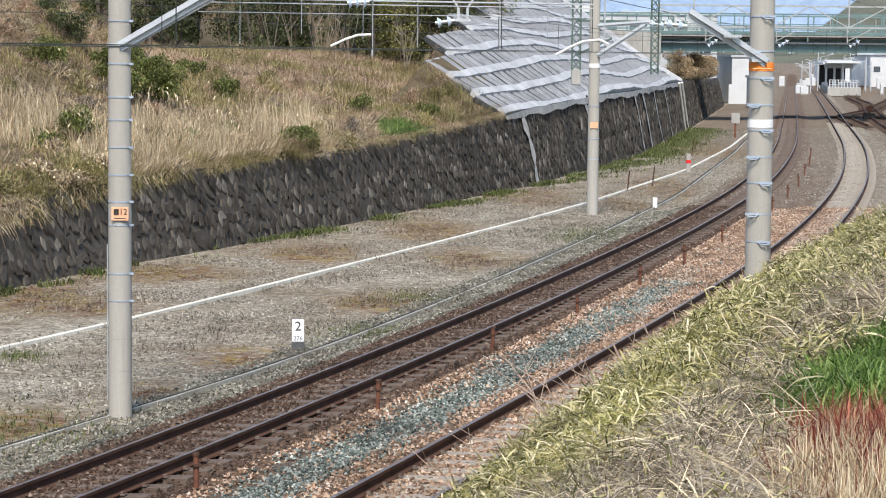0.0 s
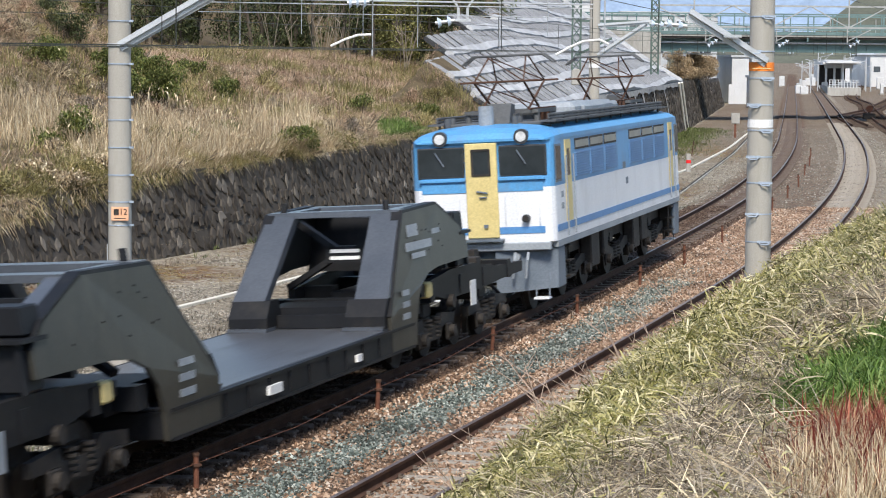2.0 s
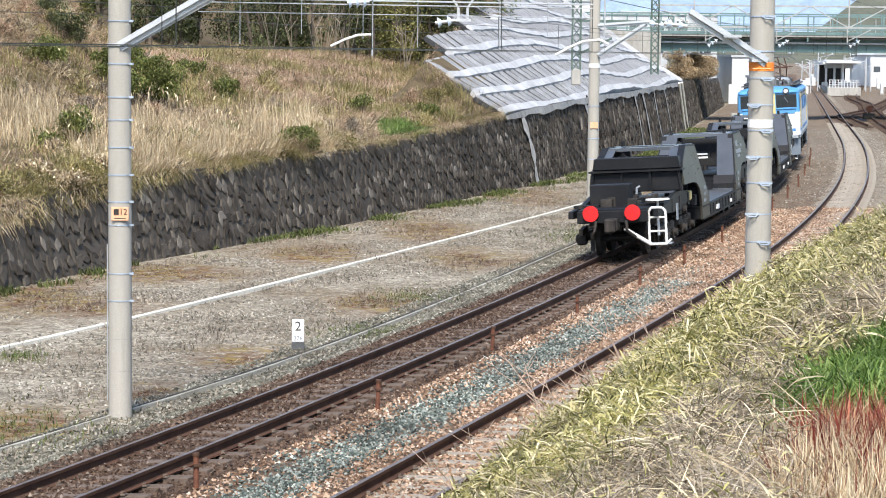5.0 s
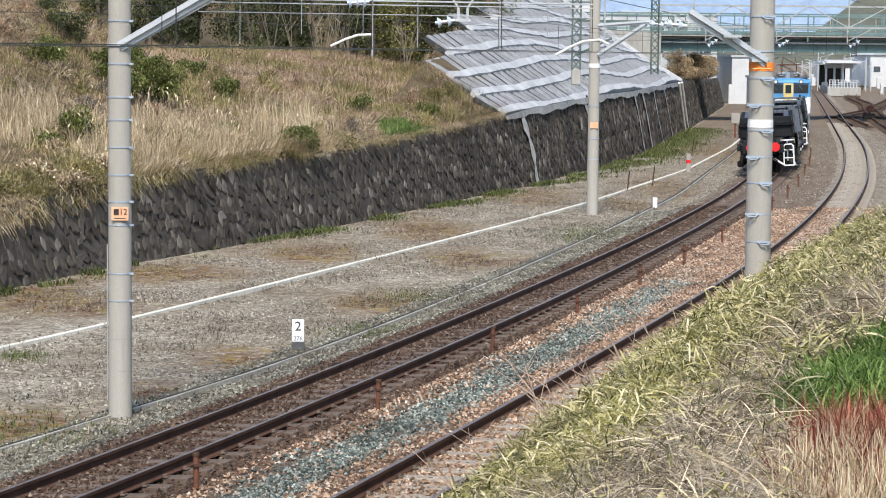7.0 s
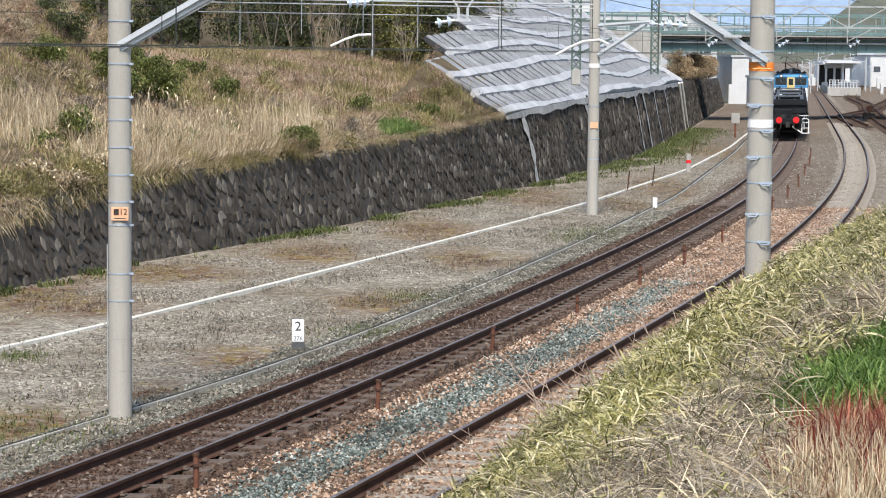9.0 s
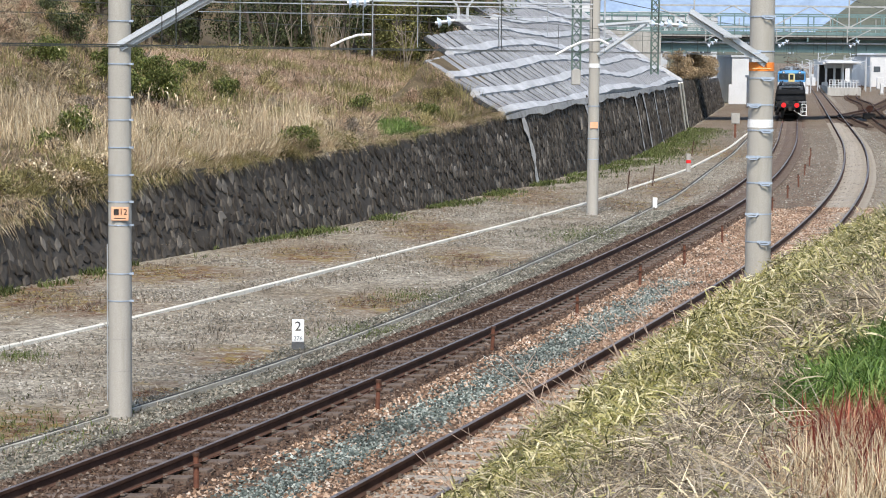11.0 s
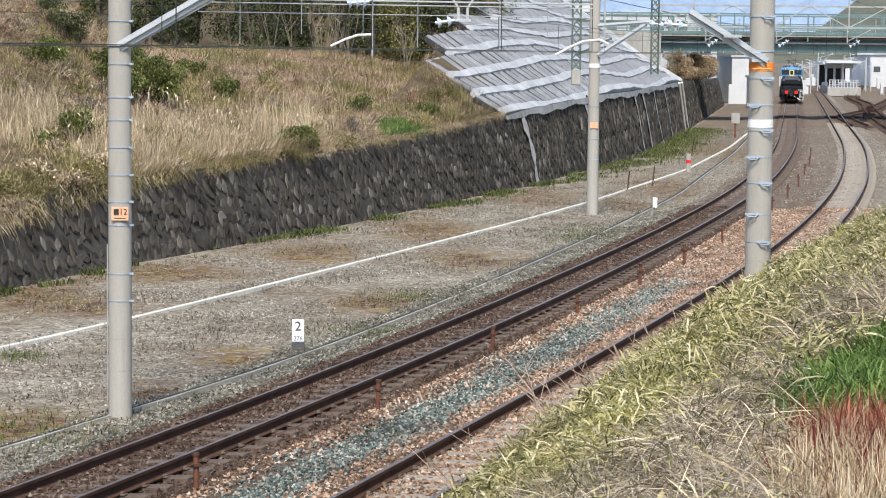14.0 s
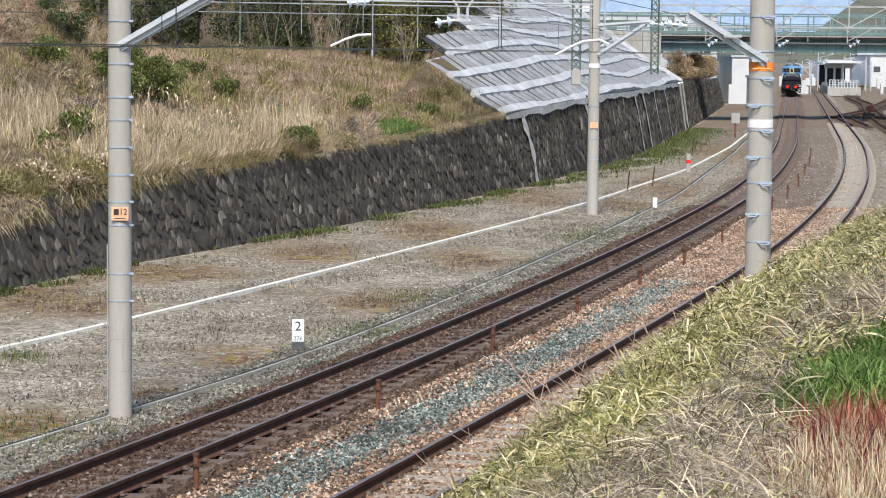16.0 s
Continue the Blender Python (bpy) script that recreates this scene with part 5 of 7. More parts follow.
part("hanger_rod", rod((0, 0, 5.97), (0, 0, 6.46), 0.03, 8), GALV, hb)
insulator(hb, (-0.42, 0, 5.48), (-0.12, 0, 5.53), 2, 0.085)


def wire_along(name, track, off, zf, s0, s1, r, label, droppers=None, parent=None, step=2.5):
    th = thing(name, label, "overhead wire", group="overhead wires")
    pts = []
    for s in np.arange(s0, s1, step):
        x, y, _ = at(track, s, off)
        pts.append((float(x), float(y), zf(s)))
    v, f = [], []
    for i, p in enumerate(pts):
        for k in range(4):
            a = math.pi / 4 + k * math.pi / 2
            v.append((p[0] + r * math.cos(a), p[1], p[2] + r * math.sin(a)))
        if i:
            for k in range(4):
                a, b = (i - 1) * 4 + k, (i - 1) * 4 + (k + 1) % 4
                f.append((a, b, b + 4, a + 4))
    mesh_ob("wire", v, f, WIRE, th)
    if droppers:
        for s in droppers:
            x, y, _ = at(track, s, off)
            part("dropper", rod((x, y, 5.06), (x, y, zf(s)), 0.006, 5), WIRE, th)
    return th


def sag(lo, hi, span=50.0, s0=24.0):
    return lambda s: lo + (hi - lo) * (2 * (((s - s0) % span) / span) - 1) ** 2


drops = [float(d) for d in np.arange(2, 140, 5.5)]
wire_along("contact_wire", T1, 0.12, lambda s: 5.07, -70, 380, 0.0075, "dark contact wire over the railway track")
wire_along("messenger_wire", T1, 0.12, sag(5.62, 5.95), -70, 380, 0.0065, "dark messenger wire with droppers", drops)
wire_along("contact_wire", T2, -0.1, lambda s: 5.07, -70, 380, 0.0075, "dark contact wire over the railway track")
wire_along("messenger_wire", T2, -0.1, sag(5.66, 5.98), -70, 380, 0.0065, "dark messenger wire with droppers", [d + 2.0 for d in drops])
wire_along("feeder_wire", T1, -3.4, lambda s: 5.72 - 0.0006 * (s - 60), -70, 300, 0.0075, "dark feeder wire beside the tracks")
wire_along("feeder_wire", T1, -2.6, sag(5.45, 5.55), -70, 300, 0.0065, "dark feeder wire beside the tracks")
wire_along("feeder_wire", T2, 2.4, sag(6.2, 6.4), -70, 300, 0.0075, "dark feeder wire beside the tracks")


# ---- lattice masts and gantries towards the station ----
def lattice(bm, a, b, w, n, r=0.03):
    """A square lattice beam from a to b."""
    a, b = Vector(a), Vector(b)
    d = (b - a).normalized()
    u = d.cross(Vector((0, 1, 0.01))).normalized() * w / 2
    v = d.cross(u).normalized() * w / 2
    cs = [u + v, u - v, -u - v, -u + v]
    for c in cs:
        bm_bar(bm, a + c, b + c, r * 2, r * 2)
    for i in range(n):
        p, q = a.lerp(b, i / n), a.lerp(b, (i + 1) / n)
        for k in range(4):
            c0, c1 = cs[k], cs[(k + 1) % 4]
            bm_bar(bm, p + c0, q + c1, r, r)
            bm_bar(bm, p + c1, q + c0, r, r)


def gantry(y, xl, xr, z0, zb, mat, base_l, label):
    th = thing("overhead_gantry", label, "gantry", group="station gantries")
    bm = bmesh.new()
    lattice(bm, (xl, y, base_l), (xl, y, zb + 2.5), 0.42, 12, 0.035)
    part("mast", bm, LATTICE, th, "green lattice mast")
    bm = bmesh.new()
    lattice(bm, (xr, y, z0), (xr, y, zb + 2.5), 0.42, 12, 0.035)
    part("mast", bm, LATTICE, th, "green lattice mast")
    n = max(4, int((xr - xl) / 2.2))
    bm = bmesh.new()
    for z in (zb, zb + 1.25):
        bm_bar(bm, (xl, y, z), (xr, y, z), 0.10, 0.10)
    pieces("beam_chord", bm, mat, th)
    bm = bmesh.new()
    for i in range(n):
        x0, x1 = xl + (xr - xl) * i / n, xl + (xr - xl) * (i + 1) / n
        bm_bar(bm, (x0, y, zb if i % 2 else zb + 1.25), (x1, y, zb + 1.25 if i % 2 else zb), 0.065, 0.065)
        if i % 2:
            bm_bar(bm, (x0, y, zb), (x0, y, zb + 2.2), 0.08, 0.08)
    pieces("beam_web", bm, mat, th)
    for i, x in enumerate(np.arange(xl + 3.0, xr - 1, 4.2)):
        bm = bmesh.new()
        bm_bar(bm, (x, y, zb), (x, y, zb - 0.9), 0.07, 0.07)
        bm_bar(bm, (x, y, zb - 0.8), (x + 1.4, y, zb - 0.1), 0.05, 0.05)
        part("drop_bracket", bm, mat, th)
        insulator(th, (x + 0.1, y, zb - 1.15), (x + 0.75, y, zb - 0.75), 3, 0.14)
    return th


gantry(141, 12.45, 40, -0.3, 6.75, DULL_STEEL, 3.9, "grey truss gantry over the tracks with insulators")
gantry(232, 22, 62, -0.3, 6.5, DULL_STEEL, 1.2, "grey truss gantry over the tracks with insulators")
gantry(300, 32, 82, -0.3, 6.6, DULL_STEEL, -0.3, "grey truss gantry over the tracks with insulators")
gantry(352, 40, 92, -0.3, 6.7, DULL_STEEL, -0.3, "grey truss gantry over the tracks with insulators")
gantry(410, 48, 104, -0.3, 6.9, DULL_STEEL, -0.3, "grey truss gantry over the tracks with insulators")
mast = thing("lattice_mast", "tall green lattice mast on the concrete slope", "mast")
bm = bmesh.new()
lattice(bm, (5.75, 104, 4.35), (5.75, 104, 10.5), 0.36, 13, 0.03)
part("mast_frame", bm, LATTICE, mast)
part("foot_block", box((5.55, 103.8, 3.7), (5.95, 104.2, 4.4), 0.03), CONCRETE, mast)
bm = bmesh.new()
bm_bar(bm, (5.75, 104, 5.0), (7.3, 104, 5.75), 0.09, 0.09)
bm_bar(bm, (5.75, 104, 6.5), (9.6, 104, 6.5), 0.09, 0.09)
part("bracket_arm", bm, LATTICE, mast)


# ---- green girder road bridge ----
def build_bridge():
    th = thing("road_bridge", "green steel girder road bridge crossing the railway", "bridge")
    xl, xr, yf, yb = 17.6, 78.0, 195.0, 203.0
    for y in (yf, yf + 4, yb):
        bm = bmesh.new()
        bm_box(bm, (xl, y - 0.02, 5.42), (xr, y + 0.02, 6.55))
        bm_box(bm, (xl, y - 0.22, 5.38), (xr, y + 0.22, 5.43))
        bm_box(bm, (xl, y - 0.22, 6.53), (xr, y + 0.22, 6.58))
        for x in np.arange(xl + 1, xr, 2.0):
            bm_box(bm, (x - 0.02, y - 0.16, 5.43), (x + 0.02, y + 0.16, 6.53))
        part("girder", bm, GREEN_STEEL, th, "pale green plate girder")
    part("deck_slab", box((xl - 4, yf - 1.0, 6.6), (xr, yb + 1.0, 6.95), 0.03), CONCRETE, th, "grey concrete deck")
    part("fascia", box((xl - 4, yf - 1.06, 6.78), (xr, yf - 1.0, 7.05)), GREEN_STEEL, th, "green edge beam")
    # added dark strip that stands for the deck overhang's shadow
    part("drain_gutter", box((xl - 4, yf - 0.9, 6.46), (xr, yf - 0.6, 6.6)), UNDER, th, "dark strip for the shade under the deck edge")
    for x in np.arange(xl, xr, 4.0):
        part("deck_bracket", box((x - 0.06, yf - 0.95, 6.2), (x + 0.06, yf - 0.03, 6.6)), GREEN_STEEL, th)
    part("service_pipe", rod((xl - 4, yf - 0.35, 6.12), (xr, yf - 0.35, 6.12), 0.09, 10), GALV, th, "pale service pipe along the girder")
    for y in (yf - 0.95, yb + 0.95):
        rl = part("railing", box((xl - 12, y - 0.05, 8.40), (xr, y + 0.05, 8.52)), GREEN_STEEL, th, "green handrail")
        for z in (7.6, 7.25):
            part("rail_bar", box((xl - 12, y - 0.03, z), (xr, y + 0.03, z + 0.07)), GREEN_STEEL, rl)
        for x in np.arange(xl - 12, xr, 2.0):
            part("rail_post", box((x - 0.05, y - 0.05, 6.95), (x + 0.05, y + 0.05, 8.42)), GREEN_STEEL, rl)
    ab = part("abutment", box((11.5, 192.5, -0.3), (17.4, 206, 6.55), 0.05), CONCRETE, th, "grey concrete abutment")
    part("wing_wall", prism([(3.0, 3.5), (3.0, 7.2), (17.3, 6.9), (17.3, 3.0)], 190.5, 191.2), CONCRETE, th, "grey concrete wing wall")
    bm = box((18.3, 193.2, -0.3), (18.7, 193.6, 5.38))
    bm_box(bm, (19.3, 193.2, -0.3), (19.6, 193.6, 5.38))
    bm_bar(bm, (18.5, 193.4, 1.5), (19.45, 193.4, 4.6), 0.14, 0.14)
    part("bent", bm, GREEN_STEEL, th, "dark green steel bent")
    part("bearing_box", box((18.6, 192.8, 4.2), (19.6, 193.3, 5.2), 0.04), GALV_BLUE, th, "blue-grey box on the bent")
    for x in (48.0, 66.0):
        part("pier", box((x - 0.6, 196, -0.3), (x + 0.6, 202, 5.38), 0.05), CONCRETE, th, "grey concrete pier")


build_bridge()


# ---- station and buildings beyond ----
WALLWHITE = worn("white wall", (0.50, 0.51, 0.52), (0.62, 0.63, 0.64), 0.3, 8, 0.8, dirt=(0.58, 0.58, 0.57))
ROOFSHEET = worn("roof sheet", (0.38, 0.40, 0.42), (0.52, 0.54, 0.56), 0.3, 8, 0.6)
DARKWIN = glass_mat("far window", (0.05, 0.06, 0.07))


def building(x0, x1, y0, y1, h, floors, label, gable=0.0, z0=-0.3, wall=None, cat="building"):
    th = thing("building", label, cat, group="buildings by the station")
    part("wall", box((x0, y0, z0), (x1, y1, h), 0.03), wall or WALLWHITE, th)
    if gable:
        pr = prism([(x0 - 0.4, h), ((x0 + x1) / 2, h + gable), (x1 + 0.4, h)], y0 - 0.4, y1 + 0.4)
        part("roof", pr, ROOFSHEET, th, "grey sheet roof")
    else:
        part("roof", box((x0 - 0.15, y0 - 0.15, h), (x1 + 0.15, y1 + 0.15, h + 0.25)), ROOFSHEET, th, "flat grey roof")
    n = max(1, int((x1 - x0) / 2.4))
    fh = (h - z0) / max(floors, 1)
    for k in range(floors):
        for i in range(n):
            xc = x0 + (x1 - x0) * (i + 0.5) / n
            zc = z0 + fh * (k + 0.55)
            w = part("window", box((xc - 0.7, y0 - 0.06, zc - 0.6), (xc + 0.7, y0 - 0.02, zc + 0.6)), WALLWHITE, th)
            part("pane", box((xc - 0.6, y0 - 0.075, zc - 0.5), (xc + 0.6, y0 - 0.062, zc + 0.5)), DARKWIN, w)
    return th


building(32.4, 36.4, 268, 284, 4.9, 0, "white sheet-clad lineside building")
building(31.8, 33.0, 240, 250, 2.8, 1, "small white lineside hut")
building(33.6, 38.6, 330, 350, 4.8, 1, "white building beside the tracks")
building(96, 112, 400, 420, 7.0, 2, "white station building with grey roof")
building(77, 94, 430, 450, 5.5, 1, "white station building with grey roof", 1.2)
building(80, 92, 500, 515, 4.2, 1, "white building beyond the station")
building(114, 135, 440, 460, 9.5, 3, "pale building beyond the station")
building(44, 56, 520, 540, 6.5, 2, "pale house beyond the tracks", 1.5)
building(10.2, 12.6, 205, 215, 9.6, 1, "white house beyond the bridge approach", 0.0, 6.5)
building(17, 30, 262, 280, 9.4, 3, "pale blue-grey block beyond the bridge", 0.0, 2.0, ROOFSHEET)
building(31, 44, 420, 436, 12.5, 4, "pale block beyond the bridge", 0.0, -0.3, WALLWHITE)


def platform(x0, y0, w, length, slope, label):
    th = thing("station_platform", label, "platform", group="station platforms")
    pts = [(x0, y0), (x0 + w, y0), (x0 + w + slope * length, y0 + length), (x0 + slope * length, y0 + length)]
    bm = bmesh.new()
    lo = [bm.verts.new((x, y, -0.3)) for x, y in pts]
    hi = [bm.verts.new((x, y, 0.85)) for x, y in pts]
    bm.faces.new(hi)
    for i in range(4):
        bm.faces.new((lo[i], lo[(i + 1) % 4], hi[(i + 1) % 4], hi[i]))
    part("slab", bm, CONCRETE, th, "pale concrete platform")
    for k in range(7):
        y = y0 + 12 + k * 9
        x = x0 + w / 2 + slope * (y - y0)
        part("post", box((x - 0.12, y - 0.12, 0.85), (x + 0.12, y + 0.12, 4.2)), WALLWHITE, th, "white canopy post")
    bm = bmesh.new()
    bm_bar(bm, (x0 + w / 2 + slope * 8, y0 + 8, 4.3), (x0 + w / 2 + slope * 72, y0 + 72, 4.3), w * 1.05, 0.25)
    part("canopy", bm, WALLWHITE, th, "white platform canopy")
    for k in range(10):
        x = x0 + 0.3 + w * 0.9 * k / 10
        part("fence_post", box((x - 0.04, y0 + 0.3, 0.85), (x + 0.04, y0 + 0.36, 1.9)), WALLWHITE, th)
    for z in (1.2, 1.55, 1.85):
        part("fence_rail", box((x0 + 0.2, y0 + 0.31, z), (x0 + w - 0.2, y0 + 0.35, z + 0.07)), WALLWHITE, th, "white fence rail")
    return th


def mast(x, y, h, arm):
    th = thing("station_mast", "thin pale grey catenary mast by the station tracks", "mast", Matrix.Translation((x, y, -0.3)), "station masts")
    part("shaft", rod((0, 0, 0), (0, 0, h), 0.10, 8, 0.08), ROOFSHEET, th)
    part("arm", rod((0, 0, h - 0.8), (arm, 0, h - 0.2), 0.045, 6), ROOFSHEET, th)
    part("stay", rod((0, 0, h - 2.0), (arm * 0.7, 0, h - 0.45), 0.03, 6), ROOFSHEET, th)


rm = random.Random(31)
for k in range(26):
    yy = rm.uniform(340, 560)
    mast(yy * rm.uniform(0.150, 0.187), yy, rm.uniform(3.6, 6.2), rm.choice((-2.4, 2.4)))
for k in range(14):
    yy = rm.uniform(300, 460)
    xx = yy * rm.uniform(0.14, 0.187)
    cb = thing("lineside_cabinet", "small pale lineside cabinet or sign by the station", "cabinet", Matrix.Translation((xx, yy, -0.3)), "lineside cabinets")
    w, h = rm.uniform(0.4, 1.2), rm.uniform(0.9, 2.2)
    part("cabinet_box", box((-w / 2, -0.3, 0.15), (w / 2, 0.3, h), 0.04), WALLWHITE if k % 3 else ROOFSHEET, cb)
    part("plinth", box((-w / 2 - 0.1, -0.4, -0.02), (w / 2 + 0.1, 0.4, 0.15)), CONCRETE, cb)


platform(52.6, 326, 4.6, 130, 0.148, "pale concrete platform with a white canopy")
platform(72.0, 345, 6.0, 120, 0.148, "pale concrete platform with a white canopy")
sh = thing("platform_shelter", "white platform shelter with dark open bays", "shelter", Matrix.Translation((57.2, 345, 0.85)))
# shade in the open bays is given by a near-black back wall
part("back_wall", box((-1.9, 5.6, 0), (1.9, 5.8, 3.0)), UNDER, sh, "back wall coloured dark for the shade inside")
for x in (-1.8, -0.6, 0.6, 1.8):
    part("post", box((x - 0.14, -0.14, 0), (x + 0.14, 0.14, 3.1)), WALLWHITE, sh)
part("roof", box((-2.5, -1.2, 3.1), (2.5, 6.4, 3.45), 0.04), WALLWHITE, sh, "white flat roof")
part("fascia", box((-2.1, -0.1, 2.55), (2.1, 0.0, 3.1)), ROOFSHEET, sh)
for x in (-1.2, 1.2):
    part("bench", box((x - 0.4, 4.6, 0), (x + 0.4, 5.2, 0.5), 0.03), WALLWHITE, sh)
fn = thing("white_fence", "white panel fence beside the tracks", "fence")
for i in range(7):
    part("panel", box((31.6 + i * 0.7, 264, -0.3), (32.26 + i * 0.7, 264.08, 1.9)), WALLWHITE, fn)


# ---- turnout and sidings at the station throat ----
OLDSLEEPER = worn("old dark sleeper", (0.05, 0.036, 0.028), (0.11, 0.08, 0.062), 1.0, 20, 0.9)


def loose_track(points, name, label, sleepers=True):
    th = thing(name, label, "railway track", kind="structure")
    pts = [Vector((x, y, 0)) for x, y in points]
    fine = []
    n = len(pts)
    for i in range(n - 1):
        p0, p1, p2, p3 = pts[max(i - 1, 0)], pts[i], pts[i + 1], pts[min(i + 2, n - 1)]
        for k in range(14):
            t = k / 14
            fine.append(0.5 * ((2 * p1) + (-p0 + p2) * t + (2 * p0 - 5 * p1 + 4 * p2 - p3) * t * t + (-p0 + 3 * p1 - 3 * p2 + p3) * t ** 3))
    for c in (-0.566, 0.566):
        v, f = [], []
        for i, p in enumerate(fine):
            d = (fine[min(i + 1, len(fine) - 1)] - fine[max(i - 1, 0)]).normalized()
            nrm = Vector((d.y, -d.x, 0))
            for off, z in ((-0.05, -0.17), (-0.035, 0.0), (0.035, 0.0), (0.05, -0.17)):
                q = p + nrm * (c + off)
                v.append((q.x, q.y, z + 0.006))
            if i:
                for k in range(4):
                    a, b = (i - 1) * 4 + k, (i - 1) * 4 + (k + 1) % 4
                    f.append((a, b, b + 4, a + 4))
        mesh_ob("rail", v, f, [RUST], th)
    v, f = [], []
    run = 0.0
    for p, q in zip(fine, fine[1:]):
        run += (q - p).length
        if run < 0.75:
            continue
        run = 0.0
        d = (q - p).normalized()
        nrm = Vector((d.y, -d.x, 0))
        k = len(v)
        for z in (-0.26, -0.15):
            for a, c in ((-1, -0.12), (1, -0.12), (1, 0.12), (-1, 0.12)):
                w = p + nrm * a * 1.05 + d * c
                v.append((w.x, w.y, z))
        f += [(k + 4, k + 5, k + 6, k + 7), (k, k + 1, k + 5, k + 4), (k + 1, k + 2, k + 6, k + 5), (k + 2, k + 3, k + 7, k + 6), (k + 3, k, k + 4, k + 7)]
    tagged(mesh_ob("siding_sleepers", v, f, [OLDSLEEPER], th), kind="stuff")
    return th


loose_track([(31.2, 178), (34.2, 203), (37.4, 216), (41.5, 231), (47.5, 258), (54.5, 289), (66, 345), (80, 420)], "siding_track", "rusty siding track curving off at a turnout")
loose_track([(31.0, 160), (35.6, 193), (41.6, 232), (46.5, 262), (52.2, 304), (66.4, 383), (91, 519)], "siding_track", "rusty siding track curving off at a turnout")
loose_track([(36, 165), (40, 190), (47.0, 226), (55, 262), (66, 310), (84, 390)], "siding_track", "rusty siding track curving off at a turnout")
sm = thing("switch_machine", "black point machine beside the turnout", "point machine", Matrix.Translation((35.9, 200.5, -0.2)))
part("housing", box((-0.5, -0.3, 0), (0.5, 0.3, 0.5), 0.05), UNDER, sm)
part("rodding", rod((-3.2, 0, 0.14), (0.5, 0, 0.14), 0.06, 8), UNDER, sm)
part("stand", rod((0.0, 0, 0.5), (0, 0, 1.0), 0.08, 8), UNDER, sm)
part("target", rod((0.0, -0.2, 0.9), (0, -0.1, 0.9), 0.28, 12), STAKE, sm)


# ---- lineside posts ----
def km_post():
    th = thing("distance_post", "short white distance post with black figures beside the trough", "marker post", pose(-2.61, 42.6, -0.36, 0, 0, 4))
    part("base", box((-0.115, -0.06, 0), (0.115, 0.06, 0.16), 0.01), ROOFGREY, th, "dark base")
    pl = part("plate", box((-0.11, -0.065, 0.16), (0.11, 0.065, 0.56), 0.01), WHITE, th, "white painted block")
    text_mesh("figure", "2", 0.24, UNDER, Matrix.Translation((0.0, -0.068, 0.44)), pl)
    text_mesh("figure", "276", 0.11, GREY_STEEL, Matrix.Translation((0.0, -0.068, 0.225)), pl)


km_post()
wp = thing("boundary_post", "short white post in the ballast", "marker post", Matrix.Translation((7.47, 83.5, -0.36)))
part("post", box((-0.08, -0.07, 0), (0.08, 0.07, 0.38), 0.02), WHITE, wp)
rp = thing("warning_post", "short grey post with a red band by the kerb", "marker post", Matrix.Translation((11.33, 109.7, -0.36)))
part("post", box((-0.10, -0.10, 0), (0.10, 0.10, 0.86), 0.02), CONCRETE, rp)
part("red_band", box((-0.105, -0.105, 0.42), (0.105, 0.105, 0.57)), RED, rp, "red painted band")
bx = thing("relay_box", "grey relay box on a post beside the kerb", "relay box", Matrix.Translation((19.2, 156.4, -0.36)))
part("post", box((-0.07, -0.07, 0), (0.07, 0.07, 1.0)), STAKE, bx)
part("cabinet", box((-0.28, -0.15, 0.95), (0.28, 0.15, 1.65), 0.02), CONCRETE, bx, "pale grey cabinet")

first = None
STAKES = [(-2.9, 27.8), (-0.94, 34.3), (0.87, 41.2), (2.68, 46.84), (4.48, 53.6), (6.11, 59.6), (7.86, 66.5), (9.5, 73.0), (11.2, 80.5), (12.8, 88.0), (14.4, 96.0), (16.0, 105.0), (17.6, 114.0), (19.2, 124.0)]
rr = random.Random(9)
for i, (x, y) in enumerate(STAKES):
    m = Matrix.Translation((x, y, -0.3)) @ Euler((rr.uniform(-.05, .05), rr.uniform(-.05, .05), rr.uniform(0, 3))).to_matrix().to_4x4()
    if first is None:
        first = thing("rail_stake", "rusty iron stake holding a wire beside the track", "stake", m, "stakes along the track")
        part("shaft", rod((0, 0, 0), (0, 0, 0.56), 0.036, 10, 0.034), STAKE, first)
        part("cap", rod((0, 0, 0.54), (0, 0, 0.575), 0.045, 10), RUST, first)
        part("clip", box((-0.05, -0.06, 0.42), (0.05, 0.05, 0.45)), RUST, first)
    else:
        copy_thing(first, m)
sw = thing("stake_wire", "thin rusty wire strung between the stakes", "wire")
bm = bmesh.new()
ex = [(-8.0, 13.0)] + STAKES
for (xa, ya), (xb, yb) in zip(ex, ex[1:]):
    mid = Vector(((xa + xb) / 2, (ya + yb) / 2, 0.08))
    bm_path(bm, [(xa, ya, 0.15), mid, (xb, yb, 0.15)], 0.005, 5)
pieces("strand", bm, STAKE, sw)
for x, y in ((7.3, 94), (8.6, 97.5), (13.4, 128)):
    th = thing("iron_post", "thin dark iron post beside the kerb", "post", Matrix.Translation((x, y, -0.4)), "iron posts by the kerb")
    part("shaft", rod((0, 0, 0), (0.08, 0, 0.85), 0.025, 6), RUST, th)

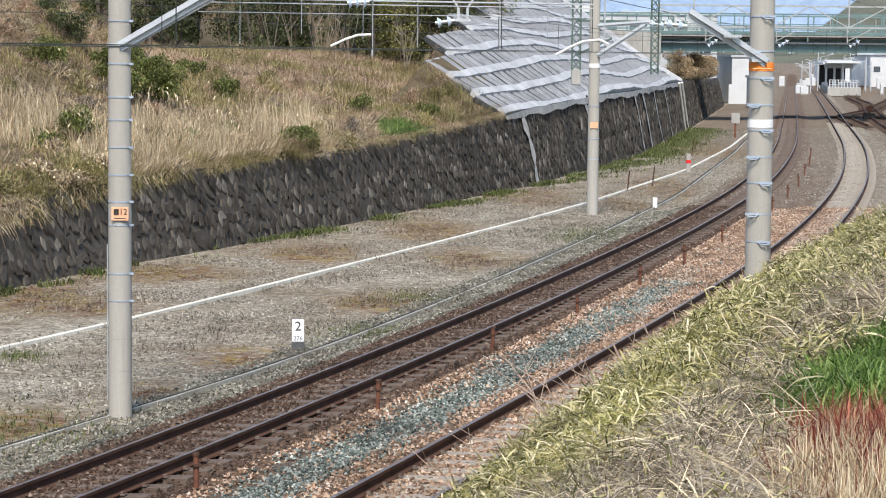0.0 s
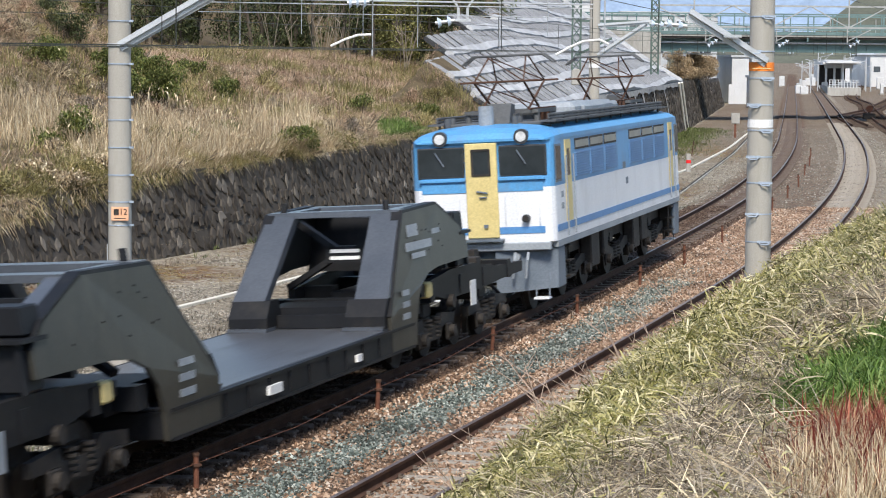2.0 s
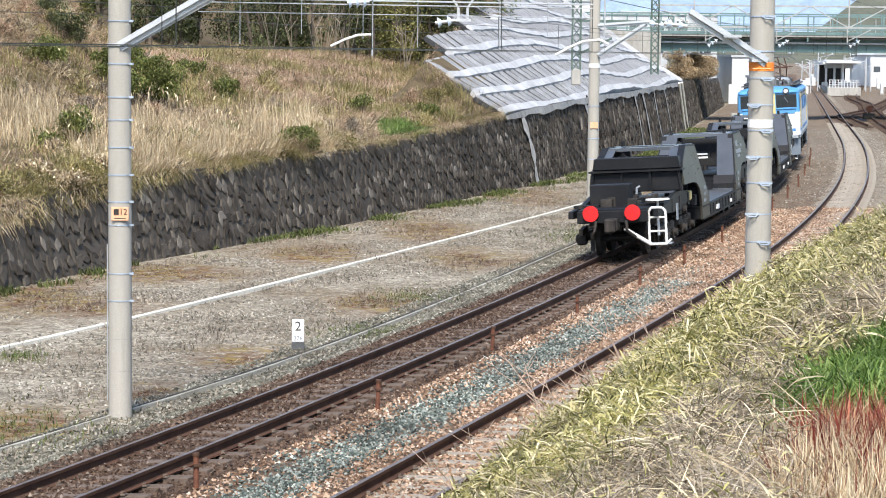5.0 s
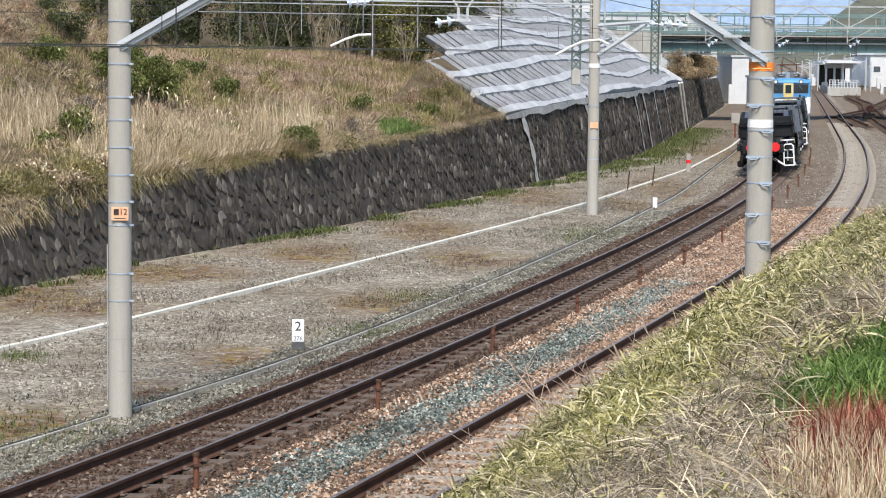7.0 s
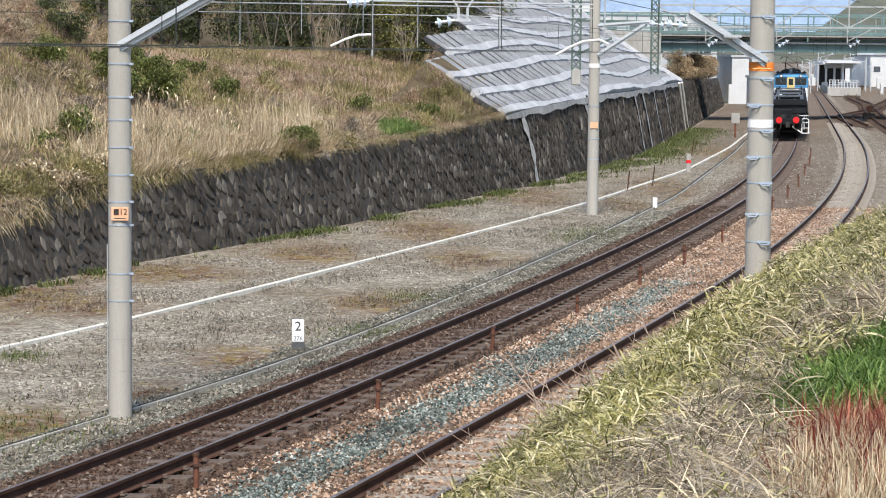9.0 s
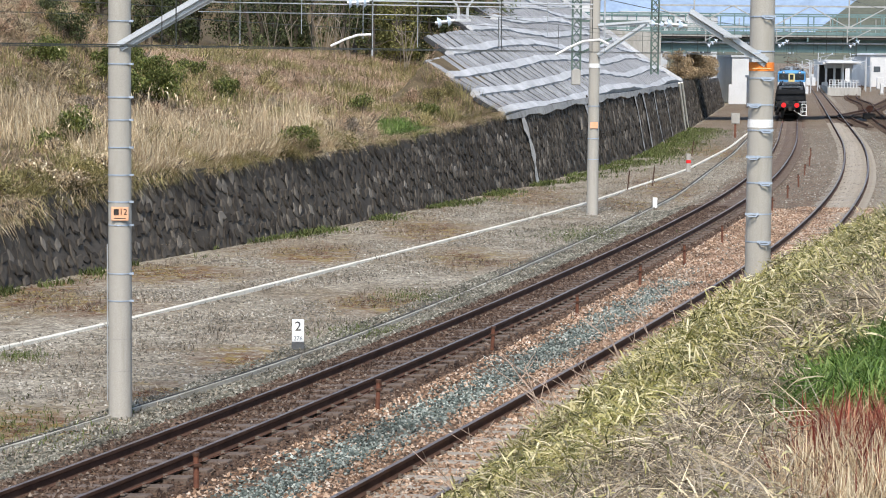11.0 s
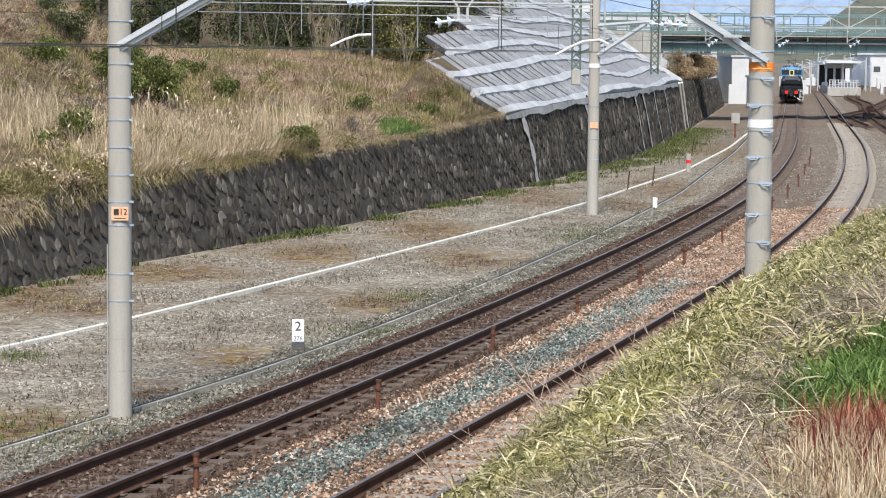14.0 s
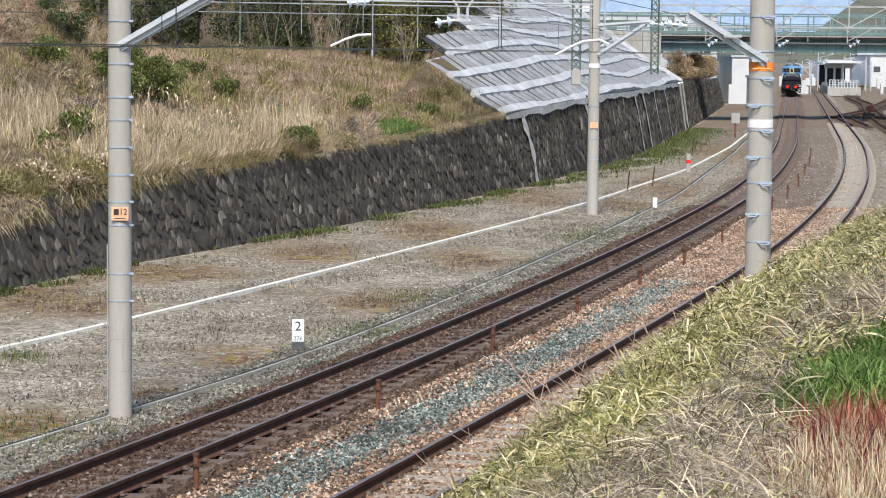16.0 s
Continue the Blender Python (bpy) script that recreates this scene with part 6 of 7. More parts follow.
# ---- far hills ----
def hills():
    # woodland green, lightened and greyed to carry the haze
    m = worn("far woods haze tone", (0.085, 0.092, 0.07), (0.14, 0.145, 0.108), 0.02, 0.3, 1.0)
    v, f = [], []
    n = 140
    for i in range(n):
        a = radians(-70 + 150 * i / (n - 1))
        r = 1900
        h = 12 + 52 * float(smooth01(7.6, 10.5, math.degrees(a))) + 30 * float(smooth01(-4, -14, math.degrees(a))) + 4 * math.sin(i * 0.83) + 3 * math.sin(i * 2.3)
        v += [(r * math.sin(a), r * math.cos(a), -3), (r * 1.08 * math.sin(a), r * 1.08 * math.cos(a), max(h, 6)), (r * 1.3 * math.sin(a), r * 1.3 * math.cos(a), -3)]
        if i:
            k = (i - 1) * 3
            f += [(k, k + 3, k + 4, k + 1), (k + 1, k + 4, k + 5, k + 2)]
    tagged(mesh_ob("backdrop", v, f, m, smooth=True), "wooded hills on the horizon, paled for haze", "hills", kind="structure")


hills()


def far_ridge():
    # distance haze is put into the ridge's pale blue base colour
    m = worn("far ridge haze blue", (0.22, 0.30, 0.42), (0.30, 0.39, 0.52), 0.004, 0.05, 1.0)
    v, f = [], []
    for i in range(90):
        a = radians(-60 + 130 * i / 89)
        h = 105 + 30 * math.sin(i * 0.31) + 16 * math.sin(i * 0.9 + 1) + 6 * math.sin(i * 2.7)
        v += [(3900 * math.sin(a), 3900 * math.cos(a), -6), (4100 * math.sin(a), 4100 * math.cos(a), h), (4500 * math.sin(a), 4500 * math.cos(a), -6)]
        if i:
            k = (i - 1) * 3
            f += [(k, k + 3, k + 4, k + 1), (k + 1, k + 4, k + 5, k + 2)]
    tagged(mesh_ob("backdrop", v, f, m, smooth=True), "mountain ridge coloured pale blue for distance haze", "hills", kind="structure")


far_ridge()
# ---- plants ----
RNG = np.random.default_rng(4)


def leaf_mesh(name, V, quads, tris, mat, parent=None):
    me = bpy.data.meshes.new(name)
    nq, nt_ = len(quads), len(tris)
    me.vertices.add(len(V))
    me.vertices.foreach_set("co", V.astype(np.float32).ravel())
    me.loops.add(nq * 4 + nt_ * 3)
    me.loops.foreach_set("vertex_index", np.concatenate([quads.ravel(), tris.ravel()]).astype(np.int32))
    me.polygons.add(nq + nt_)
    starts = np.concatenate([np.arange(nq) * 4, nq * 4 + np.arange(nt_) * 3])
    me.polygons.foreach_set("loop_start", starts.astype(np.int32))
    me.update(calc_edges=True)
    me.validate()
    me.materials.append(mat)
    ob = new(name, me)
    if parent is not None:
        ob.parent = parent
    return ob


def strips(name, base, H, W, lean, az, mat, belly=0.75, curl=1.0, parent=None):
    """Many tapered leaf blades in one mesh: base points, heights, widths, lean as a share of height, azimuth."""
    n = len(base)
    up = np.array([0, 0, 1.0])
    d = np.stack([np.cos(az), np.sin(az), np.zeros(n)], 1)
    tw = az + np.pi / 2 + RNG.normal(0, 0.5, n)
    sd = np.stack([np.cos(tw), np.sin(tw), np.zeros(n)], 1)
    rows = []
    for t, w in ((0.0, 0.6), (0.5, belly), (1.0, 0.0)):
        drop = t - curl * 0.42 * np.clip(lean, 0, 2) * t * t
        c = base + up * (H * drop)[:, None] + d * (H * lean * t * t * 0.9)[:, None]
        if w:
            rows += [c - sd * (W * w / 2)[:, None], c + sd * (W * w / 2)[:, None]]
        else:
            rows.append(c)
    V = np.stack(rows, 1).reshape(-1, 3)
    k = np.arange(n)[:, None] * 5
    quads = k + [0, 1, 3, 2]
    tris = k + [2, 3, 4]
    return leaf_mesh(name, V, quads, tris, mat, parent)


def field(x, y, k=1.0, seed=0.0):
    """A smooth patchy field from about 0 to 1."""
    return 0.5 + 0.25 * (np.sin(x * 1.1 * k + seed) * np.cos(y * 0.83 * k + seed * 2) + np.sin(x * 2.3 * k - y * 1.7 * k + seed * 3) * 0.6 + np.cos(y * 2.9 * k + x * 0.7 * k + seed) * 0.4)


LEAF = islands("bamboo grass leaf", [(0.0, (0.05, 0.06, 0.015)), (0.3, (0.21, 0.205, 0.06)), (0.65, (0.45, 0.405, 0.165)), (1.0, (0.78, 0.70, 0.45))], 0.45, 0.4, 0.3)
# brighter copy of the leaf colours, for highlights on the top layer
LEAF_LIT = islands("bamboo grass leaf highlight", [(0.0, (0.27, 0.26, 0.085)), (0.5, (0.47, 0.425, 0.195)), (1.0, (0.78, 0.70, 0.47))], 0.4, 0.5, 0.28)
STRAW = islands("dry grass", [(0.0, (0.085, 0.065, 0.042)), (0.35, (0.31, 0.245, 0.16)), (0.7, (0.62, 0.525, 0.36)), (1.0, (0.88, 0.77, 0.57))], 0.6, 0.3, 0.2)
TWIG = islands("grey twig", [(0.0, (0.10, 0.082, 0.066)), (0.6, (0.24, 0.205, 0.165)), (1.0, (0.42, 0.37, 0.31))], 0.8, 0.2)
FRESH = islands("fresh grass", [(0.0, (0.06, 0.11, 0.02)), (0.5, (0.13, 0.22, 0.045)), (1.0, (0.27, 0.36, 0.11))], 0.5, 0.3, 0.3)
REDGRASS = islands("red grass", [(0.0, (0.09, 0.022, 0.015)), (0.4, (0.22, 0.055, 0.035)), (0.65, (0.34, 0.14, 0.08)), (0.8, (0.50, 0.34, 0.20)), (1.0, (0.72, 0.58, 0.38))], 0.6, 0.3, 0.25)
REDBLADE = islands("dark red blade", [(0.0, (0.10, 0.018, 0.014)), (0.6, (0.22, 0.045, 0.03)), (1.0, (0.36, 0.12, 0.07))], 0.6, 0.3, 0.25)
PAMPAS = islands("pampas straw", [(0.0, (0.22, 0.165, 0.10)), (0.35, (0.47, 0.365, 0.235)), (0.75, (0.70, 0.57, 0.39)), (1.0, (0.88, 0.79, 0.60))], 0.7, 0.2, 0.25, patch=0.35)
RUSSET = islands("russet dry weed", [(0.0, (0.22, 0.145, 0.10)), (0.5, (0.48, 0.335, 0.235)), (1.0, (0.74, 0.58, 0.43))], 0.8, 0.2, 0.2, patch=0.4)
OLIVE = islands("olive weed", [(0.0, (0.10, 0.095, 0.035)), (0.5, (0.25, 0.225, 0.095)), (1.0, (0.46, 0.40, 0.20))], 0.7, 0.2, 0.25, patch=0.4)


def scatter(n, xr, yr):
    return RNG.uniform(*xr, n), RNG.uniform(*yr, n)


def blades(name, base, az, el, length, width, droop, mat, coarse=False):
    """Lance-shaped leaves that point any way: azimuth, elevation, length, width and droop as a share of length."""
    n = len(base)
    d = np.stack([np.cos(az) * np.cos(el), np.sin(az) * np.cos(el), np.sin(el)], 1)
    tw = az + np.pi / 2
    sd = np.stack([np.cos(tw), np.sin(tw), np.zeros(n)], 1)
    up = np.cross(d, sd)
    roll = RNG.normal(0, 0.7, n)[:, None]
    sd = sd * np.cos(roll) + up * np.sin(roll)
    rows = []
    for t, w in ((0.0, 0.45), (0.5, 1.0)) if coarse else ((0.0, 0.35), (0.35, 1.0), (0.72, 0.75)):
        c = base + d * (length * t)[:, None] - np.array([0, 0, 1.0]) * (length * droop * t * t)[:, None]
        rows += [c - sd * (width * w / 2)[:, None], c + sd * (width * w / 2)[:, None]]
    rows.append(base + d * length[:, None] - np.array([0, 0, 1.0]) * (length * droop)[:, None])
    V = np.stack(rows, 1).reshape(-1, 3)
    if coarse:
        k = np.arange(n)[:, None] * 5
        return leaf_mesh(name, V, k + [0, 1, 3, 2], k + [2, 3, 4], mat)
    k = np.arange(n)[:, None] * 7
    return leaf_mesh(name, V, np.concatenate([k + [0, 1, 3, 2], k + [2, 3, 5, 4]]), k + [4, 5, 6], mat)


def canopy(x, y):
    """Height of the tangle over the bank's soil, in lumps and hollows."""
    f = 0.55 * field(x, y, 2.1, 6.0) + 0.45 * field(x, y, 5.3, 2.0)
    return 0.06 + 0.62 * np.clip(f - 0.22, 0, 1)


def bank_plants():
    # points by distance right of the second track
    n = 470000
    y = 7.0 + 40 * RNG.uniform(0, 1, n) ** 1.6
    l = RNG.uniform(0.95, 8.2, n)
    g = np.interp(y, YS, T2[1])
    x = np.interp(y, YS, T2[0]) + l * np.sqrt(1 + g * g)
    keep = (np.abs(x) < 0.205 * y + 0.6) & (x > -0.10 * y - 0.5)
    x, y, l = x[keep], y[keep], l[keep]
    l = l + 0.25 * (field(x, y, 3.1, 8.0) - 0.5)
    keep = l > 1.05 + inset(y)
    x, y, l = x[keep], y[keep], l[keep]
    edge = smooth01(0.9, 1.9, l - inset(y))
    wob = 0.12 * np.sin(x * 9 + y * 3) + 0.08 * np.sin(x * 23)
    side = x / y
    green = (side > 0.146 + wob * 0.12) & (y > 11.7 + wob * 2) & (y < 12.4 + (side - 0.146) * 40 + wob * 2)
    red = (side > 0.140 + 0.005 * (y - 8) + wob * 0.1) & (y <= 11.5 + wob * 2)
    f = field(x, y, 1.0, 1.0)
    leafy = 0.95 - 0.88 * smooth01(4.8 + 0.7 * (y > 13), 5.9 + 1.0 * (y > 13), l + 2.2 * (f - 0.5) + 1.2 * (field(x, y, 2.7, 3.0) - 0.5))
    pick = RNG.uniform(0, 1, len(x))
    is_leaf = (pick < leafy) & ~green & ~red
    rest = ~is_leaf & ~green & ~red
    z = ground_z(x, y)
    top = canopy(x, y) * (0.35 + 0.65 * edge)
    grow = np.interp(y, [8, 18, 40], [0.72, 1.0, 1.3])

    def go(mask, name, len0, len1, w0, w1, el0, el1, droop, mat, label, depth=2.2, lift=1.0, coarse=False):
        q = np.flatnonzero(mask)
        k = len(q)
        up = RNG.uniform(0, 1, k) ** (1 / depth)
        base = np.stack([x[q], y[q], z[q] - 0.03 + lift * top[q] * up], 1)
        ob = blades(name, base, RNG.uniform(0, 2 * np.pi, k), RNG.uniform(el0, el1, k), RNG.uniform(len0, len1, k) * grow[q], RNG.uniform(w0, w1, k) * grow[q], RNG.uniform(0.1, 1.0, k) * droop, mat, coarse)
        tagged(ob, label, "grass", kind="stuff")

    for sel, few in ((y < 14, False), (y >= 14, True)):
        go(is_leaf & sel, "bamboo_grass", 0.08, 0.18, 0.008, 0.017, -0.3, 1.2, 0.8, LEAF, "olive-yellow bamboo grass covering the bank", 2.2, 1.0, few)
    go(rest & (pick > 0.45), "dry_grass", 0.15, 0.42, 0.005, 0.011, -0.2, 0.9, 0.9, STRAW, "dry straw-coloured grass tangled on the bank", 1.6, 0.85)
    go(rest & (pick <= 0.45), "dry_stems", 0.15, 0.50, 0.0025, 0.005, -0.1, 1.1, 0.6, TWIG, "grey dead stems tangled on the bank", 1.6, 1.0)
    go(green, "green_grass", 0.14, 0.30, 0.006, 0.012, 0.3, 1.4, 0.9, FRESH, "patch of fresh green grass on the bank", 1.2, 0.3)
    # leaves that stand on top of the tangle; the bamboo ones carry painted highlights
    tip = ~green & ~red & (RNG.uniform(0, 1, len(x)) < np.where(is_leaf, 0.05, 0.02))
    go(tip & is_leaf, "bamboo_grass_tips", 0.10, 0.20, 0.010, 0.019, 0.0, 1.2, 0.8, LEAF_LIT, "yellow-green bamboo grass leaves with highlights in their colour", 12.0, 1.12)
    go(tip & rest, "dry_grass_tips", 0.2, 0.5, 0.006, 0.012, -0.1, 0.8, 0.9, STRAW, "pale dry grass blades on top", 12.0, 1.0)
    # fresh and red patches are dense
    k = 11000
    sd = 0.147 + 0.058 * RNG.uniform(0, 1, k) ** 0.8 + RNG.normal(0, 0.003, k)
    ys = 11.7 + RNG.uniform(0, 1, k) * (0.7 + np.clip(sd - 0.147, 0, 1) * 40)
    xs = ys * sd
    tagged(blades("green_grass", np.stack([xs, ys, ground_z(xs, ys) + RNG.uniform(0, .12, k)], 1), RNG.uniform(0, 6.28, k), RNG.uniform(.2, 1.3, k), RNG.uniform(.14, .32, k), RNG.uniform(.006, .012, k), RNG.uniform(.2, .9, k), FRESH),
           "patch of fresh green grass on the bank", "grass", kind="stuff")
    k = 9000
    ys = RNG.uniform(7.8, 11.5, k)
    xs = ys * (0.142 + 0.005 * (ys - 8) + 0.055 * RNG.uniform(0, 1, k) ** 0.9 + RNG.normal(0, 0.005, k))
    far = ys + RNG.normal(0, 0.5, k) > 9.6
    for msk, nm, mt, lb in ((far, "red_grass", REDGRASS, "patch of red-brown dead grass on the bank"), (~far & (RNG.uniform(0, 1, k) < 0.25), "red_grass", REDGRASS, "patch of red-brown dead grass on the bank"),
                            (~far, "straw_tuft", PAMPAS, "pale straw grass on the bank")):
        q = int(msk.sum())
        tagged(strips(nm, np.stack([xs, ys, ground_z(xs, ys)], 1)[msk], RNG.uniform(.14, .40, q), RNG.uniform(.004, .011, q), RNG.uniform(.1, 1.2, q), RNG.uniform(0, 6.28, q), mt), lb, "grass", kind="stuff")
    # upright red blades
    k = 150
    ys = RNG.uniform(8.8, 11.4, k)
    xs = ys * (0.150 + 0.05 * RNG.uniform(0, 1, k) ** 0.7)
    tagged(blades("red_blades", np.stack([xs, ys, ground_z(xs, ys) + 0.05], 1), RNG.uniform(0, 6.28, k), RNG.uniform(0.7, 1.5, k), RNG.uniform(.2, .42, k), RNG.uniform(.008, .014, k), RNG.uniform(0, .3, k), REDBLADE),
           "upright dark red grass blades on the bank", "grass", kind="stuff")
    # bare twigs that reach out over the track side
    rg = random.Random(21)
    for i in range(24):
        yy = rg.uniform(22, 36)
        ll = rg.uniform(1.3, 3.4)
        xx, yv, _ = at(T2, float(np.interp(yy, YS, T2[2])), ll)
        zz = float(ground_z(xx, yv))
        th = thing("bare_twig", "bare pale twig standing out of the grass", "twig", Matrix.Translation((float(xx), float(yv), zz)), "bare twigs on the bank")
        a, hgt = rg.uniform(1.8, 4.2), rg.uniform(0.6, 1.05)
        p0, p1, p2 = Vector((0, 0, 0)), Vector((math.cos(a) * .25, math.sin(a) * .2, hgt * .6)), Vector((math.cos(a) * .75, math.sin(a) * .4, hgt))
        bm = bm_rod(bmesh.new(), p0, p1, 0.008, 5, 0.006)
        bm_rod(bm, p1, p2, 0.006, 5, 0.003)
        bm_rod(bm, p1, p1 + Vector((rg.uniform(-.2, .2), rg.uniform(-.2, .2), .3)), 0.005, 4, 0.003)
        bm_rod(bm, p1.lerp(p2, .5), p1.lerp(p2, .5) + Vector((rg.uniform(-.2, .2), rg.uniform(-.2, .2), .2)), 0.005, 4, 0.003)
        part("stem", bm, PINKTWIG, th)


PINKTWIG = islands("pale pinkish twig", [(0.0, (0.28, 0.20, 0.16)), (1.0, (0.50, 0.40, 0.33))], 0.8, 0.2)
bank_plants()


def hill_plants():
    # tufts: every blade belongs to one and leans away from its middle
    nc, per = 13000, 26
    cy = RNG.uniform(40, 128, nc)
    cu = -0.85 - RNG.uniform(0, 1, nc) ** 1.1 * 24
    spread = RNG.uniform(0.10, 0.34, nc)
    tall = np.minimum(RNG.lognormal(-0.10, 0.42, nc), 1.7)
    own = np.repeat(np.arange(nc), per)
    n = nc * per
    dx, dy = RNG.normal(0, 1, n) * spread[own], RNG.normal(0, 1, n) * spread[own]
    y, u = cy[own] + dy, np.minimum(cu[own] + dx, -0.8)
    away = np.arctan2(dy, dx)
    x = wall_x(y) + u
    keep = (x > -0.205 * y - 1.0) & (x < 4)
    # bare where the concrete frames lie
    b = (-u - 0.85) / 0.98
    keep &= (y - np.interp(b, [0, 3.7, 5.3, 7.9, 10, 40], [96, 97, 108.5, 133.5, 152, 190])) < 0.5
    x, y, u, own, away = x[keep], y[keep], u[keep], own[keep], away[keep]
    z = ground_z(x, y)
    f1, f2 = field(x, y, 0.35, 2.0), 0.5 * field(x, y, 0.5, 7.0) + 0.5 * field(x, y, 1.7, 1.0)
    pick = RNG.uniform(0, 1, nc)[own]
    lip = np.exp(-((-u - 0.8) / 2.6) ** 2)
    pam = ((x + 7.6) / 3.0) ** 2 + ((y - 68) / 6.5) ** 2 < 1
    pam |= ((x + 5.0) / 1.6) ** 2 + ((y - 77) / 5) ** 2 < 1
    pam |= ((x + 12.4) / 2.0) ** 2 + ((y - 66) / 5) ** 2 < 0.8
    green = ((x + 1.4) / 1.0) ** 2 + ((y - 85) / 3.5) ** 2 < 1
    olive = ~pam & ~green & ((pick < 0.13 + 1.4 * (f1 - 0.5) + 0.40 * lip * (y < 76)) | (((x + 4.4) / 0.7) ** 2 + ((y - 73) / 3.5) ** 2 < 1))
    rus = ~pam & ~green & ~olive & (pick > 0.66 - 1.5 * (f2 - 0.5) - 0.25 * (y > 74) - 0.3 * (y > 82))
    straw = ~pam & ~green & ~olive & ~rus
    grey = straw & (RNG.uniform(0, 1, nc)[own] < 0.4)
    straw &= ~grey

    def go(mask, name, h0, h1, w0, w1, l0, l1, mat, label):
        xs, ys, zs = x[mask], y[mask], z[mask]
        k = len(xs)
        H = RNG.uniform(h0, h1, k) * tall[own[mask]]
        az = away[mask] + RNG.normal(0, 0.5, k)
        hang = (u[mask] > -1.6)
        az = np.where(hang, RNG.normal(-0.4, 0.6, k), az)
        ln = RNG.uniform(l0, l1, k) + hang * 0.7
        tagged(strips(name, np.stack([xs, ys, zs - 0.02], 1), H, RNG.uniform(w0, w1, k), ln, az, mat), label, "grass", kind="stuff")

    go(pam, "pampas_grass", 0.5, 1.05, 0.009, 0.022, 0.1, 0.9, PAMPAS, "tall pale pampas grass on the hillside")
    go(straw, "dry_hill_grass", 0.22, 0.52, 0.009, 0.022, 0.8, 3.0, PAMPAS, "dry straw-coloured grass on the hillside")
    go(grey, "bleached_grass", 0.20, 0.48, 0.009, 0.02, 0.9, 3.2, STRAW, "bleached grey-straw grass tufts on the hillside")
    go(rus, "russet_weeds", 0.25, 0.6, 0.008, 0.02, 0.7, 3.0, RUSSET, "russet dead weeds on the hillside")
    go(olive, "olive_weeds", 0.25, 0.6, 0.015, 0.035, 0.2, 1.2, OLIVE, "olive-green weeds on the hillside")
    go(green, "green_weeds", 0.2, 0.45, 0.015, 0.03, 0.2, 1.2, FRESH, "patch of green weeds on the hillside")
    # grass that hangs over the wall
    k = 36000
    ys = 42 + 54 * RNG.uniform(0, 1, k) ** 1.25
    xs = wall_x(ys) - 0.85 + RNG.uniform(-0.25, 0.12, k)
    low = RNG.uniform(0, 0.55, k) * np.interp(ys, [42, 56, 66, 70], [1.0, 0.9, 0.25, 0.0])
    zs = wall_top(ys) + RNG.uniform(-0.12, 0.10, k) - low
    xs = xs + 0.28 * low + 0.08 * (low > 0.05)
    gap = field(xs, ys, 1.9, 12.0) + RNG.normal(0, 0.12, k) > 0.36
    xs, ys, zs = xs[gap], ys[gap], zs[gap]
    k = len(xs)
    sel = RNG.uniform(0, 1, k) < 0.5 + 0.9 * (field(xs, ys, 0.6, 9.0) - 0.5)
    for msk, nm, mt, lb in ((sel, "hanging_grass", PAMPAS, "dry grass hanging over the wall"), (~sel, "hanging_weeds", OLIVE, "olive weeds hanging over the wall")):
        q = int(msk.sum())
        tagged(strips(nm, np.stack([xs, ys, zs], 1)[msk], RNG.uniform(.18, .75, q) * (0.5 + field(xs[msk], ys[msk], 1.4, 2.0)) * np.interp(ys[msk], [42, 58, 66, 92], [1.1, 0.9, 0.7, 0.6]), RNG.uniform(.012, .03, q), RNG.uniform(.35, .75, q), RNG.normal(-0.35, 0.9, q), mt, curl=5.0),
               lb, "grass", kind="stuff")
    # plumes on the pampas
    k = 420
    xs, ys = RNG.normal(-7.4, 1.9, k), RNG.normal(70, 4.5, k)
    ok = xs < wall_x(ys) - 1.5
    xs, ys = xs[ok], ys[ok]
    k = len(xs)
    zz = ground_z(xs, ys)
    tagged(strips("pampas_plumes", np.stack([xs, ys, zz + RNG.uniform(.7, 1.2, k)], 1), RNG.uniform(.12, .32, k), RNG.uniform(.03, .06, k), RNG.uniform(.3, 1.6, k), RNG.uniform(0, 6.28, k), PAMPAS),
           "feathery pale pampas plumes", "grass", kind="stuff")


hill_plants()


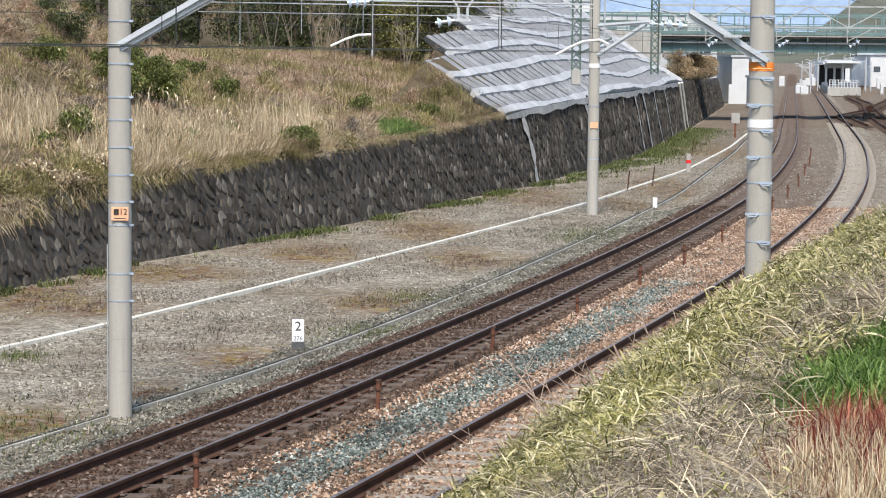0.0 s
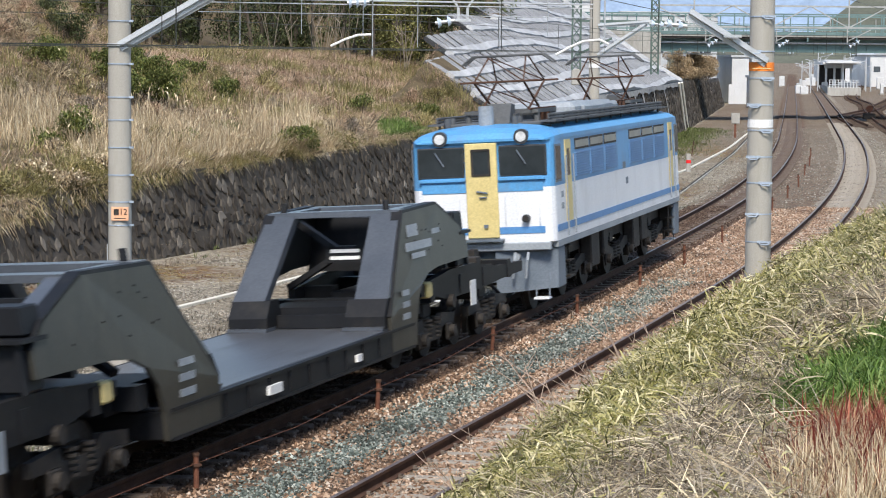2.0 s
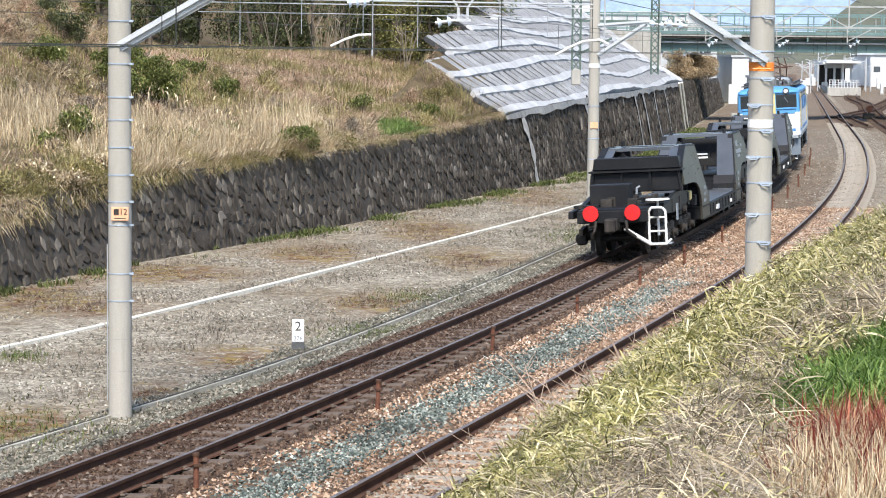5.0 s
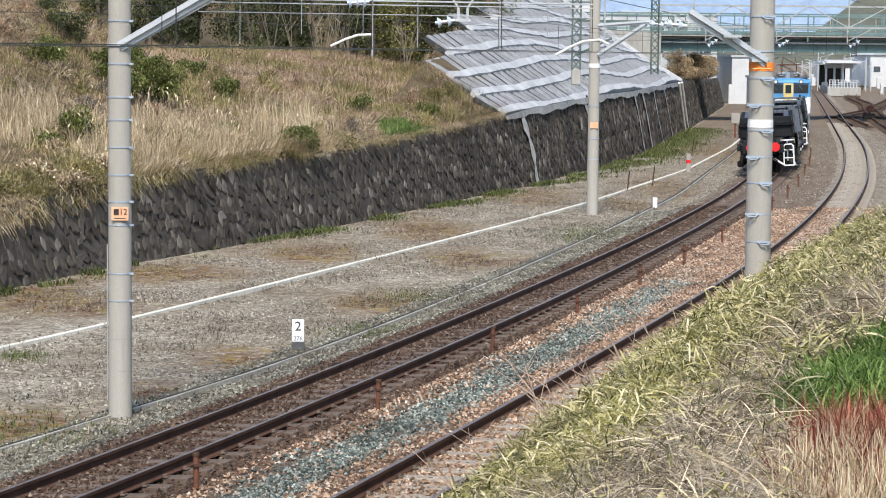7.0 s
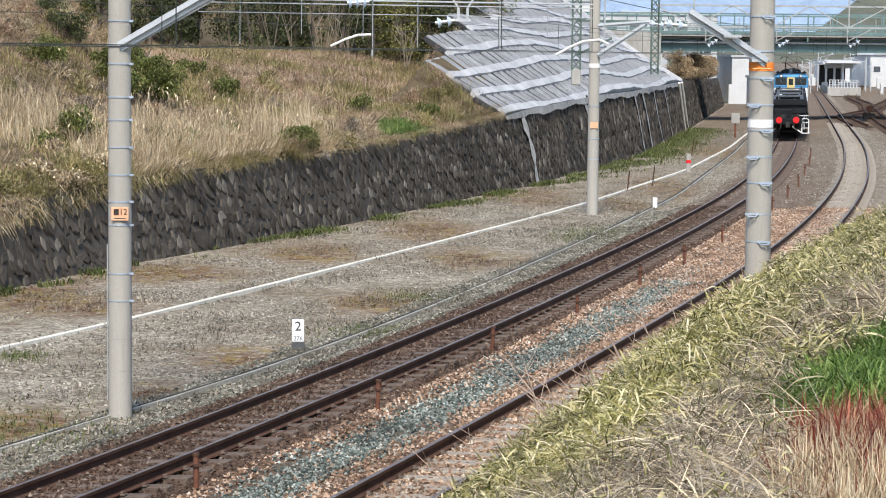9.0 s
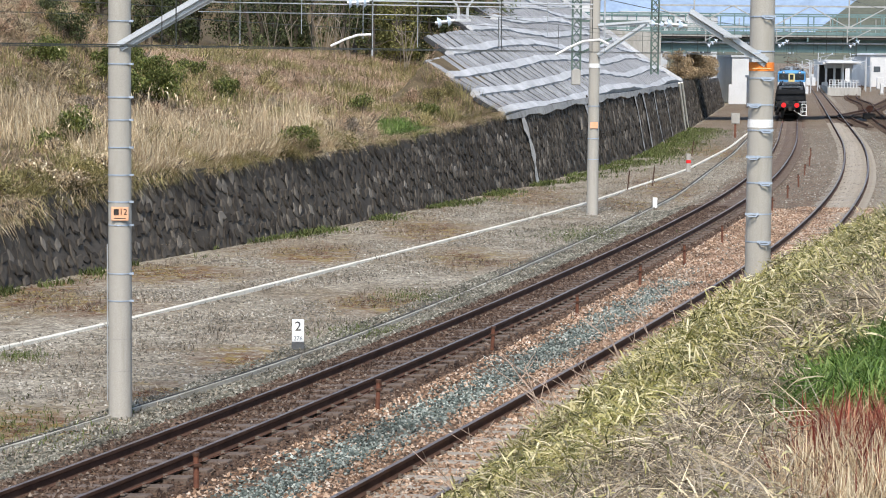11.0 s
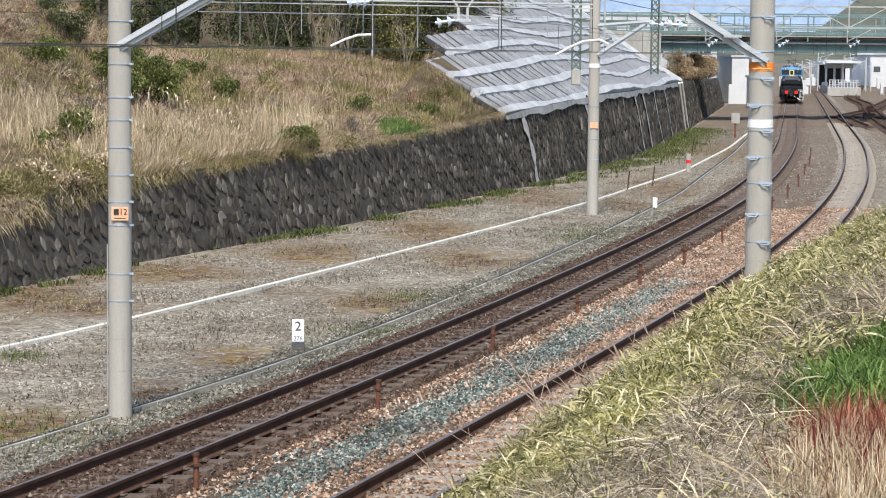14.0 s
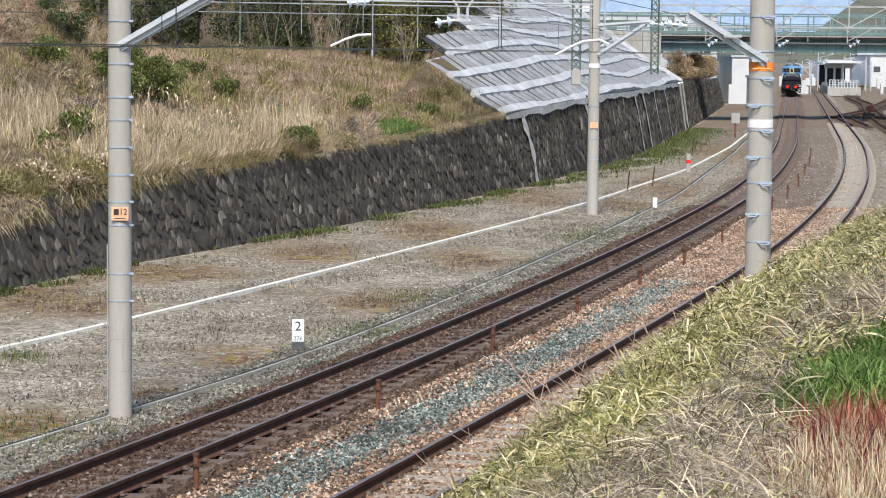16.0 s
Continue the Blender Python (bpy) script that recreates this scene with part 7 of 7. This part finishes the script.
def verge_plants():
    """Weeds on the flat: green along the wall's foot, dry patches by the kerb and trough."""
    n = 26000
    y = RNG.uniform(42, 175, n)
    u = 0.05 + np.abs(RNG.normal(0, 0.55, n)) * np.interp(y, [42, 90, 120, 175], [0.5, 1.0, 2.2, 2.6])
    x = wall_x(y) + u
    ok = field(x, y, 0.8, 5.0) > np.interp(y, [42, 100, 130], [0.60, 0.52, 0.25])
    x, y = x[ok], y[ok]
    k = len(x)
    tagged(strips("verge_weeds", np.stack([x, y, ground_z(x, y) - 0.01], 1), RNG.uniform(.10, .30, k), RNG.uniform(.02, .05, k), RNG.uniform(.3, 1.3, k), RNG.uniform(0, 6.28, k), FRESH_DULL),
           "low green weeds along the foot of the wall", "weeds", kind="stuff")
    n = 60000
    y = RNG.uniform(24, 100, n)
    l = -RNG.uniform(1.7, 11.5, n)
    g = np.interp(y, YS, T1[1])
    x = np.interp(y, YS, T1[0]) + l * np.sqrt(1 + g * g)
    ok = (field(x, y, 0.75, 11.0) + RNG.normal(0, 0.04, n) > 0.57) & (x > wall_x(y) + 0.1) & (x > -0.2 * y - 0.5)
    x, y = x[ok], y[ok]
    k = len(x)
    tagged(strips("dry_verge_weeds", np.stack([x, y, ground_z(x, y) - 0.01], 1), RNG.uniform(.06, .24, k), RNG.uniform(.008, .022, k), RNG.uniform(.5, 1.8, k), RNG.uniform(0, 6.28, k), TWIG),
           "dead grey-brown weeds on the gravel", "weeds", kind="stuff")
    sp = [(-7.4, 41.2, .25), (4.6, 71.5, 1.0), (4.0, 69.5, .7), (-1.5, 45.6, .5), (-6.0, 33.0, .8), (-0.6, 52, .5)]
    xs = np.concatenate([RNG.normal(a, s, int(700 * s + 200)) for a, b, s in sp])
    ys = np.concatenate([RNG.normal(b, s * 1.6, int(700 * s + 200)) for a, b, s in sp])
    k = len(xs)
    tagged(strips("green_tufts", np.stack([xs, ys, ground_z(xs, ys) - 0.01], 1), RNG.uniform(.06, .2, k), RNG.uniform(.01, .025, k), RNG.uniform(.4, 1.5, k), RNG.uniform(0, 6.28, k), FRESH_DULL),
           "small green tufts on the gravel", "weeds", kind="stuff")


def litter():
    xs, ys = [], []
    for px, py, rx, ry in MOSS:
        k = int(1500 * rx * ry / 2)
        xs.append(RNG.normal(px, rx * 0.55, min(k, 2200)))
        ys.append(RNG.normal(py, ry * 0.55, min(k, 2200)))
    k = 9000
    yw = 42 + 50 * RNG.uniform(0, 1, k) ** 1.3
    xs.append(wall_x(yw) + 0.2 + np.abs(RNG.normal(0.4, 1.0, k)) * field(yw, yw, 0.9, 4.0) * 1.6)
    ys.append(yw)
    x, y = np.concatenate(xs), np.concatenate(ys)
    ok = (np.abs(lateral(T1, x, y)) > 2.1) & (x > wall_x(y) + 0.1) & (field(x, y, 1.6, 2.0) > 0.42)
    x, y = x[ok], y[ok]
    k = len(x)
    which = RNG.uniform(0, 1, k) + 0.5 * (field(x, y, 1.1, 5.0) - 0.5)
    for m, nm, mt, lb in ((which < 0.42, "leaf_litter", RUSTLEAF, "rust-brown dead leaves on the gravel"), ((which >= 0.42) & (which < 0.75), "dead_stalks", TWIG, "grey dead stalks lying on the gravel"),
                          (which >= 0.75, "mossy_weeds", OLIVE, "low olive weeds on the gravel")):
        q = int(m.sum())
        tagged(blades(nm, np.stack([x, y, ground_z(x, y) + 0.01], 1)[m], RNG.uniform(0, 6.28, q), RNG.uniform(0, 0.9, q), RNG.uniform(.05, .20, q), RNG.uniform(.005, .015, q), RNG.uniform(.2, .9, q), mt, True), lb, "weeds", kind="stuff")


RUSTLEAF = islands("rusty dead leaf", [(0.0, (0.07, 0.032, 0.02)), (0.6, (0.16, 0.075, 0.045)), (1.0, (0.27, 0.15, 0.09))], 0.8, 0.2, 0.1)
litter()
FRESH_DULL = islands("dull green weed", [(0.0, (0.05, 0.075, 0.02)), (0.5, (0.10, 0.13, 0.04)), (1.0, (0.18, 0.19, 0.08))], 0.7, 0.2, 0.2)
verge_plants()


# ---- shrubs and trees ----
DARKLEAF = islands("dark evergreen leaf", [(0.0, (0.03, 0.042, 0.018)), (0.5, (0.075, 0.094, 0.038)), (1.0, (0.17, 0.19, 0.085))], 0.6, 0.3, 0.2)
SHRUBLEAF = islands("shrub leaf", [(0.0, (0.06, 0.08, 0.02)), (0.5, (0.13, 0.16, 0.045)), (1.0, (0.30, 0.31, 0.10))], 0.55, 0.3, 0.2)
BAMBOO = islands("bamboo leaf", [(0.0, (0.10, 0.105, 0.03)), (0.5, (0.22, 0.22, 0.075)), (1.0, (0.38, 0.36, 0.15))], 0.6, 0.3, 0.25)
TAN = islands("tan bamboo leaf", [(0.0, (0.22, 0.155, 0.09)), (0.5, (0.40, 0.30, 0.185)), (1.0, (0.60, 0.48, 0.32))], 0.7, 0.2, 0.25)
BARK = worn("bark", (0.07, 0.055, 0.04), (0.15, 0.125, 0.10), 2.0, 30, 0.9, stretch=(1, 1, 0.2))


LIPLEAF = islands("yellow green weed leaf", [(0.0, (0.17, 0.15, 0.05)), (0.5, (0.40, 0.345, 0.15)), (1.0, (0.68, 0.58, 0.32))], 0.6, 0.3, 0.3)


def leaf_cloud(name, centres, radii, n, size, mat, parent):
    """Small leaves round a set of clump centres."""
    k = len(centres)
    i = RNG.integers(0, k, n)
    d = RNG.normal(0, 1, (n, 3))
    d /= np.linalg.norm(d, axis=1)[:, None]
    r = radii[i] * RNG.uniform(0.35, 1.0, n) ** 0.6
    base = centres[i] + d * r[:, None] * np.array([1, 1, 0.85])
    return strips(name, base, RNG.uniform(0.6, 1.4, n) * size, RNG.uniform(0.35, 0.65, n) * size, RNG.uniform(0.3, 1.8, n), RNG.uniform(0, 6.28, n), mat, belly=1.0, parent=parent)


def shrub(x, y, r, h, leaves, mat, label, name="shrub", thin=False):
    z = float(ground_z(x, y))
    th = thing(name, label, "shrub", Matrix.Translation((x, y, z)), "shrubs on the hillside")
    k = 12
    c = np.stack([RNG.normal(0, r * 0.45, k), RNG.normal(0, r * 0.45, k), RNG.uniform(0.25, 0.85, k) * h], 1)
    bm = bmesh.new()
    for p in c:
        bm_rod(bm, (0, 0, -0.05), Vector(p), 0.025, 5, 0.01)
    pieces("stem", bm, BARK, th)
    if thin:
        n = int(leaves * 1.6)
        a = RNG.uniform(0, 6.28, n)
        d = np.abs(RNG.normal(0, 0.42, n)) * r
        base = np.stack([np.cos(a) * d, np.sin(a) * d, RNG.uniform(0, 0.75, n) * h * np.clip(1.1 - d / r, 0.1, 1)], 1)
        blades("crown", base, a + RNG.normal(0, 0.8, n), RNG.uniform(0.0, 1.4, n), RNG.uniform(0.12, 0.4, n), RNG.uniform(0.008, 0.02, n), RNG.uniform(0.2, 1.0, n), mat, True).parent = th
    else:
        leaf_cloud("crown", c, RNG.uniform(0.38, 0.62, k) * r, leaves * 2, 0.085, mat, th)


for x, y, r, h, n, mat in ((-9.2, 77.5, 0.75, 1.75, 2600, SHRUBLEAF), (-10.0, 76.5, 0.6, 1.1, 1500, SHRUBLEAF), (-12.9, 77.5, 0.65, 0.9, 1500, SHRUBLEAF), (-10.2, 66.0, 0.65, 0.95, 1600, SHRUBLEAF),
                           (-7.7, 83.5, 0.55, 0.8, 1200, SHRUBLEAF), (-15.3, 76.0, 0.6, 0.9, 1200, SHRUBLEAF), (-4.5, 73.3, 0.5, 0.8, 1100, SHRUBLEAF), (-11.4, 80.0, 0.5, 1.2, 1200, SHRUBLEAF),
                           (-13.4, 84.0, 0.8, 0.9, 1200, DARKLEAF), (-11.5, 88.0, 0.7, 0.8, 1000, SHRUBLEAF), (-14.6, 87.0, 0.7, 0.8, 1000, DARKLEAF), (-0.6, 91.0, 0.35, 0.5, 500, SHRUBLEAF)):
    shrub(x, y, r, h, n, mat, "green leafy shrub among the dry grass")


rl = random.Random(13)
for i in range(70):
    y = 43 + 36 * rl.random() ** 1.2
    x = float(wall_x(y)) - rl.uniform(0.7, 2.4)
    shrub(x, y, rl.uniform(0.35, 0.7), rl.uniform(0.2, 0.45), 420, (LIPLEAF, PAMPAS, LIPLEAF, OLIVE)[i % 4], "yellow-green weed clump hanging at the wall's edge", "weed_clump", i % 3 != 0)
for i in range(80):
    y = rl.uniform(58, 100)
    x = float(wall_x(y)) - rl.uniform(1.5, 17)
    if x > -0.19 * y and y < 96:
        shrub(x, y, rl.uniform(0.3, 0.75), rl.uniform(0.35, 0.95), 500, (RUSSET, TWIG, PAMPAS, RUSSET, LIPLEAF, STRAW, OLIVE)[i % 7], "dry brushy weed clump on the hillside", "weed_clump", True)


for i in range(18):
    y = rl.uniform(70, 98)
    shrub(rl.uniform(-0.192, -0.125) * y, y, rl.uniform(0.5, 0.9), rl.uniform(0.4, 1.0), 450, (TWIG, OLIVE, TWIG, STRAW)[i % 4], "grey leafless brush on the hillside", "brush_clump", True)


for i in range(22):
    y = rl.uniform(60, 98)
    x = float(wall_x(y)) - rl.uniform(1.5, 15)
    if -0.185 * y < x and y < 95:
        shrub(x, y, rl.uniform(0.3, 0.55), rl.uniform(0.35, 0.7), 420, (SHRUBLEAF, OLIVE, RUSSET, SHRUBLEAF, LIPLEAF)[i % 5], "low leafy bush among the dry grass", "bush")


def tree(x, y, h, spread, leaves, mat, label, low=0.2, lean=0.0, size=0.16):
    z = float(ground_z(x, y))
    th = thing("tree", label, "tree", Matrix.Translation((x, y, z)), "trees behind the hillside")
    rg = random.Random(int(x * 100 + y * 37))
    bm = bmesh.new()
    pts = [Vector((0, 0, -0.1))]
    for k in range(1, 6):
        pts.append(Vector((lean * k / 5 + rg.uniform(-.12, .12), rg.uniform(-.12, .12), h * 0.8 * k / 5)))
    for k in range(5):
        bm_rod(bm, pts[k], pts[k + 1], 0.13 * (1 - k / 6), 7, 0.13 * (1 - (k + 1) / 6))
    cl = []
    for k in range(16):
        t = rg.uniform(low, 1.0)
        p = pts[min(int(t * 5), 4)].lerp(pts[min(int(t * 5) + 1, 5)], t * 5 % 1)
        a = rg.uniform(0, 6.28)
        q = p + Vector((math.cos(a), math.sin(a), rg.uniform(0.1, 0.7))) * spread * rg.uniform(0.5, 1.0)
        bm_rod(bm, p, q, 0.035, 5, 0.012)
        cl.append(q)
    part("trunk", bm, BARK, th)
    leaf_cloud("crown", np.array([tuple(c) for c in cl]), np.array([rg.uniform(0.35, 0.7) * spread for _ in cl]), leaves, size, mat, th)


rg = random.Random(77)
for i in range(40):
    y = rg.uniform(124, 156)
    x = rg.uniform(-0.128, -0.012) * y
    kind_ = BAMBOO if -0.035 < x / y < -0.005 else DARKLEAF
    tree(x, y, rg.uniform(4.5, 7.0), rg.uniform(0.8, 1.5), 2100, kind_, "dark evergreen tree at the edge of a wood" if kind_ is DARKLEAF else "yellow-green bamboo thicket at the edge of a wood", 0.05, rg.uniform(-.8, .8))
for i in range(9):
    y = rg.uniform(120, 138)
    x = rg.uniform(-0.012, 0.018) * y
    tree(x, y, rg.uniform(4.5, 6.5), 1.2, 2200, DARKLEAF, "dark evergreen tree at the edge of a wood", 0.05, 0)
for i in range(7):
    y = rg.uniform(96, 118)
    x = rg.uniform(-0.19, -0.125) * y
    tree(x, y, rg.uniform(2.2, 3.6), 0.9, 1500, SHRUBLEAF if i % 2 else DARKLEAF, "scrubby tree on the hillside", 0.1, 0.3)
# bare trunks in front of the wood
for i in range(11):
    y = rg.uniform(118, 126)
    x = rg.uniform(-0.085, -0.012) * y
    th = thing("bare_sapling", "thin bare sapling in front of the wood", "sapling", Matrix.Translation((x, y, float(ground_z(x, y)))), "bare saplings")
    bm = bmesh.new()
    for k in range(3):
        a = Vector((rg.uniform(-.1, .1), 0, 0))
        b = a + Vector((rg.uniform(-.9, .9), rg.uniform(-.3, .3), rg.uniform(2.2, 3.4)))
        bm_rod(bm, a, b, 0.022, 5, 0.008)
        c = a.lerp(b, 0.55)
        bm_rod(bm, c, c + Vector((rg.uniform(-.6, .6), 0, 0.7)), 0.014, 4, 0.006)
    part("stem", bm, TWIG, th)


def tan_thicket():
    for y in (187, 192, 197.5, 203, 209, 215, 221, 227, 233, 239, 245, 251):
        x = float(wall_x(y)) - 1.5
        th = thing("bamboo_thicket", "tan dry bamboo thicket above the wall by the bridge", "thicket", Matrix.Translation((x, y, float(ground_z(x, y)))), "tan thickets")
        bm = bmesh.new()
        c = np.stack([RNG.normal(0, 0.6, 12), RNG.normal(0, 1.3, 12), RNG.uniform(0.5, 2.1, 12)], 1)
        for p in c:
            bm_rod(bm, (p[0] * 0.3, p[1] * 0.5, 0), Vector(p), 0.03, 5, 0.01)
        pieces("stem", bm, BARK, th)
        leaf_cloud("crown", c, RNG.uniform(0.4, 0.75, 12), 3400, 0.12, TAN, th)


tan_thicket()


# ---- ballast and gravel ----
def stones(name, x, y, z, size, mat, label, sides=8):
    n = len(x)
    o = np.array([(1, 0, 0), (0, 1, 0), (-1, 0, 0), (0, -1, 0), (0, 0, 0.85), (0, 0, -0.6)], float)
    V = o[None] * RNG.uniform(0.65, 1.25, (n, 6, 1)) + RNG.normal(0, 0.16, (n, 6, 3))
    a = RNG.uniform(0, 6.28, n)
    c, s = np.cos(a)[:, None], np.sin(a)[:, None]
    X, Y, Z = V[..., 0] * c - V[..., 1] * s, V[..., 0] * s + V[..., 1] * c, V[..., 2]
    t = RNG.normal(0, 0.5, (n, 1))
    X, Z = X * np.cos(t) - Z * np.sin(t), X * np.sin(t) + Z * np.cos(t)
    P = np.stack([X, Y, Z], -1) * size[:, None, None] + np.stack([x, y, z], 1)[:, None]
    F = np.array([(0, 1, 4), (1, 2, 4), (2, 3, 4), (3, 0, 4), (1, 0, 5), (2, 1, 5), (3, 2, 5), (0, 3, 5)])[:sides]
    F = (np.arange(n)[:, None, None] * 6 + F[None]).reshape(-1, 3)
    me = bpy.data.meshes.new(name)
    me.vertices.add(n * 6)
    me.vertices.foreach_set("co", P.astype(np.float32).ravel())
    me.loops.add(len(F) * 3)
    me.loops.foreach_set("vertex_index", F.astype(np.int32).ravel())
    me.polygons.add(len(F))
    me.polygons.foreach_set("loop_start", (np.arange(len(F)) * 3).astype(np.int32))
    me.update(calc_edges=True)
    me.materials.append(mat)
    tagged(new(name, me), label, "ballast", kind="stuff")


BROWNSTONE = islands("brown ballast", [(0.0, (0.10, 0.062, 0.042)), (0.35, (0.24, 0.15, 0.10)), (0.7, (0.40, 0.275, 0.195)), (0.92, (0.50, 0.385, 0.295)), (1.0, (0.60, 0.54, 0.48))], 0.9, 0.15)
BLUESTONE = islands("blue-grey ballast", [(0.0, (0.045, 0.055, 0.052)), (0.45, (0.125, 0.155, 0.145)), (0.8, (0.245, 0.28, 0.26)), (1.0, (0.44, 0.47, 0.44))], 0.9, 0.15)
GREYSTONE = islands("grey ballast", [(0.0, (0.09, 0.082, 0.066)), (0.5, (0.205, 0.19, 0.16)), (0.85, (0.315, 0.295, 0.255)), (1.0, (0.50, 0.475, 0.43))], 0.9, 0.15)
SHOULDER = islands("green-grey shoulder ballast", [(0.0, (0.06, 0.06, 0.048)), (0.5, (0.15, 0.146, 0.12)), (0.85, (0.25, 0.243, 0.205)), (1.0, (0.44, 0.42, 0.37))], 0.9, 0.15)
DARKSTONE = islands("dark track ballast", [(0.0, (0.035, 0.022, 0.016)), (0.5, (0.085, 0.056, 0.042)), (0.9, (0.15, 0.105, 0.08)), (1.0, (0.28, 0.235, 0.20))], 0.9, 0.15)


def ballast():
    n = 165000
    y = 20 + 62 * RNG.uniform(0, 1, n) ** 1.15
    l1 = RNG.uniform(-2.9, 5.2, n)
    g = np.interp(y, YS, T1[1])
    x = np.interp(y, YS, T1[0]) + l1 * np.sqrt(1 + g * g)
    l2 = lateral(T2, x, y)
    ok = (l2 < 1.9) & (x > -0.20 * y - 0.5)
    x, y, l1, l2 = x[ok], y[ok], l1[ok], l2[ok]
    z = ground_z(x, y) + RNG.uniform(-0.005, 0.025, len(x))
    size = RNG.uniform(0.016, 0.036, len(x)) * np.interp(y, [20, 80], [1.0, 1.35])
    jig = RNG.normal(0, 0.12, len(x)) + 0.15 * np.sin(y * 1.3) + 0.1 * np.sin(y * 0.5)
    between = l1 > 1.2
    blue = between & (l1 + jig > 1.55) & (l1 + jig < 2.35) & (RNG.uniform(0, 1, len(x)) < np.interp(y, [20, 44, 52, 60], [0.9, 0.85, 0.5, 0.05]))
    brown = between & ~blue
    inner = (np.abs(l1) < 1.2)
    grey = l1 <= -1.2
    drop = inner & (RNG.uniform(0, 1, len(x)) < 0.25)
    zz = np.where(inner, z + 0.005, z) + 0.03 * (np.abs(l1) > 0.75) * (np.abs(l1) < 1.5)
    for m, nm, mat, lb in ((blue, "blue_ballast", BLUESTONE, "blue-grey crushed ballast stones between the tracks"), (brown, "brown_ballast", BROWNSTONE, "rust-brown ballast stones between the tracks"),
                           (inner & ~drop, "track_ballast", DARKSTONE, "dark brown ballast stones between the sleepers"), (grey, "grey_ballast", SHOULDER, "grey ballast stones on the track shoulder")):
        stones(nm, x[m], y[m], zz[m], size[m], mat, lb, 4)
    k = 8000
    yb = 21 + 34 * RNG.uniform(0, 1, k) ** 1.1
    lb_ = 1.95 + RNG.normal(0, 0.24, k) + 0.12 * np.sin(yb * 1.3) + 0.1 * np.sin(yb * 0.5)
    xb = np.interp(yb, YS, T1[0]) + lb_ * np.sqrt(1 + np.interp(yb, YS, T1[1]) ** 2)
    stones("blue_ballast", xb, yb, ground_z(xb, yb) + RNG.uniform(0.01, 0.04, k), RNG.uniform(0.018, 0.036, k), BLUESTONE, "blue-grey crushed ballast stones between the tracks")
    n = 75000
    y = 26 + 64 * RNG.uniform(0, 1, n) ** 1.1
    l1 = -RNG.uniform(2.6, 10.5, n)
    g = np.interp(y, YS, T1[1])
    x = np.interp(y, YS, T1[0]) + l1 * np.sqrt(1 + g * g)
    ok = (x > -0.20 * y - 0.5) & (x > wall_x(y) + 0.2) & (field(x, y, 0.5, 3.0) + RNG.normal(0, 0.15, n) > 0.38 + 1.2 * moss_at(x, y))
    x, y = x[ok], y[ok]
    m = 34000
    yf = 78 + 95 * RNG.uniform(0, 1, m)
    lf = RNG.uniform(-9, 9.5, m)
    xf = np.interp(yf, YS, T1[0]) + lf * 1.03
    okf = (xf > wall_x(yf) + 0.3) & (np.abs(lateral(T1, xf, yf)) > 0.2)
    xf, yf = xf[okf], yf[okf]
    stones("far_gravel", xf, yf, ground_z(xf, yf) + 0.01, RNG.uniform(0.02, 0.042, len(xf)), GREYSTONE, "loose gravel on the cutting floor further on", 4)
    stones("gravel", x, y, ground_z(x, y) + 0.004, RNG.uniform(0.10, 0.30, len(x)) ** 2 * 0.38 + 0.006, GREYSTONE, "loose grey gravel on the cutting floor", 4)


ballast()
motions()
